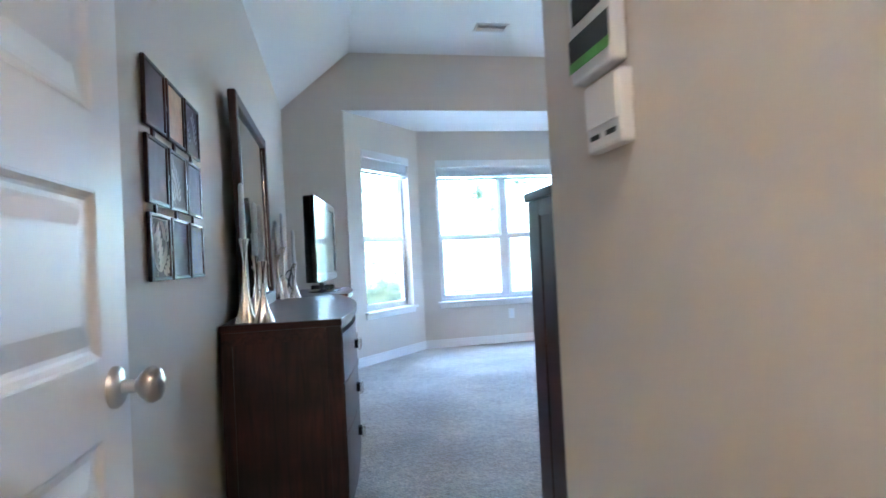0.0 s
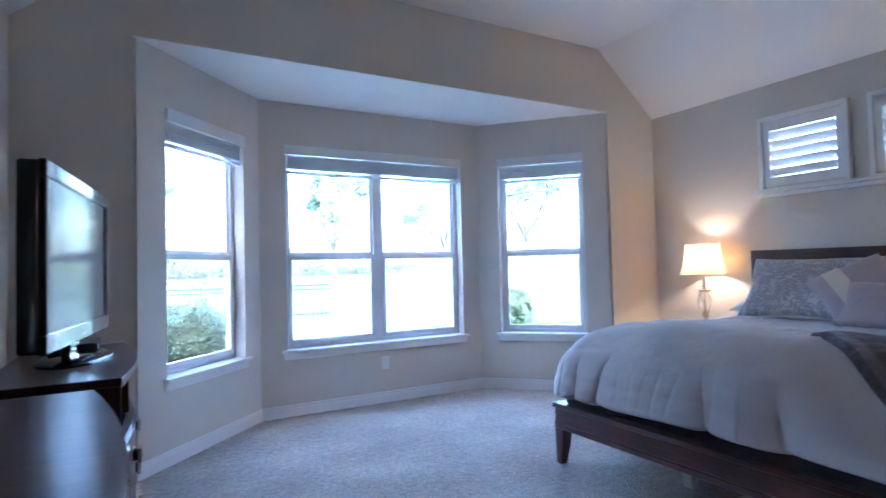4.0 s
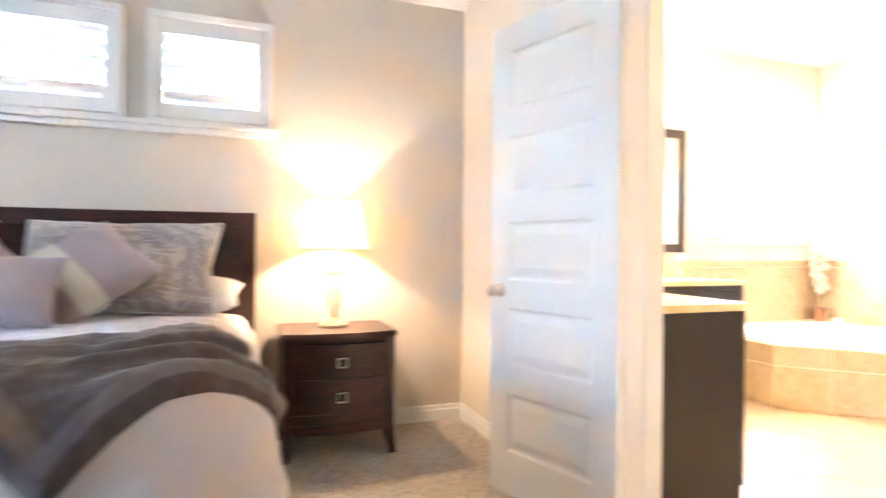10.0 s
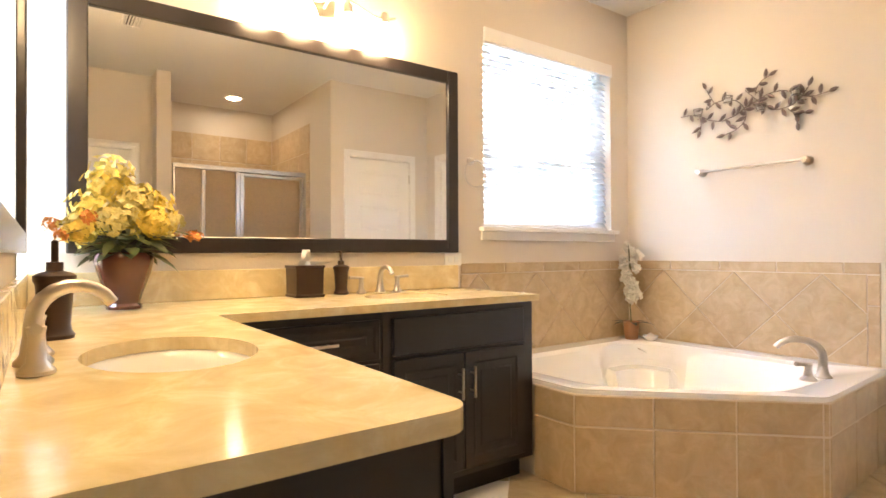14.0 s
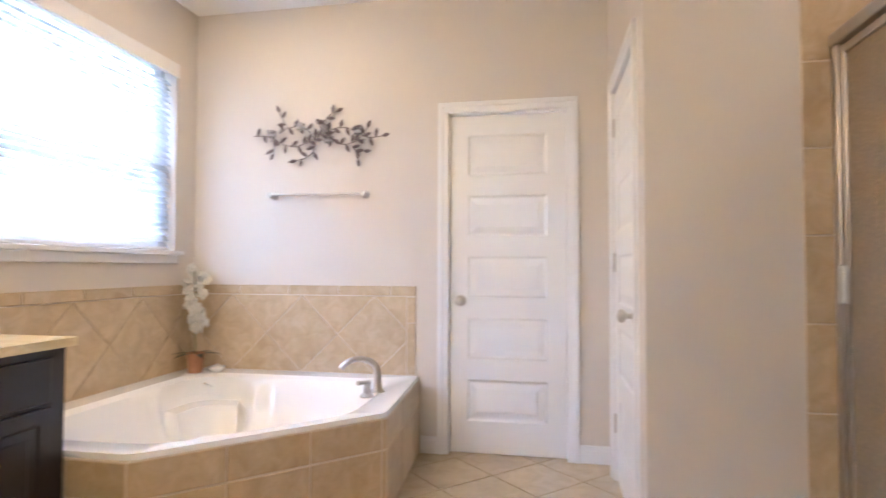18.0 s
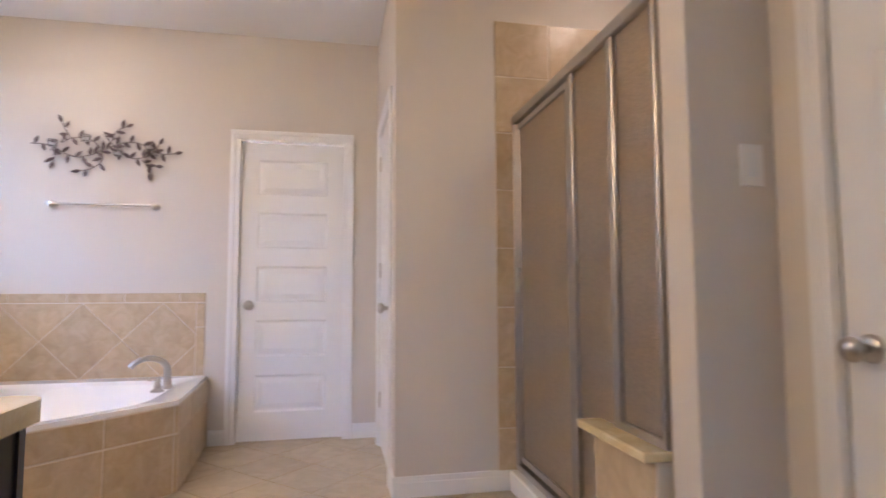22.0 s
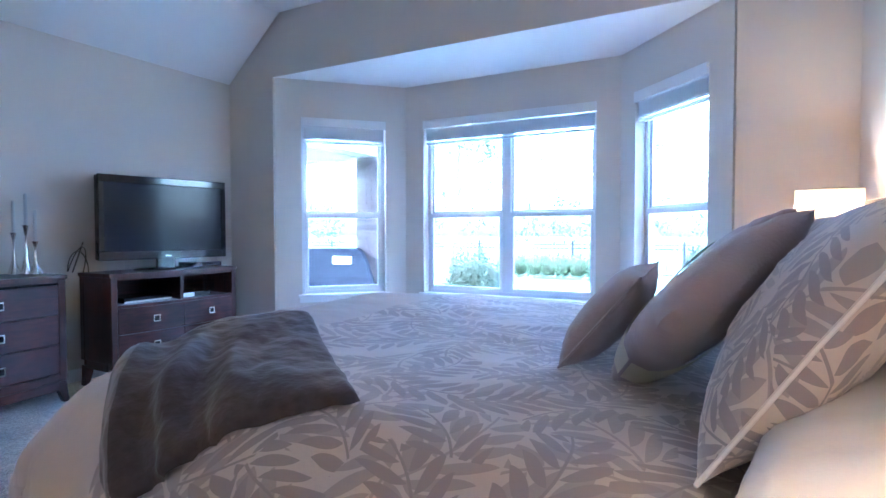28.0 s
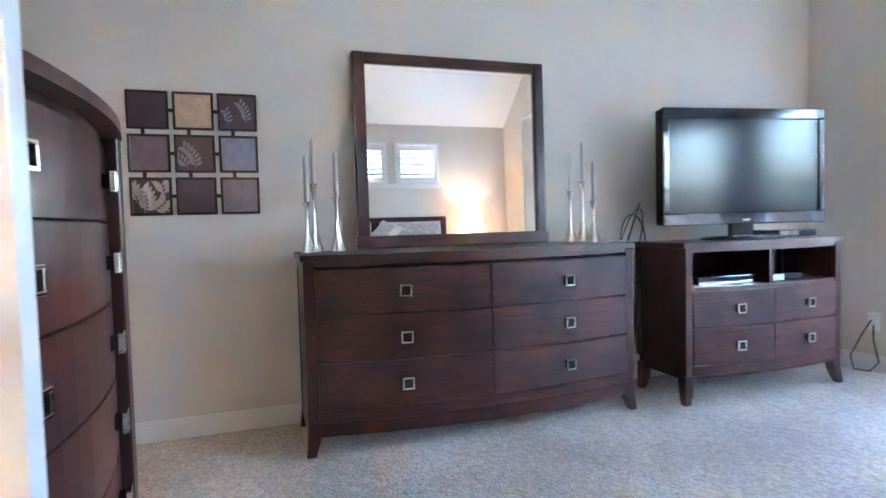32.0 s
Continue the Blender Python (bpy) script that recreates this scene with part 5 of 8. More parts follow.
def pillow(name, m, w, h, t, mat, label, category="pillow", group="", piping=None):
    e = thing(name, m, label, category, group)
    nu, nv = 26, 20
    bm = bmesh.new()
    uvl = bm.loops.layers.uv.new("UVMap")
    seed = random.uniform(0, 50)
    sides = []
    for s in (1, -1):
        grid = []
        for i in range(nu + 1):
            row = []
            for j in range(nv + 1):
                a, b = 2 * i / nu - 1, 2 * j / nv - 1
                k = max(0.0, (1 - abs(a) ** 2.6) * (1 - abs(b) ** 2.6)) ** 0.52
                pinch = 1 - 0.055 * (1 - abs(b)) * abs(a) ** 2 * 1.6
                pb = 1 - 0.07 * (1 - abs(a)) * abs(b) ** 2 * 1.6
                dz = s * t / 2 * k * (1 + 0.10 * noise.noise(Vector((a * 2 + seed, b * 2, s)))) + 0.005 * noise.noise(Vector((a * 7 + seed, b * 7, 1)))
                row.append(bm.verts.new((a * w / 2 * pinch, dz, b * h / 2 * pb)))
            grid.append(row)
        for i in range(nu):
            for j in range(nv):
                q = ((i, j), (i + 1, j), (i + 1, j + 1), (i, j + 1))
                fc = bm.faces.new([grid[x][y] for x, y in q])
                for lp, (x, y) in zip(fc.loops, q):
                    lp[uvl].uv = (x / nu * w + s, y / nv * h)
        sides.append(grid)
    bmesh.ops.remove_doubles(bm, verts=bm.verts[:], dist=0.0025)
    part("cover", bm, mat, e, smooth=True, angle=80)
    if piping:
        bm = bmesh.new()
        ring = []
        for k in range(64):
            f = k / 64 * 4
            sgm, q = int(f), f % 1 * 2 - 1
            a, b = ((q, -1), (1, q), (-q, 1), (-1, -q))[sgm]
            pinch = 1 - 0.055 * (1 - abs(b)) * abs(a) ** 2 * 1.6
            pb = 1 - 0.07 * (1 - abs(a)) * abs(b) ** 2 * 1.6
            ring.append((a * w / 2 * pinch, 0, b * h / 2 * pb))
        tube(bm, ring + ring[:1], 0.004, 6, close=False)
        part("piping", bm, piping, e, smooth=True)
    return e


def lean(x, y, z, tilt, turn, rollv=0.0):
    """A pillow standing against the headboard, its face towards the foot of the bed."""
    return pose(x, y, z) @ pose(0, 0, 0, 0, 0, 90 + turn) @ pose(0, 0, 0, -tilt, 0, 0) @ pose(0, 0, 0, 0, rollv, 0)


pillow("bed_pillow", lean(4.63, 3.64, 0.83, -80, -4), 0.56, 0.42, 0.16, SHEETW, "white sleeping pillow behind the shams", group="sleeping pillows")
pillow("bed_pillow", lean(4.62, 4.99, 0.84, -80, 3), 0.62, 0.44, 0.16, SHEETW, "white sleeping pillow behind the shams", group="sleeping pillows")
pillow("pillow_sham", lean(4.53, 3.87, 0.965, -34, -5), 0.82, 0.50, 0.20, SHAM, "large leaf-printed sham leaning on the headboard", group="leaf-printed shams", piping=SHEETW)
pillow("pillow_sham", lean(4.53, 4.80, 0.965, -36, 3), 0.84, 0.50, 0.20, SHAM, "large leaf-printed sham leaning on the headboard", group="leaf-printed shams", piping=SHEETW)
for m, txt in ((lean(4.33, 4.42, 0.975, -44, 8, 36), "square mauve cushion with a cream band, standing on its corner"), (lean(4.33, 3.96, 0.955, -44, -10, 47), "square mauve cushion with a cream band, tilted to one side")):
    c = pillow("throw_cushion", m, 0.43, 0.43, 0.15, LILAC, txt, "cushion", "banded cushions")
    bandm = sheet(10, 26, lambda u, v: ((u - 0.5) * 0.10 + 0.07, 0.0785 * max(0, (1 - abs((u - 0.5) * 0.10 / 0.215 + 0.326) ** 2.6) * (1 - abs(2 * v - 1) ** 2.6)) ** 0.52 + 0.004, (v - 0.5) * 0.415))
    part("cream_band", bandm, CREAM, c, "cream fabric band", smooth=True, angle=180)
    backm = sheet(10, 26, lambda u, v: ((u - 0.5) * 0.10 + 0.07, -0.0785 * max(0, (1 - abs((u - 0.5) * 0.10 / 0.215 + 0.326) ** 2.6) * (1 - abs(2 * v - 1) ** 2.6)) ** 0.52 - 0.004, (v - 0.5) * 0.415))
    part("cream_band", backm, CREAM, c, "cream fabric band", smooth=True, angle=180)
pillow("throw_cushion", lean(4.09, 4.19, 0.90, -40, 4, -3), 0.41, 0.31, 0.13, LILAC, "small oblong mauve cushion in front of the others", "cushion", piping=LILAC)


# bedside lamps
LAMPM = make("antique_silver", (0.60, 0.55, 0.46), 0.3, 1.0, vary=0.12, scale=30)
e = thing("table_lamp", pose(4.75, 2.89, 0.637), "silver openwork table lamp with a lit white bell shade", "lamp", "bedside lamps")
part("base", lathe(bmesh.new(), [(0.0, 0), (0.075, 0), (0.075, 0.012), (0.062, 0.02), (0.045, 0.03), (0.022, 0.045), (0.018, 0.06), (0.0, 0.062)], 24, close=False), LAMPM, e, smooth=True)
cage_r = [0.018, 0.024, 0.034, 0.045, 0.052, 0.052, 0.044, 0.03]
for k in range(8):
    sgn = 1 if k % 2 else -1
    pts = []
    for i in range(15):
        f = i / 14 * 7
        i0 = min(6, int(f))
        r = cage_r[i0] + (cage_r[i0 + 1] - cage_r[i0]) * (f - i0)
        a = 2 * math.pi * (k // 2) / 4 + sgn * 1.7 * i / 14
        pts.append((r * math.cos(a), r * math.sin(a), 0.055 + 0.225 * i / 14))
    part("cage_bar", tube(bmesh.new(), pts, 0.0038, 6), LAMPM, e, smooth=True)
part("cage_collar", lathe(bmesh.new(), [(0.0, 0.272), (0.036, 0.275), (0.062, 0.287), (0.06, 0.293), (0.02, 0.296), (0.012, 0.33), (0.016, 0.34), (0.012, 0.40), (0.0, 0.402)], 24, close=False), LAMPM, e, smooth=True)
part("inner_stem", lathe(bmesh.new(), [(0.006, 0.05), (0.006, 0.28)], 10), LAMPM, e, smooth=True)
sh = [(0.134, 0.675), (0.136, 0.62), (0.145, 0.55), (0.161, 0.478), (0.186, 0.415)]
bm = lathe(bmesh.new(), sh + [(r - 0.003, z) for r, z in reversed(sh)], 32, close=False)
shade = part("shade", bm, SHADE, e, "white fabric bell shade, lit from within", smooth=True, angle=60)
part("shade_trim", tube(bmesh.new(), [(0.187 * math.cos(a), 0.187 * math.sin(a), 0.416) for a in [2 * math.pi * i / 40 for i in range(41)]], 0.004, 6, close=False), CREAM, shade, smooth=True)
part("shade_trim", tube(bmesh.new(), [(0.135 * math.cos(a), 0.135 * math.sin(a), 0.674) for a in [2 * math.pi * i / 40 for i in range(41)]], 0.0035, 6, close=False), CREAM, shade, smooth=True)
part("harp", tube(bmesh.new(), [(0.05 * math.sin(a) , 0, 0.50 + 0.11 * -math.cos(a)) for a in [math.pi * 2 * i / 20 for i in range(21)]], 0.002, 6), LAMPM, e, smooth=True)
copy_thing(e, pose(4.75, 5.74, 0.637))

# plantation shutters over the three high windows
for k, (y0, y1) in enumerate(((3.21, 3.835), (3.94, 4.575), (4.69, 5.33))):
    e = thing("window_shutter", pose(XE, (y0 + y1) / 2, 1.712), "white louvered plantation shutter set in a high window", "shutter", "high window shutters")
    w = (y1 - y0) / 2
    part("outer_frame", boxes((-0.045, -0.001, -w, -w + 0.035, 0, 0.575), (-0.045, -0.001, w - 0.035, w, 0, 0.575), (-0.045, -0.001, -w + 0.035, w - 0.035, 0.54, 0.575), (-0.045, -0.001, -w + 0.035, w - 0.035, 0.0, 0.012), bevel=0.003, seg=1), TRIM, e)
    part("panel_frame", boxes((-0.032, -0.006, -w + 0.037, -w + 0.085, 0.022, 0.538), (-0.032, -0.006, w - 0.085, w - 0.037, 0.022, 0.538), (-0.032, -0.006, -w + 0.085, w - 0.085, 0.458, 0.538), (-0.032, -0.006, -w + 0.085, w - 0.085, 0.022, 0.095), bevel=0.003, seg=1), TRIM, e)
    lv = part("louver", prism(bmesh.new(), [(-0.036, 0), (-0.012, 0.0055), (0.012, 0.0055), (0.036, 0), (0.012, -0.0055), (-0.012, -0.0055)], -w + 0.086, w - 0.086), TRIM, e)
    for i in range(5):
        pm = pose(-0.018, 0, 0.131 + i * 0.0725, 0, 0, 0) @ pose(0, 0, 0, 0, 52, 0) @ Matrix(((1, 0, 0, 0), (0, 0, 1, 0), (0, 1, 0, 0), (0, 0, 0, 1)))
        if i == 0:
            lv.matrix_basis = pm
        else:
            twin(lv, pm)
    g = part("pane", boxes((0.10, 0.104, -w + 0.06, w - 0.06, 0.03, 0.52)), GLASS, e, "glass pane tinted dark to dim the view outdoors")
    g.visible_shadow = False
e = tagged(part("shutter_ledge", boxes((XE - 0.065, XE - 0.0005, 3.175, 5.355, 1.687, 1.711), (XE - 0.04, XE - 0.0005, 3.19, 5.34, 1.655, 1.687), bevel=0.006, seg=2), TRIM), "long white moulded ledge under the high windows", "ledge", kind="structure")


# ---- bathroom ----
TILE = make_stone("beige_tile", (0.46, 0.34, 0.20), (0.525, 0.40, 0.243), (0.585, 0.46, 0.30), 12.0, 0.32, 0.05, 0.07)
TILEF = make_stone("floor_tile", (0.43, 0.335, 0.205), (0.495, 0.395, 0.25), (0.545, 0.445, 0.30), 9.0, 0.34, 0.04, 0.05)
GROUT = make("grout", (0.70, 0.62, 0.50), 0.9, vary=0.08, scale=20, bump=0.2, bump_scale=200)
MARBLE = make_stone("cream_marble", (0.63, 0.50, 0.27), (0.71, 0.59, 0.345), (0.80, 0.71, 0.47), 9.0, 0.14, 0.0, 0.0)
CABINET = make("black_cabinet", (0.017, 0.015, 0.020), 0.36, vary=0.15, scale=6, bump=0.04, bump_scale=40, coat=0.15)
PORCELAIN = make("white_porcelain", (0.82, 0.81, 0.78), 0.08, vary=0.01, coat=0.6)
ACRYLIC = make("white_acrylic", (0.89, 0.885, 0.87), 0.12, vary=0.01, coat=0.2)
MIRFRAME = make("black_mirror_frame", (0.020, 0.014, 0.013), 0.3, vary=0.2, scale=10, coat=0.3)
BRONZE = make("dark_bronze", (0.055, 0.030, 0.020), 0.35, 0.4, vary=0.25, scale=14, coat=0.3)
RAINGLASS = make("rain_glass", (0.64, 0.52, 0.37), 0.28, vary=0.5, scale=130, bump=0.9, bump_scale=170)
RAINGLASS.node_tree.nodes["Principled BSDF"].inputs["Transmission Weight"].default_value = 0.72
ALU = make("satin_aluminium", (0.52, 0.49, 0.46), 0.32, 1.0, vary=0.06, scale=25)
GLOBE = make_emit("lit_glass", (1.0, 0.73, 0.38), 0.62)
CANLIT = make_emit("lit_can", (1.0, 0.78, 0.50), 1.65)
HALLCAN = make_emit("lit_hall_can", (1.0, 0.70, 0.38), 1.6)


def tile_box(w, h, t=0.0045):
    """A tile with softened edges lying in the local xz plane, proud towards -y."""
    bm = bmesh.new()
    a = [bm.verts.new(v) for v in ((0, 0, 0), (w, 0, 0), (w, 0, h), (0, 0, h))]
    c = 0.002
    b = [bm.verts.new(v) for v in ((0, -t + c, 0), (w, -t + c, 0), (w, -t + c, h), (0, -t + c, h))]
    d = [bm.verts.new(v) for v in ((c, -t, c), (w - c, -t, c), (w - c, -t, h - c), (c, -t, h - c))]
    for p, q in ((a, b), (b, d)):
        for i in range(4):
            bm.faces.new((p[i], p[(i + 1) % 4], q[(i + 1) % 4], q[i]))
    bm.faces.new(d)
    return bm


def tile_grid(parent, m, w, z0, z1, size, height, gap=0.006, shift=0.0, mat=None):
    """Rows of rectangular tiles on a face that runs from local x=0 to w; local -y looks out."""
    cache = {}
    z = z0
    r = 0
    while z < z1 - 0.01:
        h = min(height, z1 - z)
        x = -(shift * (r % 2)) * size
        while x < w - 0.01:
            xa, xb = max(0, x), min(w, x + size)
            if xb - xa > 0.012:
                key = (round(xb - xa, 3), round(h, 3))
                if key not in cache:
                    cache[key] = part("tile", tile_box(xb - xa - gap, h - gap), mat or TILE, parent)
                    cache[key].matrix_basis = m @ pose(xa + gap / 2, 0, z + gap / 2)
                else:
                    twin(cache[key], m @ pose(xa + gap / 2, 0, z + gap / 2), parent)
            x += size
        z += height
        r += 1


def clip(poly, x0, x1, z0, z1):
    for axis, lim, sgn in ((0, x0, 1), (0, x1, -1), (1, z0, 1), (1, z1, -1)):
        out = []
        for p, q in zip(poly, poly[1:] + poly[:1]):
            pi, qi = (p[axis] - lim) * sgn >= 0, (q[axis] - lim) * sgn >= 0
            if pi != qi:
                f = (lim - p[axis]) / (q[axis] - p[axis])
                c = (p[0] + f * (q[0] - p[0]), p[1] + f * (q[1] - p[1]))
            if pi:
                out.append(p)
            if pi != qi:
                out.append(c)
        poly = out
        if not poly:
            return []
    return poly


def diamond_field(parent, m, w, z0, z1, diag, x_off, z_mid, mat):
    """Square tiles set on their corners, cut off at the edges of the field."""
    hd = diag / 2
    g = 0.0035
    rows = int((z1 - z0) / hd) + 4
    for r in range(-rows, rows):
        for c in range(-2, int(w / diag) + 3):
            cx = x_off + c * diag + (hd if r % 2 else 0)
            cz = z_mid + r * hd
            pts = clip([(cx + hd - g, cz), (cx, cz + hd - g), (cx - hd + g, cz), (cx, cz - hd + g)], 0, w, z0, z1)
            if len(pts) < 3:
                continue
            area = abs(sum(p[0] * q[1] - q[0] * p[1] for p, q in zip(pts, pts[1:] + pts[:1]))) / 2
            if area < 0.0006:
                continue
            bm = bmesh.new()
            lo = [bm.verts.new((x, 0, z)) for x, z in pts]
            hi = [bm.verts.new((x, -0.0045, z)) for x, z in pts]
            bm.faces.new(hi)
            for i in range(len(pts)):
                bm.faces.new((lo[i], lo[(i + 1) % len(pts)], hi[(i + 1) % len(pts)], hi[i]))
            o = part("tile", bm, mat, parent)
            o.matrix_basis = m


# tub deck in the corner
TUB = [(BXE - 0.005, -0.035), (4.50, -0.035), (3.785, -0.745), (3.83, BYS + 0.005)]
tub = thing("tub_surround", pose(0, 0, 0), "beige tiled surround of the corner tub", "tub surround")
tub["kind"] = "structure"
part("core", prism(bmesh.new(), TUB + [(BXE - 0.005, BYS + 0.005)], 0, 0.05), GROUT, tub)
ring_o = TUB + [(BXE - 0.005, BYS + 0.005)]
ring_i = [(4.63 + (x - 4.63) * 0.955, -0.86 + (y + 0.86) * 0.955) for x, y in ring_o]
for i in range(len(ring_o)):
    j = (i + 1) % len(ring_o)
    part("core_side", prism(bmesh.new(), [ring_o[i], ring_o[j], ring_i[j], ring_i[i]], 0.05, 0.425), GROUT, tub)
for a, b in ((TUB[3], TUB[2]), (TUB[2], TUB[1])):
    L = span(a, b)
    # outward is to the right of the way from a to b seen from above
    q = along(b, a)
    q = q if (q @ Vector((L / 2, -0.1, 0)) - Vector((4.8, -0.9, 0))).length > (q @ Vector((L / 2, 0.1, 0)) - Vector((4.8, -0.9, 0))).length else along(a, b)
    tile_grid(tub, q, L, 0.0, 0.29, 0.328, 0.287)
    tile_grid(tub, q, L, 0.29, 0.425, 0.328, 0.135)
q = pose(4.74, -0.035, 0, 0, 0, 180)
tile_grid(tub, q, 0.24, 0.0, 0.29, 0.24, 0.287)
tile_grid(tub, q, 0.24, 0.29, 0.425, 0.24, 0.135)

e = thing("bathtub", pose(0, 0, 0.425), "glossy white acrylic corner tub with a moulded seat", "bathtub")
inner = []
cx, cy = 4.63, -0.86
RIM = 72
for i in range(RIM):
    a = 2 * math.pi * i / RIM
    r = 0.90
    for nx, ny, off in ((1, 0, BXE - 0.12), (0, -1, -BYS - 0.12), (-0.704, 0.710, -0.704 * 4.18 + 0.710 * -0.352 - 0.07), (0, 1, -0.15), (-1, 0, -3.93)):
        k = nx * math.cos(a) + ny * math.sin(a)
        if k > 0.02:
            r = min(r, (off - nx * cx - ny * cy) / k)
    inner.append((cx + r * math.cos(a), cy + r * math.sin(a)))
for _ in range(4):
    inner = [((p[0] + 2 * q[0] + s[0]) / 4, (p[1] + 2 * q[1] + s[1]) / 4) for p, q, s in zip(inner[-1:] + inner[:-1], inner, inner[1:] + inner[:1])]
bm = bmesh.new()
OUT = [(BXE - 0.006, -0.043), (4.525, -0.043), (4.475, -0.063), (3.80, -0.735), (3.79, -0.78), (3.832, BYS + 0.006), (BXE - 0.006, BYS + 0.006)]
lo_o = [bm.verts.new((x, y, 0.002)) for x, y in OUT]
hi_o = [bm.verts.new((x, y, 0.024)) for x, y in OUT]
for i in range(len(OUT)):
    bm.faces.new((lo_o[i], lo_o[(i + 1) % len(OUT)], hi_o[(i + 1) % len(OUT)], hi_o[i]))
ri = [bm.verts.new((x, y, 0.022)) for x, y in inner]
es = [bm.edges.get((hi_o[i], hi_o[(i + 1) % len(OUT)])) for i in range(len(OUT))]
es += [bm.edges.new((ri[i], ri[(i + 1) % RIM])) for i in range(RIM)]
bmesh.ops.triangle_fill(bm, use_beauty=True, use_dissolve=False, edges=es)
prev = ri
for f, dz in ((0.98, 0.012), (0.955, 0.002), (0.935, -0.03), (0.90, -0.10), (0.86, -0.17), (0.81, -0.24), (0.74, -0.29), (0.62, -0.325), (0.3, -0.335)):
    cur = []
    for (x, y) in inner:
        # the corner seat: a step with rounded cheeks on both sides
        off = abs(math.atan2(y - cy, x - cx) + math.pi / 4)
        seat = 1 - ease((off - 0.36) / 0.09)
        cheek = math.exp(-((off - 0.52) / 0.10) ** 2)
        zz = dz + seat * max(0.0, -0.13 - dz) * (1 if f > 0.7 else 0.25)
        ff = f * (1 - 0.075 * cheek * ease((0.97 - f) / 0.05) * (1 if f > 0.5 else 0))
        ff = ff + seat * 0.05 * ease((0.95 - f) / 0.03) * (1 if 0.85 < f else 0)
        cur.append(bm.verts.new((cx + (x - cx) * ff, cy + (y - cy) * ff, zz)))
    for i in range(RIM):
        bm.faces.new((prev[i], prev[(i + 1) % RIM], cur[(i + 1) % RIM], cur[i]))
    prev = cur
bm.faces.new(prev)
part("shell", bm, ACRYLIC, e, smooth=True, angle=35)
part("drain_cap", lathe(bmesh.new(), [(0.0, 0.0), (0.03, 0.0), (0.03, 0.006), (0.0, 0.008)], 20, close=False), CHROME, e, smooth=True).matrix_basis = pose(5.03, -1.30, -0.02, 20, -20, 0)


def arc_faucet(e, at, reach, height, r, mat, turn):
    m = pose(at[0], at[1], at[2], 0, 0, turn)
    pts = [(0, 0, 0), (0, 0, height * 0.45)]
    for i in range(9):
        a = math.pi * (1 - i / 8 * 0.86)
        pts.append((reach / 2 + reach / 2 * math.cos(a), 0, height * 0.55 + height * 0.45 * math.sin(a)))
    o = part("spout", tube(bmesh.new(), pts, [r * 1.25] * 2 + [r * (1.15 - 0.3 * i / 8) for i in range(9)], 14), mat, e, smooth=True)
    o.matrix_basis = m
    b = part("spout_base", lathe(bmesh.new(), [(0.0, 0), (r * 2.4, 0), (r * 2.4, 0.006), (r * 1.6, 0.018), (r * 1.3, 0.05), (0, 0.052)], 20, close=False), mat, e, smooth=True)
    b.matrix_basis = m


def lever(e, at, r, h, mat, turn):
    m = pose(at[0], at[1], at[2], 0, 0, turn)
    b = part("handle_base", lathe(bmesh.new(), [(0.0, 0), (r * 2.2, 0), (r * 2.2, 0.006), (r * 1.2, 0.02), (r * 0.95, h * 0.8), (r * 1.2, h), (0, h * 1.04)], 16, close=False), mat, e, smooth=True)
    b.matrix_basis = m
    l = part("lever", tube(bmesh.new(), [(-0.012, 0, h * 0.94), (0.03, 0, h * 1.0), (0.062, 0, h * 1.03)], [r * 0.7, r * 0.55, r * 0.75], 10), mat, e, smooth=True)
    l.matrix_basis = m


e = thing("tub_faucet", pose(0, 0, 0.449), "brushed nickel arc tub faucet with a lever", "faucet")
arc_faucet(e, (3.95, -1.14, 0), 0.20, 0.175, 0.016, NICKEL, 30)
lever(e, (3.966, -1.02, 0), 0.016, 0.075, NICKEL, 60)

# tiled splash over the tub
sp = tagged(part("tile_backing", boxes((3.85, BXE - 0.001, BYS + 0.0015, BYS + 0.004, 0.44, 0.985), (BXE - 0.004, BXE - 0.0015, BYS + 0.004, -0.058, 0.44, 0.985)), GROUT), "beige tiled splash on the walls over the tub", "wall tile", kind="structure")
WS = BXE - 3.85 - 0.006
ms = pose(BXE - 0.006, BYS + 0.004, 0, 0, 0, 180)
tile_grid(sp, ms, WS, 0.922, 0.985, 0.33, 0.063)
tile_grid(sp, ms @ pose(WS - 0.058, 0, 0), 0.058, 0.452, 0.918, 0.058, 0.31)
diamond_field(sp, ms, WS - 0.06, 0.452, 0.92, 0.47, 0.28, 0.685, TILE)
WEt = -0.058 - BYS - 0.008
me_ = pose(BXE - 0.004, -0.058, 0, 0, 0, -90)
tile_grid(sp, me_, WEt, 0.922, 0.985, 0.33, 0.063)
diamond_field(sp, me_, WEt, 0.452, 0.92, 0.47, 0.12, 0.685, TILE)

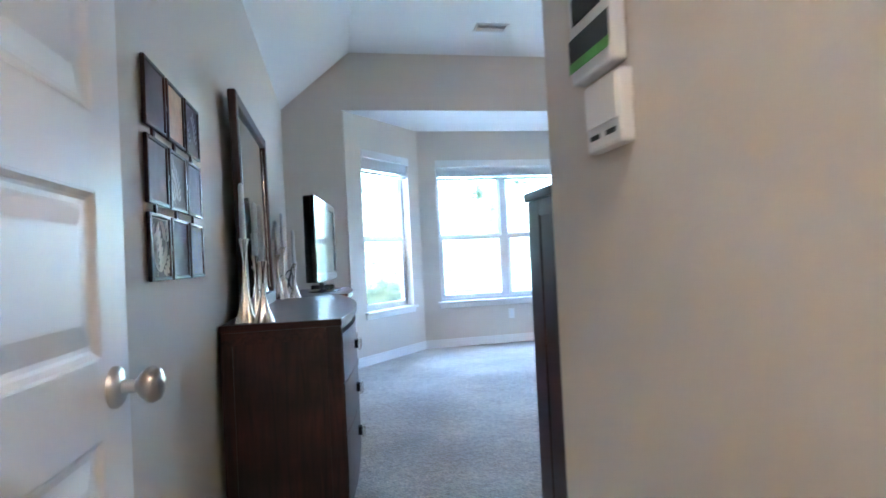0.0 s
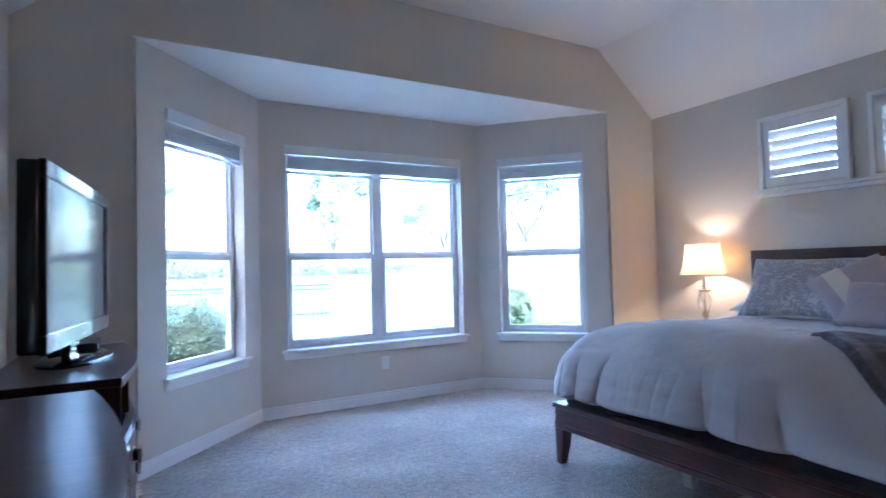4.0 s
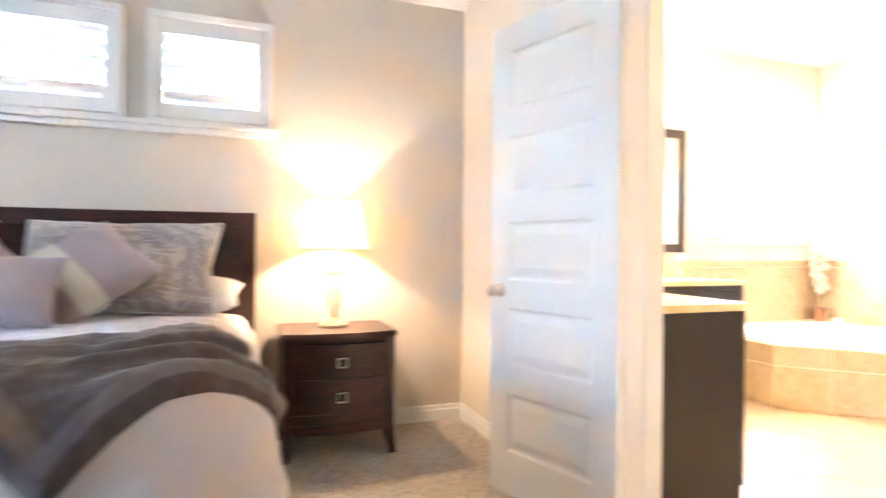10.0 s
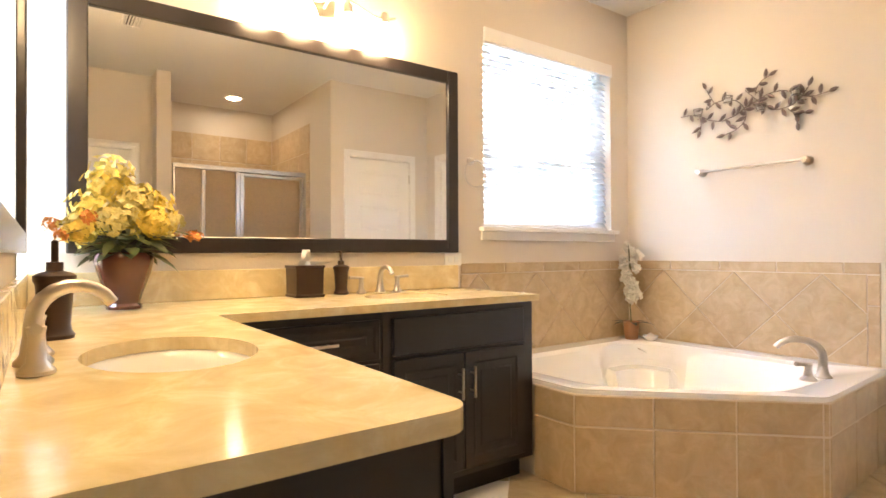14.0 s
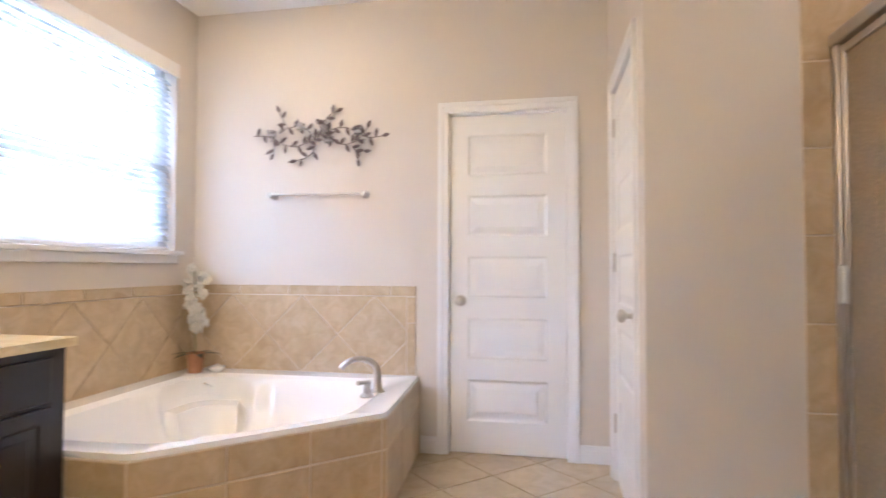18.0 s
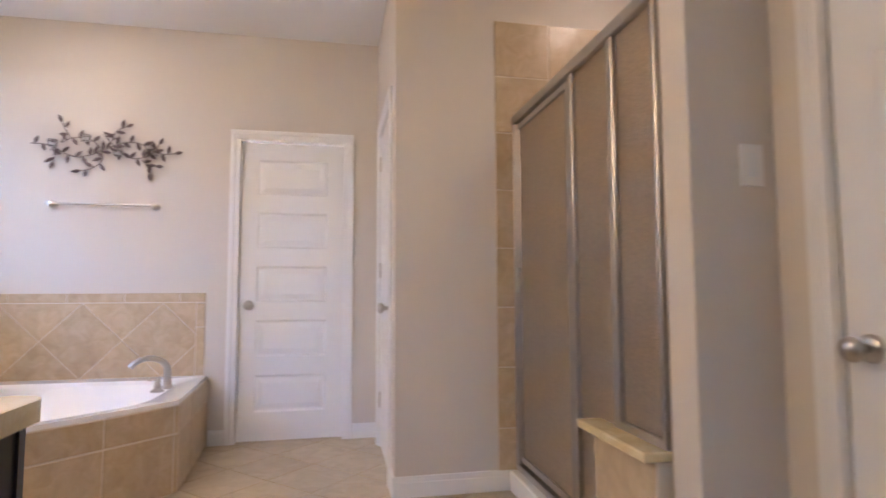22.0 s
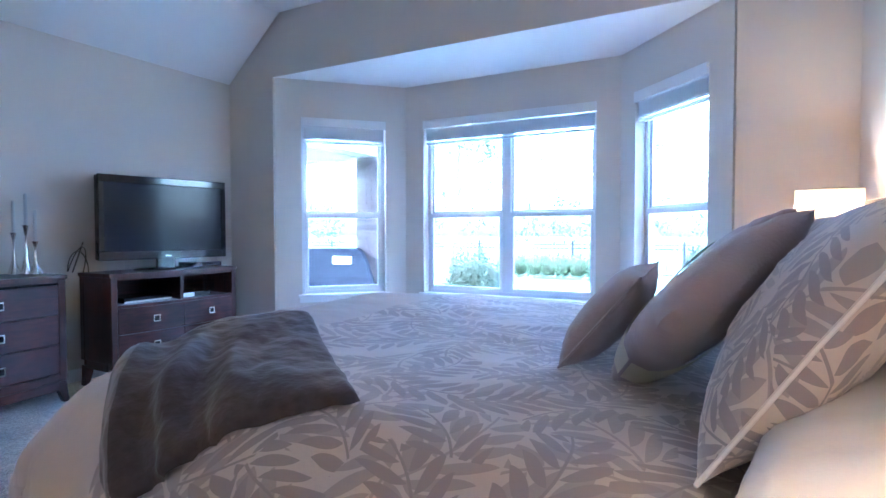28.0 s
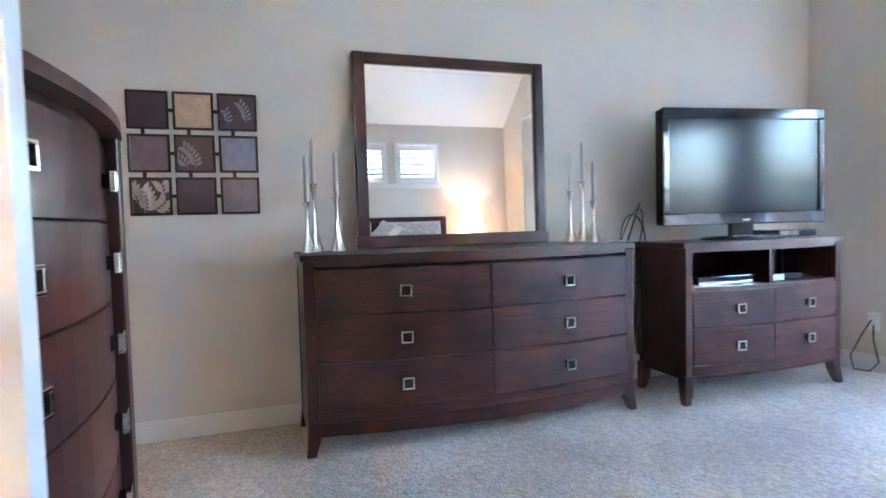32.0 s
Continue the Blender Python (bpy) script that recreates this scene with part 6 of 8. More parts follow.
# floor tiles laid on the diagonal
fl = bpy.data.objects["floor_bath"]
bm = boxes((-0.1635, 0.1635, -0.1635, 0.1635, -0.0065, 0.0))
bmesh.ops.bevel(bm, geom=[ed for ed in bm.edges if all(v.co.z > -0.001 for v in ed.verts)], offset=0.002, segments=1, affect="EDGES")
first = part("tile", bm, TILEF, fl)
got = False
s = 0.331 / math.sqrt(2)
for i in range(-14, 15):
    for j in range(-14, 15):
        x, y = 3.6 + (i + j) * s, 0.1 + (i - j) * s
        if not (1.0 < x < BXE + 0.15 and BYS - 0.2 < y < 2.05):
            continue
        if x > 4.55 and y > 0.3 or (x > 4.3 and y < -0.35) or (x < 1.75 and y < 1.2) or (x < 2.5 and y < -0.7):
            continue
        hd_ = 0.1635 * math.sqrt(2)
        if y + hd_ > 1.966:
            # cut along the carpet's edge in the doorway
            cut = 1.966 - y
            if cut < -hd_ + 0.03:
                continue
            lower = [(-hd_ + max(0.0, -cut), min(0.0, cut)), (0.0, -hd_), (hd_ - max(0.0, -cut), min(0.0, cut))]
            upper = [(hd_ - cut, cut), (-hd_ + cut, cut)] if cut > 0.002 else []
            part("tile", prism(bmesh.new(), lower + upper, -0.0065, 0.0), TILEF, fl).matrix_basis = pose(x, y, 0.0)
            continue
        pm = pose(x, y, 0.0, 0, 0, 45)
        if not got:
            first.matrix_basis = pm
            got = True
        else:
            twin(first, pm, fl)

# vanity
VZ = 0.85
VX, VY, VX0, VYE = 4.70, 1.39, 3.42, -0.03


def ellipse(cx, cy, rx, ry, k=36):
    return [(cx + rx * math.cos(2 * math.pi * i / k), cy + ry * math.sin(2 * math.pi * i / k)) for i in range(k)]


tip = [(VX0 + 0.045 - 0.045 * math.cos(a), VY + 0.045 - 0.045 * math.sin(a)) for a in [math.pi / 2 * i / 6 for i in range(7)]]
outer = tip + [(VX, VY), (VX, VYE), (BXE - 0.001, VYE), (BXE - 0.001, YBN - 0.001), (VX0, YBN - 0.001)]
SINKS = [(4.08, 1.625, 0.215, 0.155), (5.005, 0.50, 0.155, 0.20)]
bm = bmesh.new()
rings = [outer] + [ellipse(*q) for q in SINKS]
es = []
for ring in rings:
    vv = [bm.verts.new((x, y, VZ)) for x, y in ring]
    es += [bm.edges.new((vv[i], vv[(i + 1) % len(vv)])) for i in range(len(vv))]
bmesh.ops.triangle_fill(bm, use_beauty=True, use_dissolve=False, edges=es)
r = bmesh.ops.extrude_face_region(bm, geom=bm.faces[:])
bmesh.ops.translate(bm, vec=(0, 0, -0.03), verts=[g for g in r["geom"] if isinstance(g, bmesh.types.BMVert)])
e = thing("vanity_counter", pose(0, 0, 0), "polished cream marble counter in an L shape", "countertop")
part("slab", bm, MARBLE, e)
part("backsplash", boxes((BXE - 0.021, BXE - 0.001, VYE, YBN - 0.022, VZ + 0.001, VZ + 0.125), bevel=0.002, seg=1), MARBLE, e)
part("backsplash", boxes((VX0, BXE - 0.001, YBN - 0.021, YBN - 0.001, VZ + 0.001, VZ + 0.125), bevel=0.002, seg=1), MARBLE, e)
for cx, cy, rx, ry in SINKS:
    e = thing("sink", pose(cx, cy, VZ - 0.03), "oval white undermount sink", "sink", "vanity sinks")
    bm = lathe(bmesh.new(), [(1.06, 0.0), (0.99, -0.004), (0.95, -0.04), (0.82, -0.10), (0.55, -0.135), (0.12, -0.145)], 36, close=False)
    bmesh.ops.scale(bm, vec=(rx, ry, 1), verts=bm.verts[:])
    part("bowl", bm, PORCELAIN, e, smooth=True, angle=180)
    part("drain", lathe(bmesh.new(), [(0.0, -0.142), (0.032, -0.142), (0.03, -0.139), (0.0, -0.138)], 16, close=False), NICKEL, e, smooth=True)


def raised_panel(parent, x0, x1, z0, z1, y, name, fr=0.055):
    """A cabinet front in the local xz plane: flat rim, groove and raised field, proud towards -y."""
    o = part(name, boxes((x0, x1, y - 0.018, y, z0, z1), bevel=0.003, seg=1), CABINET, parent)
    bm = bmesh.new()
    a = [(x0 + fr, z0 + fr), (x1 - fr, z0 + fr), (x1 - fr, z1 - fr), (x0 + fr, z1 - fr)]
    rows = [(0.0, -0.0185), (0.006, -0.0145), (0.016, -0.0145), (0.034, -0.0205)]
    rg = []
    for ins, yy in rows:
        rg.append([bm.verts.new((x, y + yy, z)) for x, z in ((x0 + fr + ins, z0 + fr + ins), (x1 - fr - ins, z0 + fr + ins), (x1 - fr - ins, z1 - fr - ins), (x0 + fr + ins, z1 - fr - ins))])
    rim = [bm.verts.new((x, y - 0.0215, z)) for x, z in ((x0 + fr - 0.008, z0 + fr - 0.008), (x1 - fr + 0.008, z0 + fr - 0.008), (x1 - fr + 0.008, z1 - fr + 0.008), (x0 + fr - 0.008, z1 - fr + 0.008))]
    rg = [rim] + rg
    for p, q in zip(rg, rg[1:]):
        for i in range(4):
            bm.faces.new((p[i], p[(i + 1) % 4], q[(i + 1) % 4], q[i]))
    bm.faces.new(rg[-1])
    part("raised_field", bm, CABINET, o)
    return o


def bar_pull(parent, x, y, z, length, upright):
    p0, p1 = ((x, z - length / 2), (x, z + length / 2)) if upright else ((x - length / 2, z), (x + length / 2, z))
    bm = bmesh.new()
    tube(bm, [(p0[0], y - 0.03, p0[1]), (p1[0], y - 0.03, p1[1])], 0.006, 8)
    for f in (0.22, 0.78):
        cx, cz = p0[0] + (p1[0] - p0[0]) * f, p0[1] + (p1[1] - p0[1]) * f
        tube(bm, [(cx, y + 0.0, cz), (cx, y - 0.03, cz)], 0.004, 6)
    part("bar_pull", bm, NICKEL, parent, "brushed nickel bar pull", smooth=True)


def hollow(e, x0, x1, y0, y1, z0, z1):
    """A cabinet carcass, open at the top for the sink bowl."""
    zc = z1 - 0.21
    part("body", boxes((x0, x1, y0, y1, z0, zc)), CABINET, e)
    part("front_rail", boxes((x0, x1, y0, y0 + 0.02, zc, z1)), CABINET, e)
    part("back_rail", boxes((x0, x1, y1 - 0.02, y1, zc, z1)), CABINET, e)
    part("side_rail", boxes((x0, x0 + 0.02, y0 + 0.02, y1 - 0.02, zc, z1)), CABINET, e)
    part("side_rail", boxes((x1 - 0.02, x1, y0 + 0.02, y1 - 0.02, zc, z1)), CABINET, e)


# the east run: local x runs north to south, local -y looks west
VM = pose(VX + 0.035, VY, 0, 0, 0, -90)
LE = VY - VYE - 0.01
e = thing("sink_cabinet", VM, "black vanity cabinet under a sink with two raised-panel doors", "cabinet")
c0 = LE - 0.80
hollow(e, c0, LE - 0.004, 0.0, 0.585, 0.10, VZ - 0.031)
part("toe_kick", boxes((c0, LE - 0.03, 0.06, 0.56, 0.0, 0.10)), DARKGAP, e)
part("false_front", boxes((c0 + 0.04, LE - 0.07, -0.018, 0, 0.64, 0.79), bevel=0.006, seg=2), CABINET, e)
d1 = raised_panel(e, c0 + 0.04, c0 + 0.04 + 0.343, 0.13, 0.625, 0, "cabinet_door")
bar_pull(d1, c0 + 0.04 + 0.343 - 0.03, -0.018, 0.50, 0.13, True)
d2 = raised_panel(e, c0 + 0.04 + 0.347, LE - 0.07, 0.13, 0.625, 0, "cabinet_door")
bar_pull(d2, c0 + 0.04 + 0.347 + 0.03, -0.018, 0.50, 0.13, True)
e = thing("drawer_cabinet", VM, "black vanity drawer cabinet with bar pulls", "cabinet")
part("body", boxes((0.002, c0 - 0.003, 0.0, 0.585, 0.10, VZ - 0.031)), CABINET, e)
part("toe_kick", boxes((0.002, c0 - 0.003, 0.06, 0.56, 0.0, 0.10)), DARKGAP, e)
for za, zb in ((0.64, 0.79), (0.40, 0.625), (0.13, 0.385)):
    dw = raised_panel(e, 0.09, c0 - 0.02, za, zb, 0, "drawer", 0.03)
    bar_pull(dw, (0.09 + c0 - 0.02) / 2, -0.018, (za + zb) / 2, 0.13, False)
# the north run
e = thing("sink_cabinet", pose(0, 0, 0), "black vanity cabinet with a plain end panel beside the doorway", "cabinet")
hollow(e, VX0 + 0.035, VX + 0.03, VY + 0.035, YBN - 0.002, 0.10, VZ - 0.031)
part("toe_kick", boxes((VX0 + 0.04, VX + 0.03, VY + 0.09, YBN - 0.01, 0.0, 0.10)), DARKGAP, e)
part("end_panel", boxes((VX0 + 0.028, VX0 + 0.035, VY + 0.035, YBN - 0.002, 0.0, VZ - 0.031)), CABINET, e)
part("corner_stile", boxes((VX0 + 0.024, VX0 + 0.07, VY + 0.02, VY + 0.036, 0.10, VZ - 0.031)), CABINET, e)
part("front_door", boxes((VX0 + 0.10, VX0 + 0.48, VY + 0.018, VY + 0.035, 0.13, 0.79), (VX0 + 0.49, VX - 0.1, VY + 0.018, VY + 0.035, 0.13, 0.79), bevel=0.004, seg=1), CABINET, e)

# vanity mirrors
for nm, m, wid in (("vanity_mirror", pose(BXE, 0.8675, 1.045, 0, 0, -90), 1.795), ("vanity_mirror", pose(4.36, YBN, 1.045, 0, 0, 0), 1.50)):
    e = thing(nm, m, "wide vanity mirror in a flat black frame", "mirror", "vanity mirrors")
    w, h, f = wid / 2, 0.995, 0.068
    for s_ in (-1, 1):
        part("frame_side", boxes((-w if s_ < 0 else w - f, -w + f if s_ < 0 else w, -0.026, -0.001, 0, h), bevel=0.005, seg=2), MIRFRAME, e)
    part("frame_top", boxes((-w + f, w - f, -0.025, -0.001, h - f, h - 0.0005), bevel=0.004, seg=1), MIRFRAME, e)
    part("frame_bottom", boxes((-w + f, w - f, -0.025, -0.001, 0.0005, f), bevel=0.004, seg=1), MIRFRAME, e)
    part("mirror_plate", boxes((-w + f - 0.005, w - f + 0.005, -0.012, -0.002, f - 0.005, h - f + 0.005)), MIRROR, e)


def vanity_light(m):
    e = thing("vanity_light", m, "brushed nickel vanity light with four lit bell glasses", "light fixture", "vanity lights")
    part("back_plate", boxes((-0.06, 0.06, -0.02, -0.001, -0.05, 0.05), bevel=0.01, seg=2), NICKEL, e)
    pts = [(-0.36 + 0.72 * i / 24, -0.07, 0.02 + 0.022 * math.sin(i / 24 * 4 * math.pi)) for i in range(25)]
    part("arm", tube(bmesh.new(), pts, 0.007, 8), NICKEL, e, smooth=True)
    part("stem", tube(bmesh.new(), [(0, -0.01, 0), (0, -0.07, 0.02)], 0.008, 8), NICKEL, e, smooth=True)
    for k in range(4):
        x = -0.30 + 0.20 * k
        part("socket", lathe(bmesh.new(), [(0.012, 0.035), (0.02, 0.02), (0.022, -0.02)], 14, (x, -0.07)), NICKEL, e, smooth=True)
        part("glass_shade", lathe(bmesh.new(), [(0.02, -0.02), (0.036, -0.045), (0.048, -0.085), (0.062, -0.115), (0.075, -0.135), (0.070, -0.135), (0.0, -0.11)], 20, (x, -0.07), close=False), GLOBE, e, "lit frosted bell glass", smooth=True)
    return e


vanity_light(pose(BXE, 0.76, 2.20, 0, 0, -90))
vanity_light(pose(4.23, YBN, 2.235, 0, 0, 0))

# taps on the vanity
e = thing("sink_faucet", pose(0, 0, VZ + 0.001), "brushed nickel arc faucet with two lever handles", "faucet", "vanity faucets")
arc_faucet(e, (4.08, YBN - 0.055, 0), 0.125, 0.135, 0.0125, NICKEL, -90)
lever(e, (4.18, YBN - 0.06, 0), 0.012, 0.075, NICKEL, 0)
lever(e, (3.98, YBN - 0.06, 0), 0.012, 0.075, NICKEL, 180)
e = thing("sink_faucet", pose(0, 0, VZ + 0.001), "brushed nickel arc faucet with two lever handles", "faucet", "vanity faucets")
arc_faucet(e, (BXE - 0.085, 0.50, 0), 0.12, 0.125, 0.0115, NICKEL, 180)
lever(e, (BXE - 0.08, 0.60, 0), 0.011, 0.075, NICKEL, 90)
lever(e, (BXE - 0.08, 0.40, 0), 0.011, 0.075, NICKEL, -90)


def dispenser(x, y, k=1.0, label="dark bronze soap dispenser with a pump"):
    e = thing("soap_dispenser", pose(x, y, VZ + 0.001) @ Matrix.Scale(k, 4), label, "soap dispenser", "soap dispensers")
    part("bottle", lathe(bmesh.new(), [(0.0, 0), (0.036, 0), (0.038, 0.008), (0.032, 0.016), (0.029, 0.03), (0.034, 0.10), (0.036, 0.118), (0.040, 0.125), (0.040, 0.136), (0.030, 0.142), (0.016, 0.146), (0.016, 0.165), (0.0, 0.166)], 24, close=False), BRONZE, e, smooth=True, angle=30)
    part("pump", tube(boxes((-0.004, 0.05, -0.006, 0.006, 0.205, 0.213), bevel=0.002, seg=1), [(0, 0, 0.165), (0, 0, 0.21)], 0.007, 8), BRONZE, e, smooth=True)
    return e


dispenser(4.42, YBN - 0.09, 1.05)
dispenser(BXE - 0.07, 0.70, 0.95)
e = thing("tissue_box", pose(BXE - 0.10, 0.89, VZ + 0.001), "square dark bronze tissue box with a white tissue", "tissue box")
bm = bmesh.new()
rg = [[bm.verts.new((i * r_, j * r_, z)) for i, j in ((-1, -1), (1, -1), (1, 1), (-1, 1))] for r_, z in ((0.064, 0), (0.066, 0.008), (0.061, 0.014), (0.063, 0.125), (0.067, 0.128), (0.067, 0.138), (0.03, 0.139))]
for p, q in zip(rg, rg[1:]):
    for i in range(4):
        bm.faces.new((p[i], p[(i + 1) % 4], q[(i + 1) % 4], q[i]))
bm.faces.new(rg[0][::-1])
bm.faces.new(rg[-1])
part("cover", bm, BRONZE, e)
part("tissue", solid(sheet(8, 10, lambda u, v: (0.03 * (u - 0.5) * (1 - 0.6 * v) + 0.010 * math.sin(v * 5 + u * 3), 0.05 * (u - 0.5) * (1 - v * 0.75) + 0.012 * math.sin(u * 9) - 0.012 * v, 0.136 + 0.072 * v)), 0.0012), SHEETW, e, "white paper tissue", smooth=True)

# vase of silk flowers
VASEB = make("red_brown_glaze", (0.10, 0.030, 0.016), 0.22, vary=0.35, scale=10, coat=0.4)
PETALY = make("yellow_petal", (0.68, 0.52, 0.09), 0.7, vary=0.25, scale=30)
PETALG = make("pale_yellow_petal", (0.58, 0.50, 0.17), 0.7, vary=0.25, scale=30)
PETALO = make("orange_petal", (0.55, 0.20, 0.03), 0.7, vary=0.2, scale=30)
PETALW = make("white_petal", (0.72, 0.69, 0.62), 0.6, vary=0.06, scale=20)
LEAFG = make("silk_leaf", (0.10, 0.125, 0.045), 0.55, vary=0.3, scale=25)
e = thing("flower_vase", pose(5.12, 1.60, VZ + 0.001), "brown vase filled with yellow silk hydrangeas and orange sprigs", "flower vase")
part("vase", lathe(bmesh.new(), [(0.0, 0), (0.056, 0), (0.058, 0.01), (0.049, 0.02), (0.057, 0.05), (0.082, 0.12), (0.093, 0.165), (0.092, 0.185), (0.082, 0.197), (0.070, 0.19), (0.058, 0.12), (0.0, 0.1)], 28, close=False), VASEB, e, smooth=True, angle=40)


def leaf_quad(bm, base, direction, length, width, bend=0.25):
    d = Vector(direction).normalized()
    s_ = d.cross(Vector((0, 0, 1)))
    s_ = (s_ if s_.length > 0.05 else Vector((1, 0, 0))).normalized()
    n = s_.cross(d)
    b = Vector(base)
    rows = [(0.0, 0.06), (0.3, 0.8), (0.55, 1.0), (0.8, 0.62), (1.0, 0.02)]
    prev = None
    for f, wv in rows:
        c = b + d * length * f + n * (-bend * length * f * f)
        cur = [bm.verts.new(c - s_ * width / 2 * wv + n * 0.12 * width * wv), bm.verts.new(c), bm.verts.new(c + s_ * width / 2 * wv + n * 0.12 * width * wv)]
        if prev:
            bm.faces.new((prev[0], prev[1], cur[1], cur[0]))
            bm.faces.new((prev[1], prev[2], cur[2], cur[1]))
        prev = cur


rng = random.Random(5)


def bloom(parent, c, r, mat, k, size, name="blossom"):
    bm = bmesh.new()
    for i in range(k):
        z = 1 - 2 * (i + 0.5) / k
        a = i * 2.39996
        q = math.sqrt(max(0, 1 - z * z))
        n = Vector((q * math.cos(a), q * math.sin(a), z * 0.85))
        p = Vector(c) + n * r * rng.uniform(0.55, 1.25)
        n = (n + Vector((rng.uniform(-0.6, 0.6), rng.uniform(-0.6, 0.6), rng.uniform(-0.4, 0.6)))).normalized()
        t1 = n.orthogonal().normalized()
        t2 = n.cross(t1)
        sp_ = rng.uniform(0, 1.57)
        for w_ in range(4):
            aa = sp_ + w_ * math.pi / 2
            d = (math.cos(aa) * t1 + math.sin(aa) * t2)
            s2 = d.cross(n)
            vs_ = [bm.verts.new(p), bm.verts.new(p + d * size * 0.6 + s2 * size * 0.5 + n * 0.003), bm.verts.new(p + d * size * 1.1 + n * 0.001), bm.verts.new(p + d * size * 0.6 - s2 * size * 0.5 + n * 0.003)]
            bm.faces.new(vs_)
    return part(name, bm, mat, parent)


for nb, (c, r_) in enumerate((((0.0, 0.04, 0.475), 0.058), ((-0.03, 0.06, 0.42), 0.064), ((0.04, 0.0, 0.42), 0.062), ((-0.05, -0.03, 0.38), 0.064), ((0.0, -0.09, 0.37), 0.066), ((-0.03, 0.10, 0.34), 0.066), ((0.03, -0.135, 0.31), 0.06), ((-0.085, -0.075, 0.30), 0.062), ((0.07, 0.06, 0.33), 0.06), ((-0.10, 0.03, 0.31), 0.06), ((-0.06, 0.14, 0.275), 0.052))):
    bloom(e, c, r_, PETALY if nb % 3 else PETALG, 70, 0.016)
bm = bmesh.new()
for i in range(60):
    a = rng.uniform(0, 6.283)
    leaf_quad(bm, (0.05 * math.cos(a), 0.05 * math.sin(a), rng.uniform(0.19, 0.26)), (math.cos(a), math.sin(a), rng.uniform(-0.3, 0.6)), rng.uniform(0.08, 0.15), rng.uniform(0.035, 0.06))
tagged(part("foliage", bm, LEAFG, e, smooth=True), kind="stuff")
for a in (2.2, 2.6, 1.9, 4.6, 4.9, 5.3):
    tipp = (0.23 * math.cos(a), 0.23 * math.sin(a), 0.29 + 0.04 * math.sin(a * 5))
    part("sprig", tube(bmesh.new(), [(0.02 * math.cos(a), 0.02 * math.sin(a), 0.19), (0.10 * math.cos(a), 0.10 * math.sin(a), 0.29), tipp], 0.0018, 5), LEAFG, e, smooth=True)
    bloom(e, tipp, 0.018, PETALO, 9, 0.014, "orange_blossom")

# orchid and shell dish on the tub
TERRA = make("terracotta", (0.36, 0.18, 0.09), 0.7, vary=0.12, scale=20)
e = thing("orchid", pose(5.20, -1.43, 0.449), "white silk orchid in a small clay pot on the tub corner", "orchid")
part("pot", lathe(bmesh.new(), [(0.0, 0), (0.042, 0), (0.052, 0.115), (0.054, 0.12), (0.047, 0.12), (0.0, 0.10)], 22, close=False), TERRA, e, smooth=True, angle=40)
part("stake", tube(bmesh.new(), [(0, 0, 0.09), (0.005, 0.01, 0.27), (-0.005, 0.015, 0.46), (0.0, 0.03, 0.66)], 0.0035, 6), LEAFG, e, smooth=True)
bm = bmesh.new()
for k in range(6):
    a = k * 1.05 + 0.3
    leaf_quad(bm, (0.01 * math.cos(a), 0.01 * math.sin(a), 0.10), (math.cos(a), math.sin(a), 0.55), 0.13, 0.04, 0.5)
part("leaf", bm, make("orchid_leaf", (0.035, 0.05, 0.025), 0.45, vary=0.2, scale=20), e, smooth=True)
for k in range(17):
    f = k / 16
    c = (rng.uniform(-0.055, 0.055), rng.uniform(-0.04, 0.06), 0.28 + 0.36 * f)
    bloom(e, c, 0.020, PETALW, 8, 0.036 - 0.012 * f)
e = thing("shell_dish", pose(5.08, -1.47, 0.449), "small white shell dish", "dish")
part("dish", lathe(bmesh.new(), [(0.0, 0), (0.022, 0), (0.045, 0.02), (0.052, 0.034), (0.046, 0.032), (0.02, 0.01), (0.0, 0.008)], 14, close=False), PORCELAIN, e, smooth=True)
part("shell", lathe(bmesh.new(), [(0.0, 0.012), (0.026, 0.022), (0.022, 0.040), (0.006, 0.05), (0.0, 0.051)], 12, close=False), PETALW, e, smooth=True)

# towel bar, towel ring and the leaf sculpture
e = thing("towel_bar", pose(4.473, BYS, 1.543), "brushed nickel towel bar on the wall", "towel bar")
part("bar", tube(bmesh.new(), [(-0.31, -0.0 + 0.06, 0), (0.31, 0.06, 0)], 0.008, 10), NICKEL, e, smooth=True)
for s_ in (-1, 1):
    o = part("post", lathe(bmesh.new(), [(0.0, 0), (0.026, 0), (0.026, 0.006), (0.014, 0.014), (0.012, 0.05), (0.017, 0.056), (0.017, 0.07), (0.0, 0.073)], 18, close=False), NICKEL, e, smooth=True)
    o.matrix_basis = pose(0.30 * s_, 0.001, 0, -90, 0, 0)
e = thing("towel_ring", pose(BXE, -0.13, 1.56), "brushed nickel towel ring beside the mirror", "towel ring")
part("ring", tube(bmesh.new(), [(-0.05, 0.075 * math.sin(a), -0.075 + 0.075 * math.cos(a)) for a in [2 * math.pi * i / 28 for i in range(29)]], 0.005, 8, close=False), NICKEL, e, smooth=True)
o = part("post", lathe(bmesh.new(), [(0.0, 0), (0.024, 0), (0.022, 0.008), (0.010, 0.014), (0.010, 0.05), (0.0, 0.052)], 16, close=False), NICKEL, e, smooth=True)
o.matrix_basis = pose(-0.001, 0, 0, 0, -90, 0)
LEAFM = make("dark_pewter", (0.155, 0.115, 0.105), 0.38, 0.85, vary=0.3, scale=30)
e = thing("wall_sculpture", pose(4.495, BYS + 0.02, 1.887), "dark metal leaf-branch wall sculpture with small tealight cups", "wall sculpture")
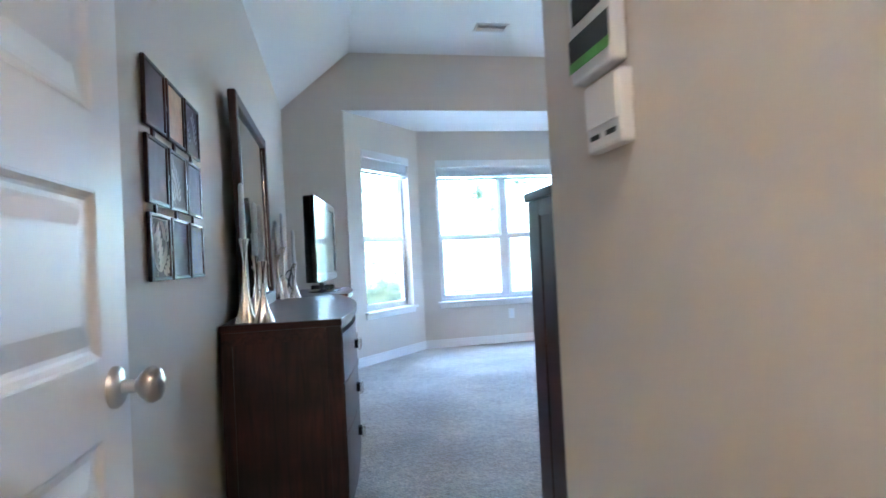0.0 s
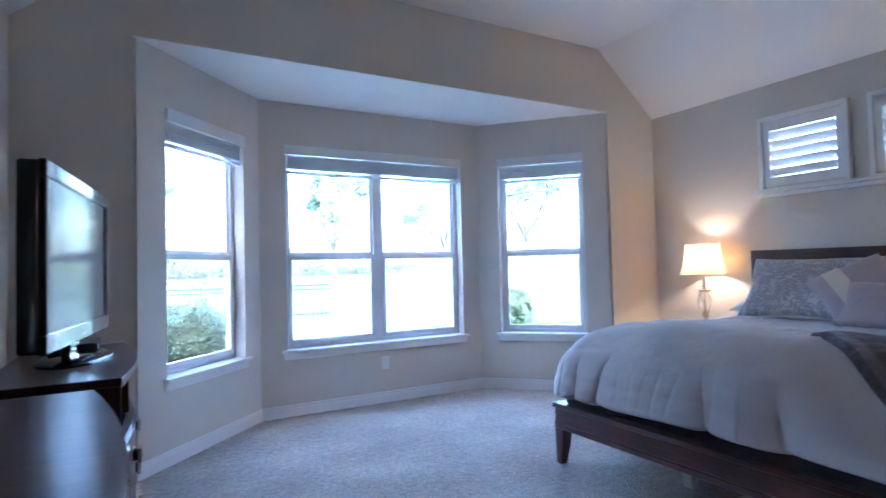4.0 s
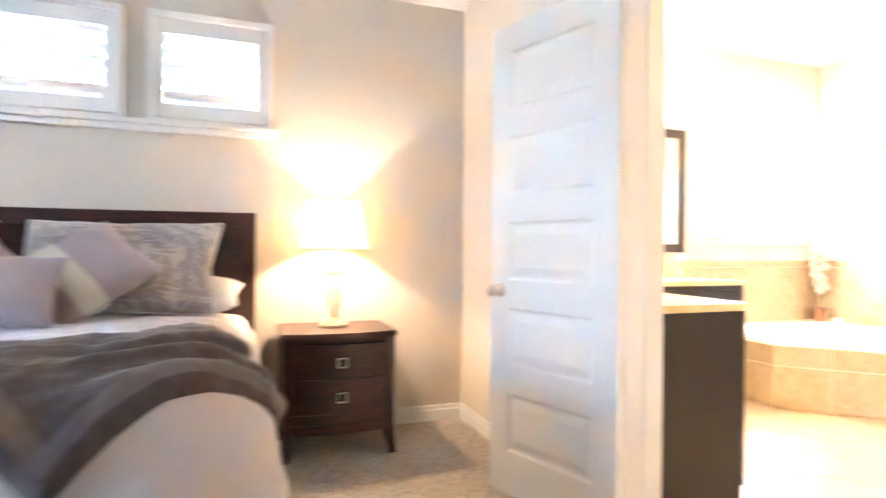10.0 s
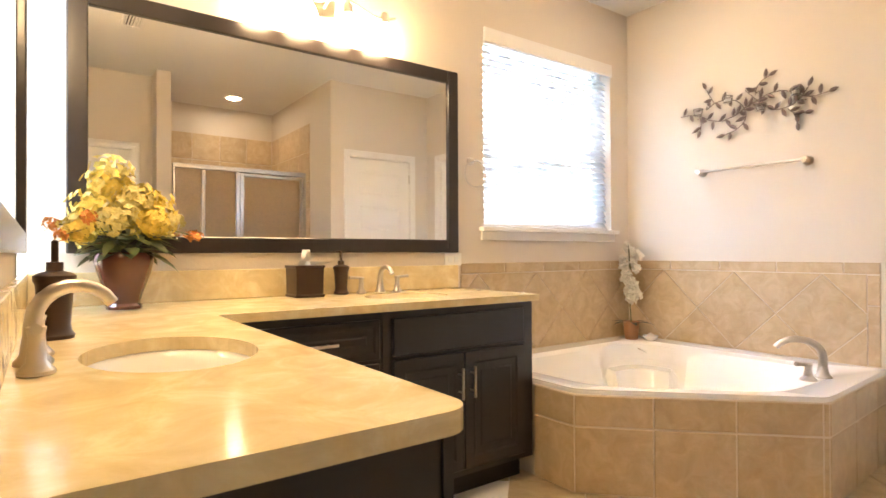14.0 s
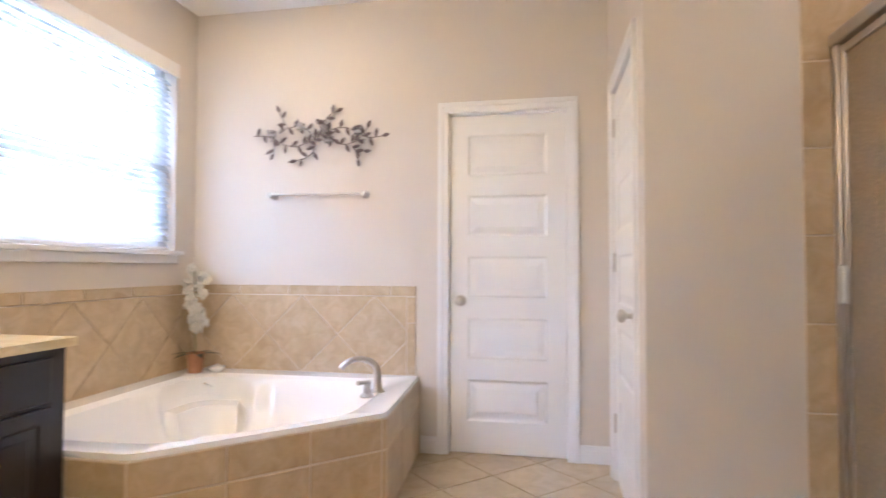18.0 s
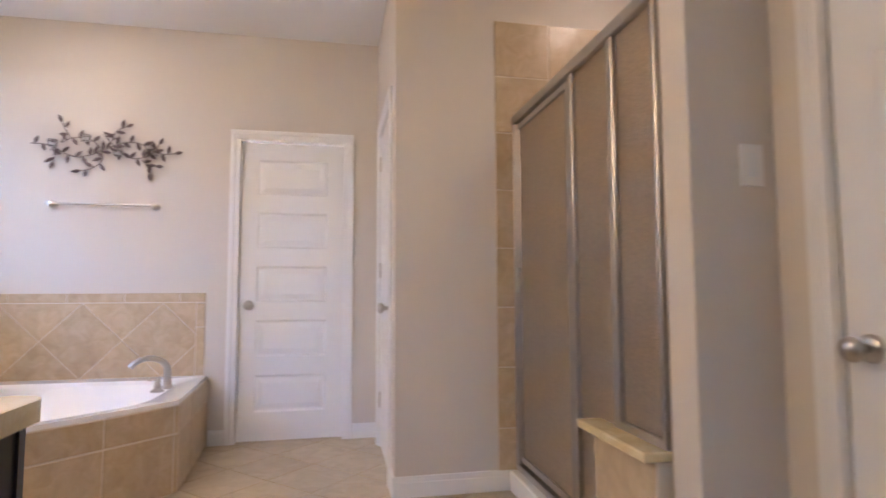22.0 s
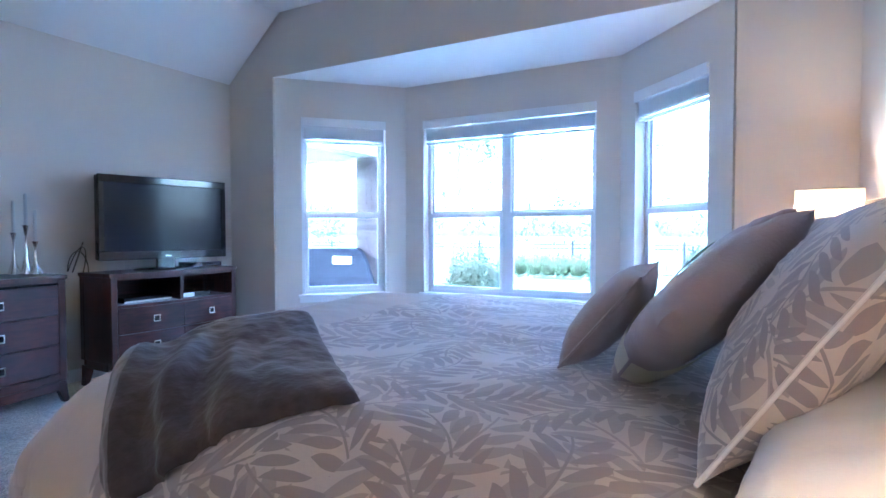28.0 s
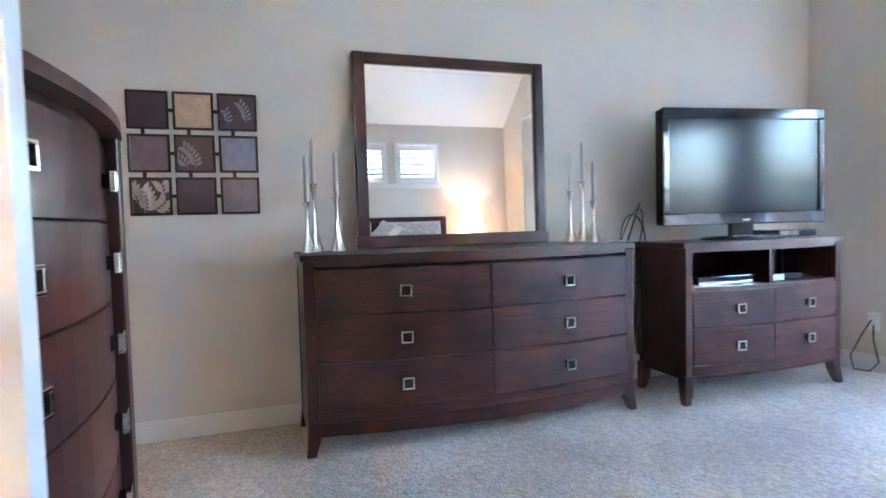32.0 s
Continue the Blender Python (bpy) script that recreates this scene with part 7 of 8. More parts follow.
TWIGS = [
    [(0.415, 0.04), (0.34, 0.04), (0.27, 0.015), (0.22, -0.02), (0.14, -0.04), (0.055, -0.017), (0.0, 0.016), (-0.07, 0.046), (-0.13, 0.07), (-0.20, 0.072), (-0.26, 0.048), (-0.31, 0.012), (-0.36, 0.0), (-0.43, 0.01)],
    [(0.24, 0.05), (0.19, 0.082), (0.12, 0.09), (0.055, 0.07), (0.012, 0.026), (-0.006, -0.028), (0.012, -0.077), (0.067, -0.113), (0.12, -0.125)],
    [(0.0, 0.118), (-0.043, 0.07), (-0.08, 0.027), (-0.12, 0.0)],
    [(-0.055, 0.075), (-0.06, 0.118), (-0.09, 0.155), (-0.13, 0.172)],
    [(-0.14, -0.028), (-0.20, -0.036), (-0.26, -0.022), (-0.305, 0.014), (-0.335, 0.06)],
    [(0.19, 0.085), (0.218, 0.135), (0.237, 0.178)],
    [(0.285, 0.015), (0.275, -0.034), (0.283, -0.07)],
    [(-0.23, -0.04), (-0.267, -0.076), (-0.315, -0.08)],
    [(-0.255, -0.062), (-0.275, -0.10), (-0.28, -0.128)]]
rng2 = random.Random(11)


def metal_leaf(at, way, ln):
    """A pointed leaf with a raised midrib."""
    wide = Vector((-way.z, 0, way.x))
    tip_y = rng2.uniform(0.0, 0.018)
    bm = bmesh.new()
    rib = [at + way * ln * f + Vector((0, tip_y * f + 0.004, 0)) for f in (0.0, 0.25, 0.5, 0.75, 1.0)]
    for sg in (1, -1):
        edge = [p + wide * wv * sg + Vector((0, -0.004, 0)) for p, wv in zip(rib[1:4], (0.0098, 0.0122, 0.008))]
        ring = [bm.verts.new(p) for p in rib[:1] + edge + rib[4:] + rib[3:0:-1]]
        for q in ((0, 1, 7), (1, 2, 6, 7), (2, 3, 5, 6), (3, 4, 5)):
            bm.faces.new([ring[j] for j in q])
    part("leaf", solid(bm, 0.0015), LEAFM, e, smooth=True)


for nt, pts in enumerate(TWIGS):
    path = [Vector((x, 0.003 * (nt % 3), z)) for x, z in pts]
    fine = []
    for p, q in zip(path, path[1:]):
        k = max(1, int((q - p).length / 0.010))
        fine += [p.lerp(q, i / k) for i in range(k)]
    fine.append(path[-1])
    for _ in range(3):
        fine = fine[:1] + [(a + 2 * b + c) / 4 for a, b, c in zip(fine, fine[1:], fine[2:])] + fine[-1:]
    part("branch", tube(bmesh.new(), fine, 0.0032, 6), LEAFM, e, smooth=True)
    for k, i in enumerate(range(2, len(fine) - 1, 4)):
        d = (fine[i] - fine[i - 1]).normalized()
        up = Vector((-d.z, 0, d.x)) * (1 if k % 2 else -1)
        metal_leaf(fine[i], (d * rng2.uniform(0.3, 0.75) + up * 0.8).normalized(), rng2.uniform(0.052, 0.064))
    metal_leaf(fine[-1], (fine[-1] - fine[-3]).normalized(), 0.055)
BERRY = lathe(bmesh.new(), [(0.0, -0.005), (0.004, -0.003), (0.005, 0.0), (0.004, 0.003), (0.0, 0.005)], 8, close=False)
first_berry = part("berry", BERRY, LEAFM, e, smooth=True)
for k, (x, z) in enumerate(((0.235, 0.056), (0.232, 0.066), (0.29, 0.0), (-0.07, 0.088), (-0.08, 0.092), (0.015, -0.05), (0.02, -0.058), (-0.265, -0.05), (-0.27, -0.045), (-0.31, -0.01), (-0.325, -0.012))):
    if k:
        twin(first_berry, pose(x, 0.012, z))
    else:
        first_berry.matrix_basis = pose(x, 0.012, z)
CUPGLASS = make_glass("clear_glass", (0.9, 0.9, 0.92))
for x, z in ((0.272, 0.035), (0.085, 0.075), (-0.105, -0.012), (-0.29, 0.036)):
    cup = part("tealight_cup", lathe(bmesh.new(), [(0.0, -0.022), (0.022, -0.022), (0.029, 0.022), (0.026, 0.022), (0.019, -0.016), (0.0, -0.016)], 16, close=False), CUPGLASS, e, "clear glass tealight cup", smooth=True)
    cup.matrix_basis = pose(x, 0.045, z)
    part("cup_ring", tube(bmesh.new(), [(0.0285 * math.cos(a), 0.0285 * math.sin(a), 0.018) for a in [2 * math.pi * i / 20 for i in range(21)]], 0.0022, 6, close=False), LEAFM, cup, smooth=True)
    part("candle", lathe(bmesh.new(), [(0.0, -0.015), (0.018, -0.015), (0.018, 0.0), (0.0, 0.002)], 14, close=False), PETALW, cup, "white tealight candle", smooth=True)

# bath window with a lowered blind
e = window("window_4", pose(BXE, -0.225, 0, 0, 0, -90), 1.175, 1.19, 2.345, 0.15, 1, "white bathroom window over the tub")
e = thing("window_blind", pose(BXE + 0.012, -0.225, 0, 0, 0, -90), "white slatted blind let down over the bathroom window", "blind")
part("valance", boxes((0.005, 1.17, -0.03, -0.012, 2.265, 2.35), bevel=0.003, seg=1), VALANCE, e)
SLATW = make_shade("white_slat", (0.76, 0.76, 0.76), 0.6)
sl = part("slat", boxes((0.02, 1.155, -0.024, 0.024, -0.0014, 0.0014)), SLATW, e)
for i in range(27):
    pm = pose(0, 0.035, 1.23 + i * 0.0385, 50, 0, 0)
    if i == 0:
        sl.matrix_basis = pm
    else:
        twin(sl, pm)
part("bottom_rail", boxes((0.02, 1.155, 0.012, 0.058, 1.197, 1.215), bevel=0.003, seg=1), VALANCE, e)
for x in (0.2, 0.97):
    part("ladder_cord", tube(bmesh.new(), [(x, 0.010, 1.21), (x, 0.010, 2.28)], 0.0012, 5), VALANCE, e)

# shower: tiled recess, curb, bench wall, framed glass
GX = 2.10
stile = tagged(part("shower_backing", boxes((1.023, 2.215, SHS + 0.0015, SHS + 0.004, 0, 2.42), (1.0215, 1.024, SHS + 0.004, SHN - 0.004, 0, 2.42), (1.024, 2.105, SHN - 0.004, SHN - 0.0015, 0, 2.42)), GROUT), "beige tiled walls inside the shower", "wall tile", kind="structure")
tile_grid(stile, pose(2.215, SHS + 0.004, 0, 0, 0, 180), 1.19, 0.0, 2.42, 0.302, 0.3025, shift=0.0)
tile_grid(stile, pose(1.024, SHS + 0.012, 0, 0, 0, 90), SHN - SHS - 0.024, 0.0, 2.42, 0.302, 0.3025)
tile_grid(stile, pose(1.034, SHN - 0.004, 0, 0, 0, 0), 1.07, 0.0, 2.42, 0.302, 0.3025)
e = thing("shower_curb", pose(0, 0, 0), "pale stone shower curb", "curb")
part("curb", boxes((GX - 0.06, GX + 0.06, SHS + 0.013, 0.485, 0.0, 0.10), bevel=0.006, seg=2), PORCELAIN, e)
e = thing("bench_wall", pose(0, 0, 0), "tiled half wall with a marble cap in the shower", "half wall")
part("core", boxes((GX - 0.055, GX + 0.052, 0.49, SHN - 0.013, 0.0, 0.515)), GROUT, e)
tile_grid(e, pose(GX + 0.052, 0.49, 0, 0, 0, 90), SHN - 0.013 - 0.49, 0, 0.515, 0.40, 0.30)
part("cap", boxes((GX - 0.07, GX + 0.09, 0.428, SHN - 0.013, 0.516, 0.545), bevel=0.006, seg=2), MARBLE, e)
sh = thing("shower_enclosure", pose(0, 0, 0), "satin aluminium shower enclosure with obscured rain glass", "shower enclosure")
ZT = 1.90
part("header", boxes((GX - 0.028, GX + 0.028, SHS + 0.013, SHN - 0.013, ZT - 0.045, ZT), bevel=0.004, seg=1), ALU, sh)
part("bottom_track", boxes((GX - 0.025, GX + 0.025, SHS + 0.013, 0.485, 0.101, 0.135), bevel=0.004, seg=1), ALU, sh)
for y in (SHS + 0.028, 0.266, 0.588):
    part("post", boxes((GX - 0.02, GX + 0.022, y - 0.019, y + 0.019, 0.135 if y < 0.5 else 0.546, ZT - 0.045), bevel=0.003, seg=1), ALU, sh)
part("wall_channel", boxes((GX - 0.02, GX + 0.02, SHN - 0.035, SHN - 0.013, 0.546, ZT - 0.045), bevel=0.003, seg=1), ALU, sh)
part("shelf_track", boxes((GX - 0.02, GX + 0.02, 0.608, SHN - 0.035, 0.546, 0.572), bevel=0.003, seg=1), ALU, sh)
dr = part("shower_door", boxes((GX - 0.012, GX + 0.014, SHS + 0.05, SHS + 0.075, 0.15, ZT - 0.055), (GX - 0.012, GX + 0.014, 0.205, 0.243, 0.15, ZT - 0.055), (GX - 0.012, GX + 0.014, SHS + 0.075, 0.205, ZT - 0.085, ZT - 0.055), (GX - 0.012, GX + 0.014, SHS + 0.075, 0.205, 0.15, 0.18), bevel=0.003, seg=1), ALU, sh)
part("door_glass", boxes((GX - 0.003, GX + 0.003, SHS + 0.07, 0.21, 0.175, ZT - 0.08)), RAINGLASS, dr, "obscured rain glass")
part("door_pull", boxes((GX + 0.014, GX + 0.03, SHS + 0.045, SHS + 0.08, 0.98, 1.11), bevel=0.006, seg=2), make("clear_plastic", (0.6, 0.62, 0.62), 0.2, vary=0.02), dr)
part("fixed_glass", boxes((GX - 0.003, GX + 0.003, 0.283, 0.571, 0.135, ZT - 0.045)), RAINGLASS, sh, "obscured rain glass")
part("fixed_glass", boxes((GX - 0.003, GX + 0.003, 0.605, SHN - 0.03, 0.57, ZT - 0.045)), RAINGLASS, sh, "obscured rain glass")

# cans in the ceiling, vent, switch, outlets
def can_light(x, y, z, lit=None):
    e = thing("recessed_light", pose(x, y, z), "round white recessed ceiling light, lit", "ceiling light", "recessed lights")
    part("trim_ring", lathe(bmesh.new(), [(0.072, -0.001), (0.098, -0.002), (0.098, -0.007), (0.070, -0.010)], 28, close=False), TRIM, e, smooth=True)
    part("lens", lathe(bmesh.new(), [(0.0, -0.0045), (0.074, -0.0045), (0.074, -0.002), (0.0, -0.002)], 28, close=False), lit or CANLIT, e, "glowing lens")
    return e


can_light(4.59, -0.88, BZ)
can_light(1.55, 0.15, BZ)
can_light(0.45, 0.35, 2.745, HALLCAN)


def vent(m, w, d, n_s, label):
    e = thing("ceiling_vent", m, label, "vent")
    part("frame", boxes((-w / 2, w / 2, -d / 2, -d / 2 + 0.022, -0.012, -0.0015), (-w / 2, w / 2, d / 2 - 0.022, d / 2, -0.012, -0.0015), (-w / 2, -w / 2 + 0.022, -d / 2 + 0.022, d / 2 - 0.022, -0.012, -0.0015), (w / 2 - 0.022, w / 2, -d / 2 + 0.022, d / 2 - 0.022, -0.012, -0.0015), bevel=0.002, seg=1), TRIM, e)
    part("backing", boxes((-w / 2 + 0.01, w / 2 - 0.01, -d / 2 + 0.01, d / 2 - 0.01, -0.003, -0.0015)), DARKGAP, e)
    s0 = part("slat", boxes((-w / 2 + 0.022, w / 2 - 0.022, -0.009, 0.009, -0.001, 0.001)), TRIM, e)
    for i in range(n_s):
        pm = pose(0, -d / 2 + 0.03 + (d - 0.06) * i / (n_s - 1), -0.008, 40 if i < n_s / 2 else -40, 0, 0)
        if i == 0:
            s0.matrix_basis = pm
        else:
            twin(s0, pm)


vent(pose(1.93, 5.68, ZR, 0, 0, 0), 0.30, 0.18, 7, "white ceiling air vent with angled slats")
vent(pose(3.20, 1.30, BZ, 0, 0, 0), 0.26, 0.16, 6, "white bathroom ceiling vent")


def plate(m, label, kind_, holes):
    e = thing("wall_plate", m, label, kind_)
    part("plate", boxes((-0.036, 0.036, -0.006, -0.0005, -0.058, 0.058), bevel=0.002, seg=2), TRIM, e)
    for x, z, w, h in holes:
        part("insert", boxes((x - w, x + w, -0.009, -0.006, z - h, z + h), bevel=0.001, seg=1), VINYL, e)
    return e


plate(pose(1.925, SHB, 1.33, 0, 0, 180), "white rocker light switch", "light switch", [(0, 0, 0.016, 0.033)])
plate(pose(2.50, YB, 0.345, 0, 0, 0), "white wall outlet under the bay window", "outlet", [(0, 0.02, 0.015, 0.014), (0, -0.02, 0.015, 0.014)])
plate(pose(0.43, YN, 0.30, 0, 0, 0), "white wall outlet with a plugged-in cord", "outlet", [(0, 0.02, 0.015, 0.014), (0, -0.02, 0.015, 0.014)])
plate(pose(BXE, -0.005, 1.005, 0, 0, -90) @ pose(0, 0, 0.0, 0, 90, 0), "white outlet laid sideways over the counter", "outlet", [(0, 0.02, 0.015, 0.014), (0, -0.02, 0.015, 0.014)])
bm = tube(bmesh.new(), [(0.43, YN - 0.008, 0.28), (0.45, YN - 0.04, 0.20), (0.49, YN - 0.05, 0.07), (0.46, YN - 0.08, 0.012), (0.38, YN - 0.10, 0.01), (0.33, YN - 0.06, 0.08), (0.38, YN - 0.03, 0.22), (0.42, YN - 0.012, 0.31)], 0.004, 6)
tagged(part("power_cord", bm, RUBBER, smooth=True), "grey power cord hanging from the outlet", "cord")


# unseen plain backs, added close behind the shut doors to block light leaks
for nm, b in (("wall_closing_1", (2.90, 3.72, -1.82, -1.78, -0.02, 2.12)), ("wall_closing_2", (2.53, 2.57, -1.50, -0.52, -0.02, 2.12)), ("wall_closing_3", (D3X - 0.24, D3X - 0.20, SHB + 0.05, YBN - 0.05, -0.02, 2.12))):
    tagged(part(nm, boxes(b), WALL), "plain back added behind a closed door to block light leaks", "wall", kind="structure")


# ---- ceiling fan, detector, wall controls ----
FANW = make_wood("fan_blade_wood", (0.02, 0.01, 0.008), (0.07, 0.03, 0.02), "X")
e = thing("ceiling_fan", pose(2.47, 4.33, 2.80), "dark five-blade ceiling fan hanging on a short rod", "ceiling fan")
part("motor", lathe(bmesh.new(), [(0.0, -0.06), (0.05, -0.06), (0.10, -0.03), (0.115, 0.02), (0.10, 0.07), (0.04, 0.10), (0.0, 0.10)], 28, close=False), BRONZE, e, smooth=True)
part("rod", lathe(bmesh.new(), [(0.012, 0.09), (0.012, 0.28)], 12), BRONZE, e, smooth=True)
part("canopy", lathe(bmesh.new(), [(0.03, 0.25), (0.065, 0.29), (0.068, 0.319), (0.0, 0.319)], 24, close=False), BRONZE, e, smooth=True)
bl = part("blade", prism(bmesh.new(), [(0.17, -0.045), (0.60, -0.068), (0.655, -0.05), (0.665, 0.0), (0.655, 0.05), (0.60, 0.068), (0.17, 0.045)], -0.004, 0.004, bevel=0.001), FANW, e)
ir = part("blade_iron", boxes((0.09, 0.22, -0.02, 0.02, -0.012, -0.005), bevel=0.002, seg=1), BRONZE, e)
for k in range(5):
    pm = pose(0, 0, 0, 0, 0, 72 * k + 38) @ pose(0, 0, 0, 11, 0, 0)
    if k == 0:
        bl.matrix_basis = pm
        ir.matrix_basis = pm
    else:
        twin(bl, pm)
        twin(ir, pm)
e = thing("smoke_detector", pose(3.83, 5.31, ZR), "round white smoke detector on the ceiling", "smoke detector")
part("base", lathe(bmesh.new(), [(0.0, -0.001), (0.058, -0.001), (0.058, -0.014), (0.05, -0.018), (0.0, -0.018)], 26, close=False), TRIM, e, smooth=True)
part("cover", lathe(bmesh.new(), [(0.044, -0.018), (0.040, -0.038), (0.022, -0.046), (0.0, -0.046)], 26, close=False), VINYL, e, smooth=True)

GREEN = make("green_label", (0.10, 0.36, 0.05), 0.4, vary=0.05)
LCD = make("grey_display", (0.05, 0.06, 0.07), 0.25, vary=0.1)
e = thing("thermostat", pose(CXW, 1.69, 1.330, 0, 0, -90), "white thermostat with a dark display and a green sticker", "thermostat")
part("body", boxes((-0.068, 0.068, -0.030, -0.001, 0.0, 0.155), bevel=0.006, seg=2), VINYL, e)
part("display", boxes((-0.048, 0.048, -0.0325, -0.030, 0.095, 0.138)), LCD, e)
part("sticker", boxes((-0.067, 0.067, -0.0315, -0.030, 0.026, 0.076)), LCD, e, "black sticker")
part("sticker_strip", boxes((-0.067, 0.067, -0.0325, -0.0315, 0.020, 0.036)), GREEN, e, "green strip")
e = thing("alarm_keypad", pose(CXW, 1.665, 1.207, 0, 0, -90), "small white alarm keypad under the thermostat", "keypad")
part("body", boxes((-0.055, 0.055, -0.026, -0.001, 0.0, 0.110), bevel=0.006, seg=2), VINYL, e)
part("cover", boxes((-0.050, 0.050, -0.029, -0.026, 0.036, 0.105), bevel=0.002, seg=1), TRIM, e)
part("text_bar", boxes((-0.04, -0.01, -0.0268, -0.0255, 0.018, 0.026)), LCD, e)
part("text_bar", boxes((0.01, 0.04, -0.0268, -0.0255, 0.018, 0.026)), LCD, e)

# ---- outdoors ----
GZ = -0.18
LAWN = make("lawn_grass", (0.019, 0.034, 0.010), 0.9, vary=0.35, scale=3.0, bump=0.8, bump_scale=60)
slab("ground", [(-150, -150), (150, -150), (150, 150), (-150, 150)], GZ - 0.3, GZ, LAWN, "mown green lawn behind the house", "lawn")
CONC = make("concrete", (0.30, 0.285, 0.265), 0.85, vary=0.1, scale=3, bump=0.3, bump_scale=80)
slab("patio", [(-7.5, 6.9), (-0.25, 6.9), (-0.25, 11.2), (-7.5, 11.2)], GZ + 0.004, GZ + 0.08, CONC, "pale concrete patio", "patio")
LEAF1 = make("tree_leaf", (0.080, 0.115, 0.060), 0.6, vary=0.4, scale=2.0)
LEAF2 = make("shrub_leaf", (0.017, 0.031, 0.015), 0.5, vary=0.4, scale=6.0)
LEAF3 = make("hedge_leaf", (0.036, 0.060, 0.024), 0.6, vary=0.4, scale=4.0)
BARK = make("bark", (0.14, 0.115, 0.09), 0.9, vary=0.3, scale=8, bump=0.7, bump_scale=25)
FENCEW = make("weathered_fence_board", (0.050, 0.045, 0.041), 0.85, vary=0.22, scale=3, bump=0.4, bump_scale=50, per_object=0.2)
IRON = make("black_iron", (0.01, 0.01, 0.011), 0.45)
for m_ in (LEAF1, LEAF2, LEAF3, IRON):
    m_.node_tree.nodes["Principled BSDF"].inputs["Specular IOR Level"].default_value = 0.15
rngo = random.Random(21)


def foliage(bm, centre, radii, count, size, shell=0.5):
    """Scatters small pointed leaves through an uneven crown."""
    for _ in range(count):
        a, z = rngo.uniform(0, 6.283), rngo.uniform(-1, 1)
        q = math.sqrt(1 - z * z)
        d = Vector((q * math.cos(a), q * math.sin(a), z))
        lump = 0.78 + 0.42 * noise.noise(d * 2.3 + Vector(centre))
        r = (shell + (1 - shell) * rngo.random()) * lump
        p = Vector(centre) + Vector((d.x * radii[0] * r, d.y * radii[1] * r, d.z * radii[2] * r))
        t = Vector((rngo.uniform(-1, 1), rngo.uniform(-1, 1), rngo.uniform(-0.8, 0.8))).normalized()
        u = t.orthogonal().normalized()
        s = size * rngo.uniform(0.6, 1.3)
        vs = [bm.verts.new(p - t * s), bm.verts.new(p + u * s * 0.45), bm.verts.new(p + t * s), bm.verts.new(p - u * s * 0.45)]
        bm.faces.new(vs)


def tree(x, y, h, crown_r, trunk_r, lean_=(0, 0), leaves=1500, size=0.09, label="young leafy tree with a slim trunk"):
    e = thing("tree", pose(x, y, GZ), label, "tree", "garden trees")
    th = h * 0.45
    top = Vector((lean_[0], lean_[1], th))
    part("trunk", tube(bmesh.new(), [(0, 0, 0), tuple(top * 0.5 + Vector((0.03, 0.02, 0))), tuple(top)], [trunk_r * 1.25, trunk_r, trunk_r * 0.7], 10), BARK, e, smooth=True)
    tips = []
    for k in range(7):
        a = k * 0.9 + rngo.uniform(-0.2, 0.2)
        rr = crown_r * rngo.uniform(0.45, 0.75)
        tip = top + Vector((rr * math.cos(a), rr * math.sin(a), h * rngo.uniform(0.15, 0.45)))
        midp = top * 0.9 + (tip - top) * 0.5 + Vector((0, 0, h * 0.06))
        part("limb", tube(bmesh.new(), [tuple(top * (0.8 + 0.03 * k)), tuple(midp), tuple(tip)], [trunk_r * 0.5, trunk_r * 0.3, trunk_r * 0.1], 6), BARK, e, smooth=True)
        tips.append(tip)
    tips.append(top + Vector((0, 0, h * 0.45)))
    bm = bmesh.new()
    for tip in tips:
        foliage(bm, tuple(tip), (crown_r * 0.74, crown_r * 0.74, crown_r * 0.66), leaves // len(tips), size, 0.10)
    part("crown", bm, LEAF1, e)
    return e


tree(5.3, 17.1, 4.4, 1.25, 0.06, (0.05, 0.1), 7500, 0.048)
tree(1.35, 22.5, 5.4, 1.8, 0.12, (-0.7, 0.2), 8000, 0.050, "leaning garden tree with a forked trunk")
tree(9.2, 18.2, 4.9, 1.8, 0.10, (0.2, 0), 10000, 0.055)
tree(10.8, 15.6, 5.0, 1.8, 0.10, (0, 0.2), 10000, 0.055)
tree(-4.6, 19.5, 6.5, 2.2, 0.13, (0.3, 0), 6000, 0.065)
tree(-9.0, 24.0, 7.0, 2.8, 0.15, (0, 0), 6000, 0.07)


# Material of the bushes' solid core, dark in place of the shade inside.
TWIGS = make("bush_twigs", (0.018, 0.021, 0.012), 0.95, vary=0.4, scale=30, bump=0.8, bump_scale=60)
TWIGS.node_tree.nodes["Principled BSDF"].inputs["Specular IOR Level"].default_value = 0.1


def bush(x, y, rx, rz, label, count=1300, size=0.035, mat=None):
    e = thing("bush", pose(x, y, GZ), label, "bush", "garden bushes")
    bm = bmesh.new()
    bmesh.ops.create_icosphere(bm, subdivisions=3, radius=1.0)
    for v in bm.verts:
        k = 0.70 + 0.14 * noise.noise(v.co * 2.2 + Vector((x, y, 0)))
        v.co = Vector((v.co.x * rx * k, v.co.y * rx * k, max(0.0, rz * (0.95 + v.co.z * k))))
    part("inner_mass", bm, TWIGS, e, "solid core coloured dark for the shade inside the leaves", smooth=True)
    bm = bmesh.new()
    foliage(bm, (0, 0, rz * 0.95), (rx * 1.08, rx * 1.08, rz * 1.08), int(count * 2.6), size * 0.72, 0.72)
    part("leaves", bm, mat or LEAF2, e)


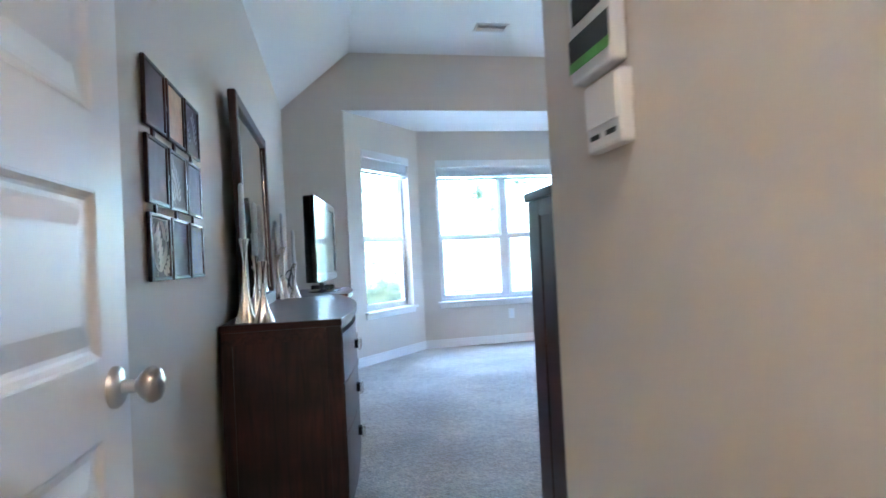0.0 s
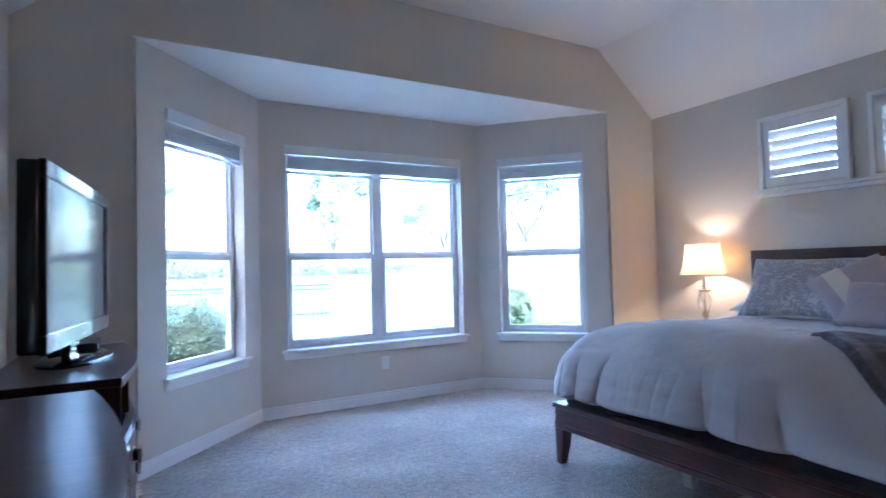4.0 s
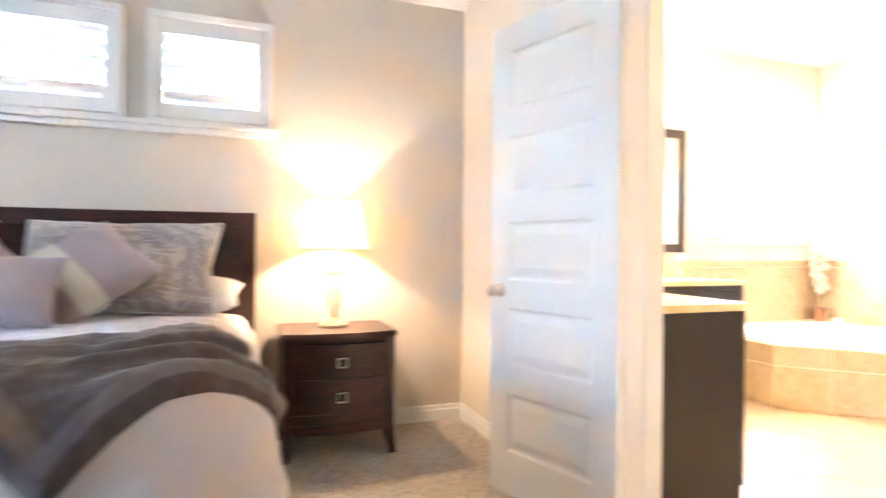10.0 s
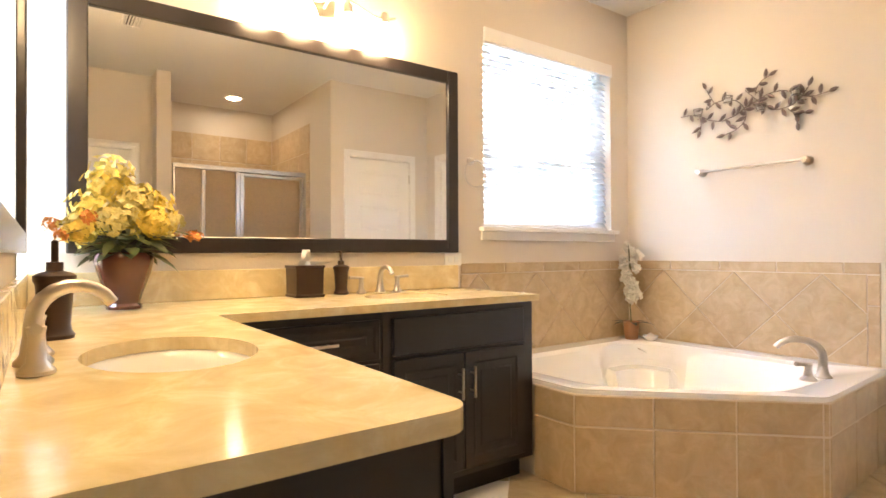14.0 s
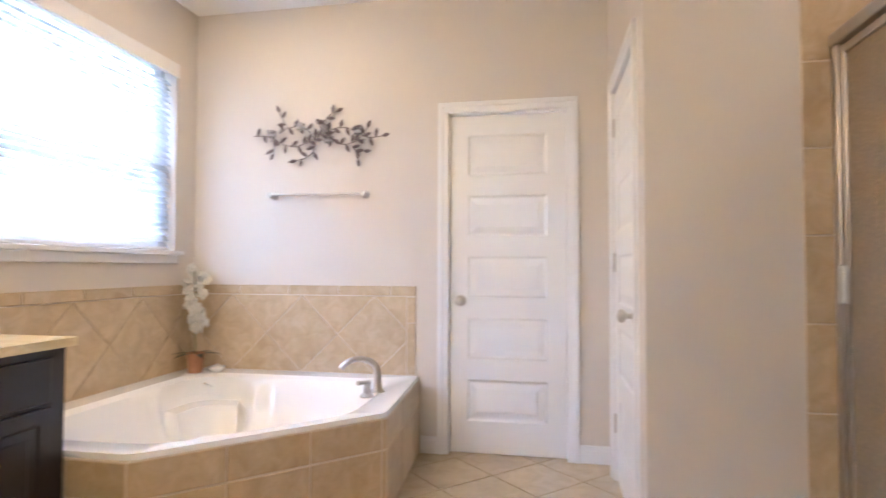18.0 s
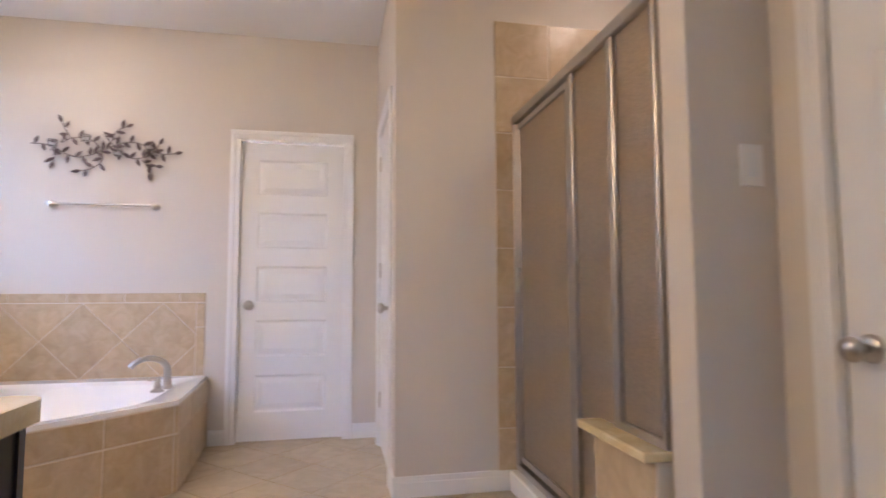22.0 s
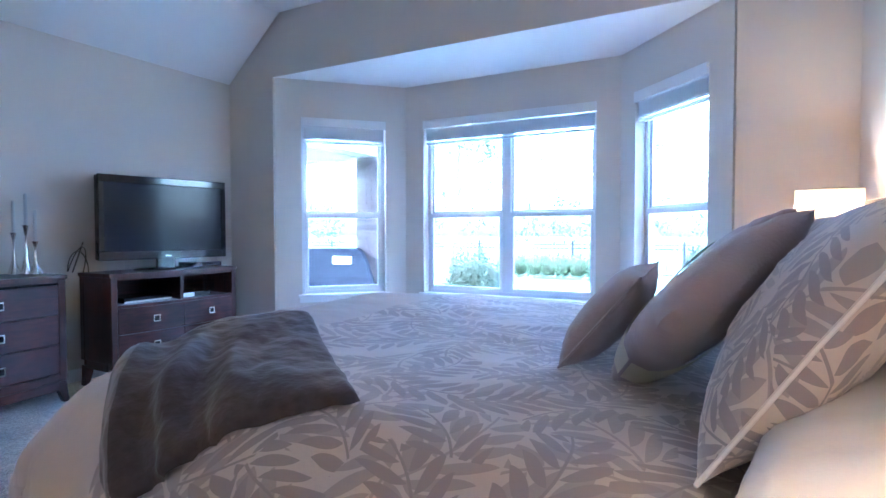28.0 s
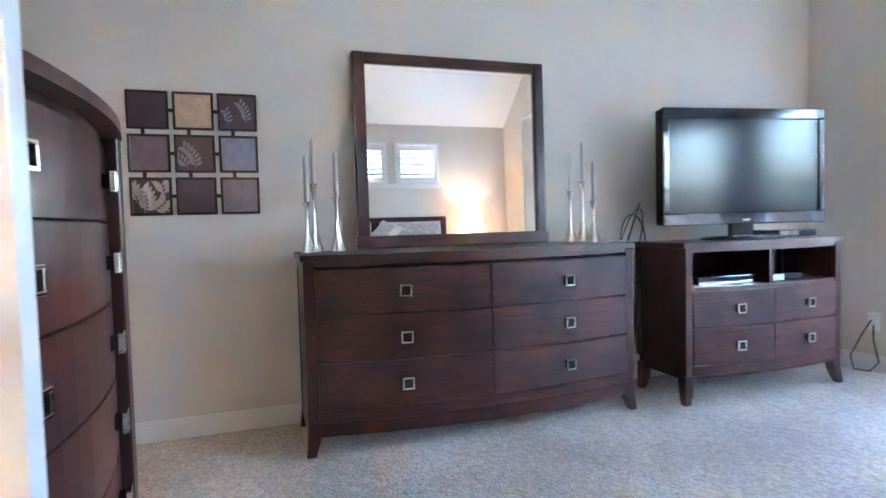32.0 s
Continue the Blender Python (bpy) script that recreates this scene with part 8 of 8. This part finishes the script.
bush(1.2, 9.4, 0.50, 0.56, "round clipped dark green bush outside the bay", 2600, 0.026)
bush(8.0, 12.65, 0.46, 0.52, "leafy green bush in front of the fence", 1400, 0.045, LEAF1)
bush(3.4, 19.6, 0.6, 0.5, "small green bush by the iron fence", 700, 0.05)
for i in range(7):
    bush(-1.2 + 0.42 * i, 17.45, 0.36, 0.38, "pale green hedge plant in a clipped row", 500, 0.04, LEAF3)
bm = bmesh.new()
for i in range(5200):
    x = rngo.uniform(-0.9, 7.2)
    y = rngo.uniform(8.1, 9.3) if x < 4.8 else rngo.uniform(7.4, 8.9)
    h = rngo.uniform(0.05, 0.30) + 0.05 * noise.noise(Vector((x * 2, y * 2, 0)))
    t = Vector((rngo.uniform(-1, 1), rngo.uniform(-1, 1), rngo.uniform(-0.2, 0.9))).normalized()
    u = t.orthogonal().normalized()
    p = Vector((x, y, GZ + max(0.02, h)))
    s = rngo.uniform(0.02, 0.045)
    bm.faces.new([bm.verts.new(p - t * s), bm.verts.new(p + u * s * 0.5), bm.verts.new(p + t * s), bm.verts.new(p - u * s * 0.5)])
tagged(part("ground_cover", bm, LEAF3), "low leafy ground cover under the bay windows", "ground cover", kind="stuff")
bm = bmesh.new()
for i in range(46):
    x = -62 + i * 3.0 + rngo.uniform(-1, 1)
    y = 42 + rngo.uniform(0, 14)
    hgt = rngo.uniform(5, 10)
    foliage(bm, (x, y, hgt * 0.45), (3.2, 2.4, hgt * 0.55), 1000, 0.17, 0.5)
tagged(part("far_trees", bm, LEAF1), "belt of far leafy trees beyond the fence", "trees", kind="stuff")

# wooden fence and iron fence
e = thing("wooden_fence", pose(0, 0, GZ), "weathered grey board fence at the side of the garden", "fence")
A, B = Vector((5.72, 14.15, 0)), Vector((13.5, 10.2, 0))
dirf = (B - A).normalized()
ang = math.degrees(math.atan2(dirf.y, dirf.x))
bd = part("board", boxes((0.003, 0.137, -0.01, 0.01, 0.03, 1.50), bevel=0.003, seg=1), FENCEW, e)
for i in range(62):
    p = A + dirf * 0.14 * i
    pm = pose(p.x, p.y, rngo.uniform(-0.015, 0.015) - (0.28 * max(0, 1 - i / 5)), 0, 0, ang) @ pose(0, rngo.uniform(-0.004, 0.004), 0)
    if i == 0:
        bd.matrix_basis = pm
    else:
        twin(bd, pm)
for z in (0.35, 1.15):
    part("rail", boxes((0, 8.7, 0.012, 0.05, z, z + 0.08)), FENCEW, e).matrix_basis = pose(A.x, A.y, 0, 0, 0, ang)
e = thing("iron_fence", pose(0, 18.6, GZ), "thin black iron garden fence", "fence")
for z in (0.10, 0.80, 0.92):
    part("rail", boxes((-16, 5.9, -0.012, 0.012, z, z + 0.025)), IRON, e)
pk = part("picket", boxes((-0.008, 0.008, -0.008, 0.008, 0.02, 0.97)), IRON, e)
for i in range(166):
    pm = pose(-15.9 + i * 0.13, 0, 0)
    if i == 0:
        pk.matrix_basis = pm
    else:
        twin(pk, pm)
for x in (-12.0, -9.0, -6.0, -3.0, 0.0, 3.0, 5.85):
    part("post", boxes((x - 0.03, x + 0.03, -0.03, 0.03, 0.0, 1.05), bevel=0.004, seg=1), IRON, e)

# covered patio: brick column, beam, roof, covered grill
BRICK = make_stone("brown_brick", (0.026, 0.019, 0.018), (0.054, 0.042, 0.039), (0.092, 0.077, 0.070), 9.0, 0.9, 0.3, 0.35)
MORTAR = make("mortar", (0.14, 0.125, 0.115), 0.9, vary=0.1, scale=20)
SOFFIT = make("patio_soffit_paint", (0.36, 0.34, 0.31), 0.8, vary=0.06, scale=2.0, bump=0.1, bump_scale=40)
CX, CY, CW = -0.75, 9.80, 0.20
e = thing("brick_column", pose(CX, CY, GZ + 0.08), "brown brick column carrying the patio roof", "column")
part("mortar_core", boxes((-CW + 0.006, CW - 0.006, -CW + 0.006, CW - 0.006, 0, 2.38)), MORTAR, e)
b1 = part("brick", boxes((0, 0.190, -0.012, 0.09, 0, 0.057)), BRICK, e)
n_b = 0
for r_ in range(34):
    for s_ in range(4):
        for c in range(2):
            off = 0.10 if (r_ + s_) % 2 else 0.0
            x = -CW + c * 0.2 + off * (1 if c == 0 else 0)
            if off and c == 1:
                continue
            pm = pose(0, 0, 0.006 + r_ * 0.0685, 0, 0, 90 * s_) @ pose(x + 0.004, -CW + 0.004, 0)
            if n_b == 0:
                b1.matrix_basis = pm
            else:
                twin(b1, pm)
            n_b += 1
tagged(part("patio_beam", boxes((-7.5, CX + 0.22, CY - 0.16, CY + 0.16, 2.29, 2.62), (CX - 0.16, CX + 0.16, 6.6, CY - 0.16, 2.29, 2.62)), SOFFIT), "pale beam along the edge of the patio roof", "beam", kind="structure")
slab("patio_roof", [(-7.6, 6.4), (CX + 0.4, 6.4), (CX + 0.4, CY + 0.4), (-7.6, CY + 0.4)], 2.62, 2.75, SOFFIT, "roof over the patio", "roof")
COVER = make("grill_cover_vinyl", (0.014, 0.016, 0.021), 0.55, vary=0.2, scale=4, bump=0.4, bump_scale=8)
COVER.node_tree.nodes["Principled BSDF"].inputs["Specular IOR Level"].default_value = 0.1
BRICK.node_tree.nodes["Principled BSDF"].inputs["Specular IOR Level"].default_value = 0.1
e = thing("covered_grill", pose(-1.12, 9.25, GZ + 0.08, 0, 0, 30), "barbecue grill under a black vinyl cover with a white label", "grill")
prof = [(-0.62, 0), (-0.62, 0.45), (-0.50, 0.82), (-0.38, 0.98), (0.38, 0.98), (0.50, 0.82), (0.62, 0.45), (0.62, 0)]
bm = bmesh.new()
f0 = bm.faces.new([bm.verts.new((x, -0.30 * (1 - 0.25 * z), z)) for x, z in prof])
f1 = bm.faces.new([bm.verts.new((x, 0.30 * (1 - 0.25 * z), z)) for x, z in reversed(prof)])
va, vb = list(f0.verts), list(reversed(list(f1.verts)))
for i in range(len(prof)):
    bm.faces.new((va[i], va[(i + 1) % len(prof)], vb[(i + 1) % len(prof)], vb[i]))
bmesh.ops.bevel(bm, geom=bm.edges[:], offset=0.03, segments=2, affect="EDGES")
part("cover", bm, COVER, e, smooth=True)
part("label", boxes((0.02, 0.30, -0.262, -0.255, 0.72, 0.86)), VINYL, e, "white printed label").matrix_basis = pose(0, 0.018, 0, 0, 0, 0)
tagged(part("house_roof", boxes((-0.3, 5.6, -1.9, 6.6, 3.35, 3.45)), TRIM), "flat cover over the rooms", "roof", kind="structure")
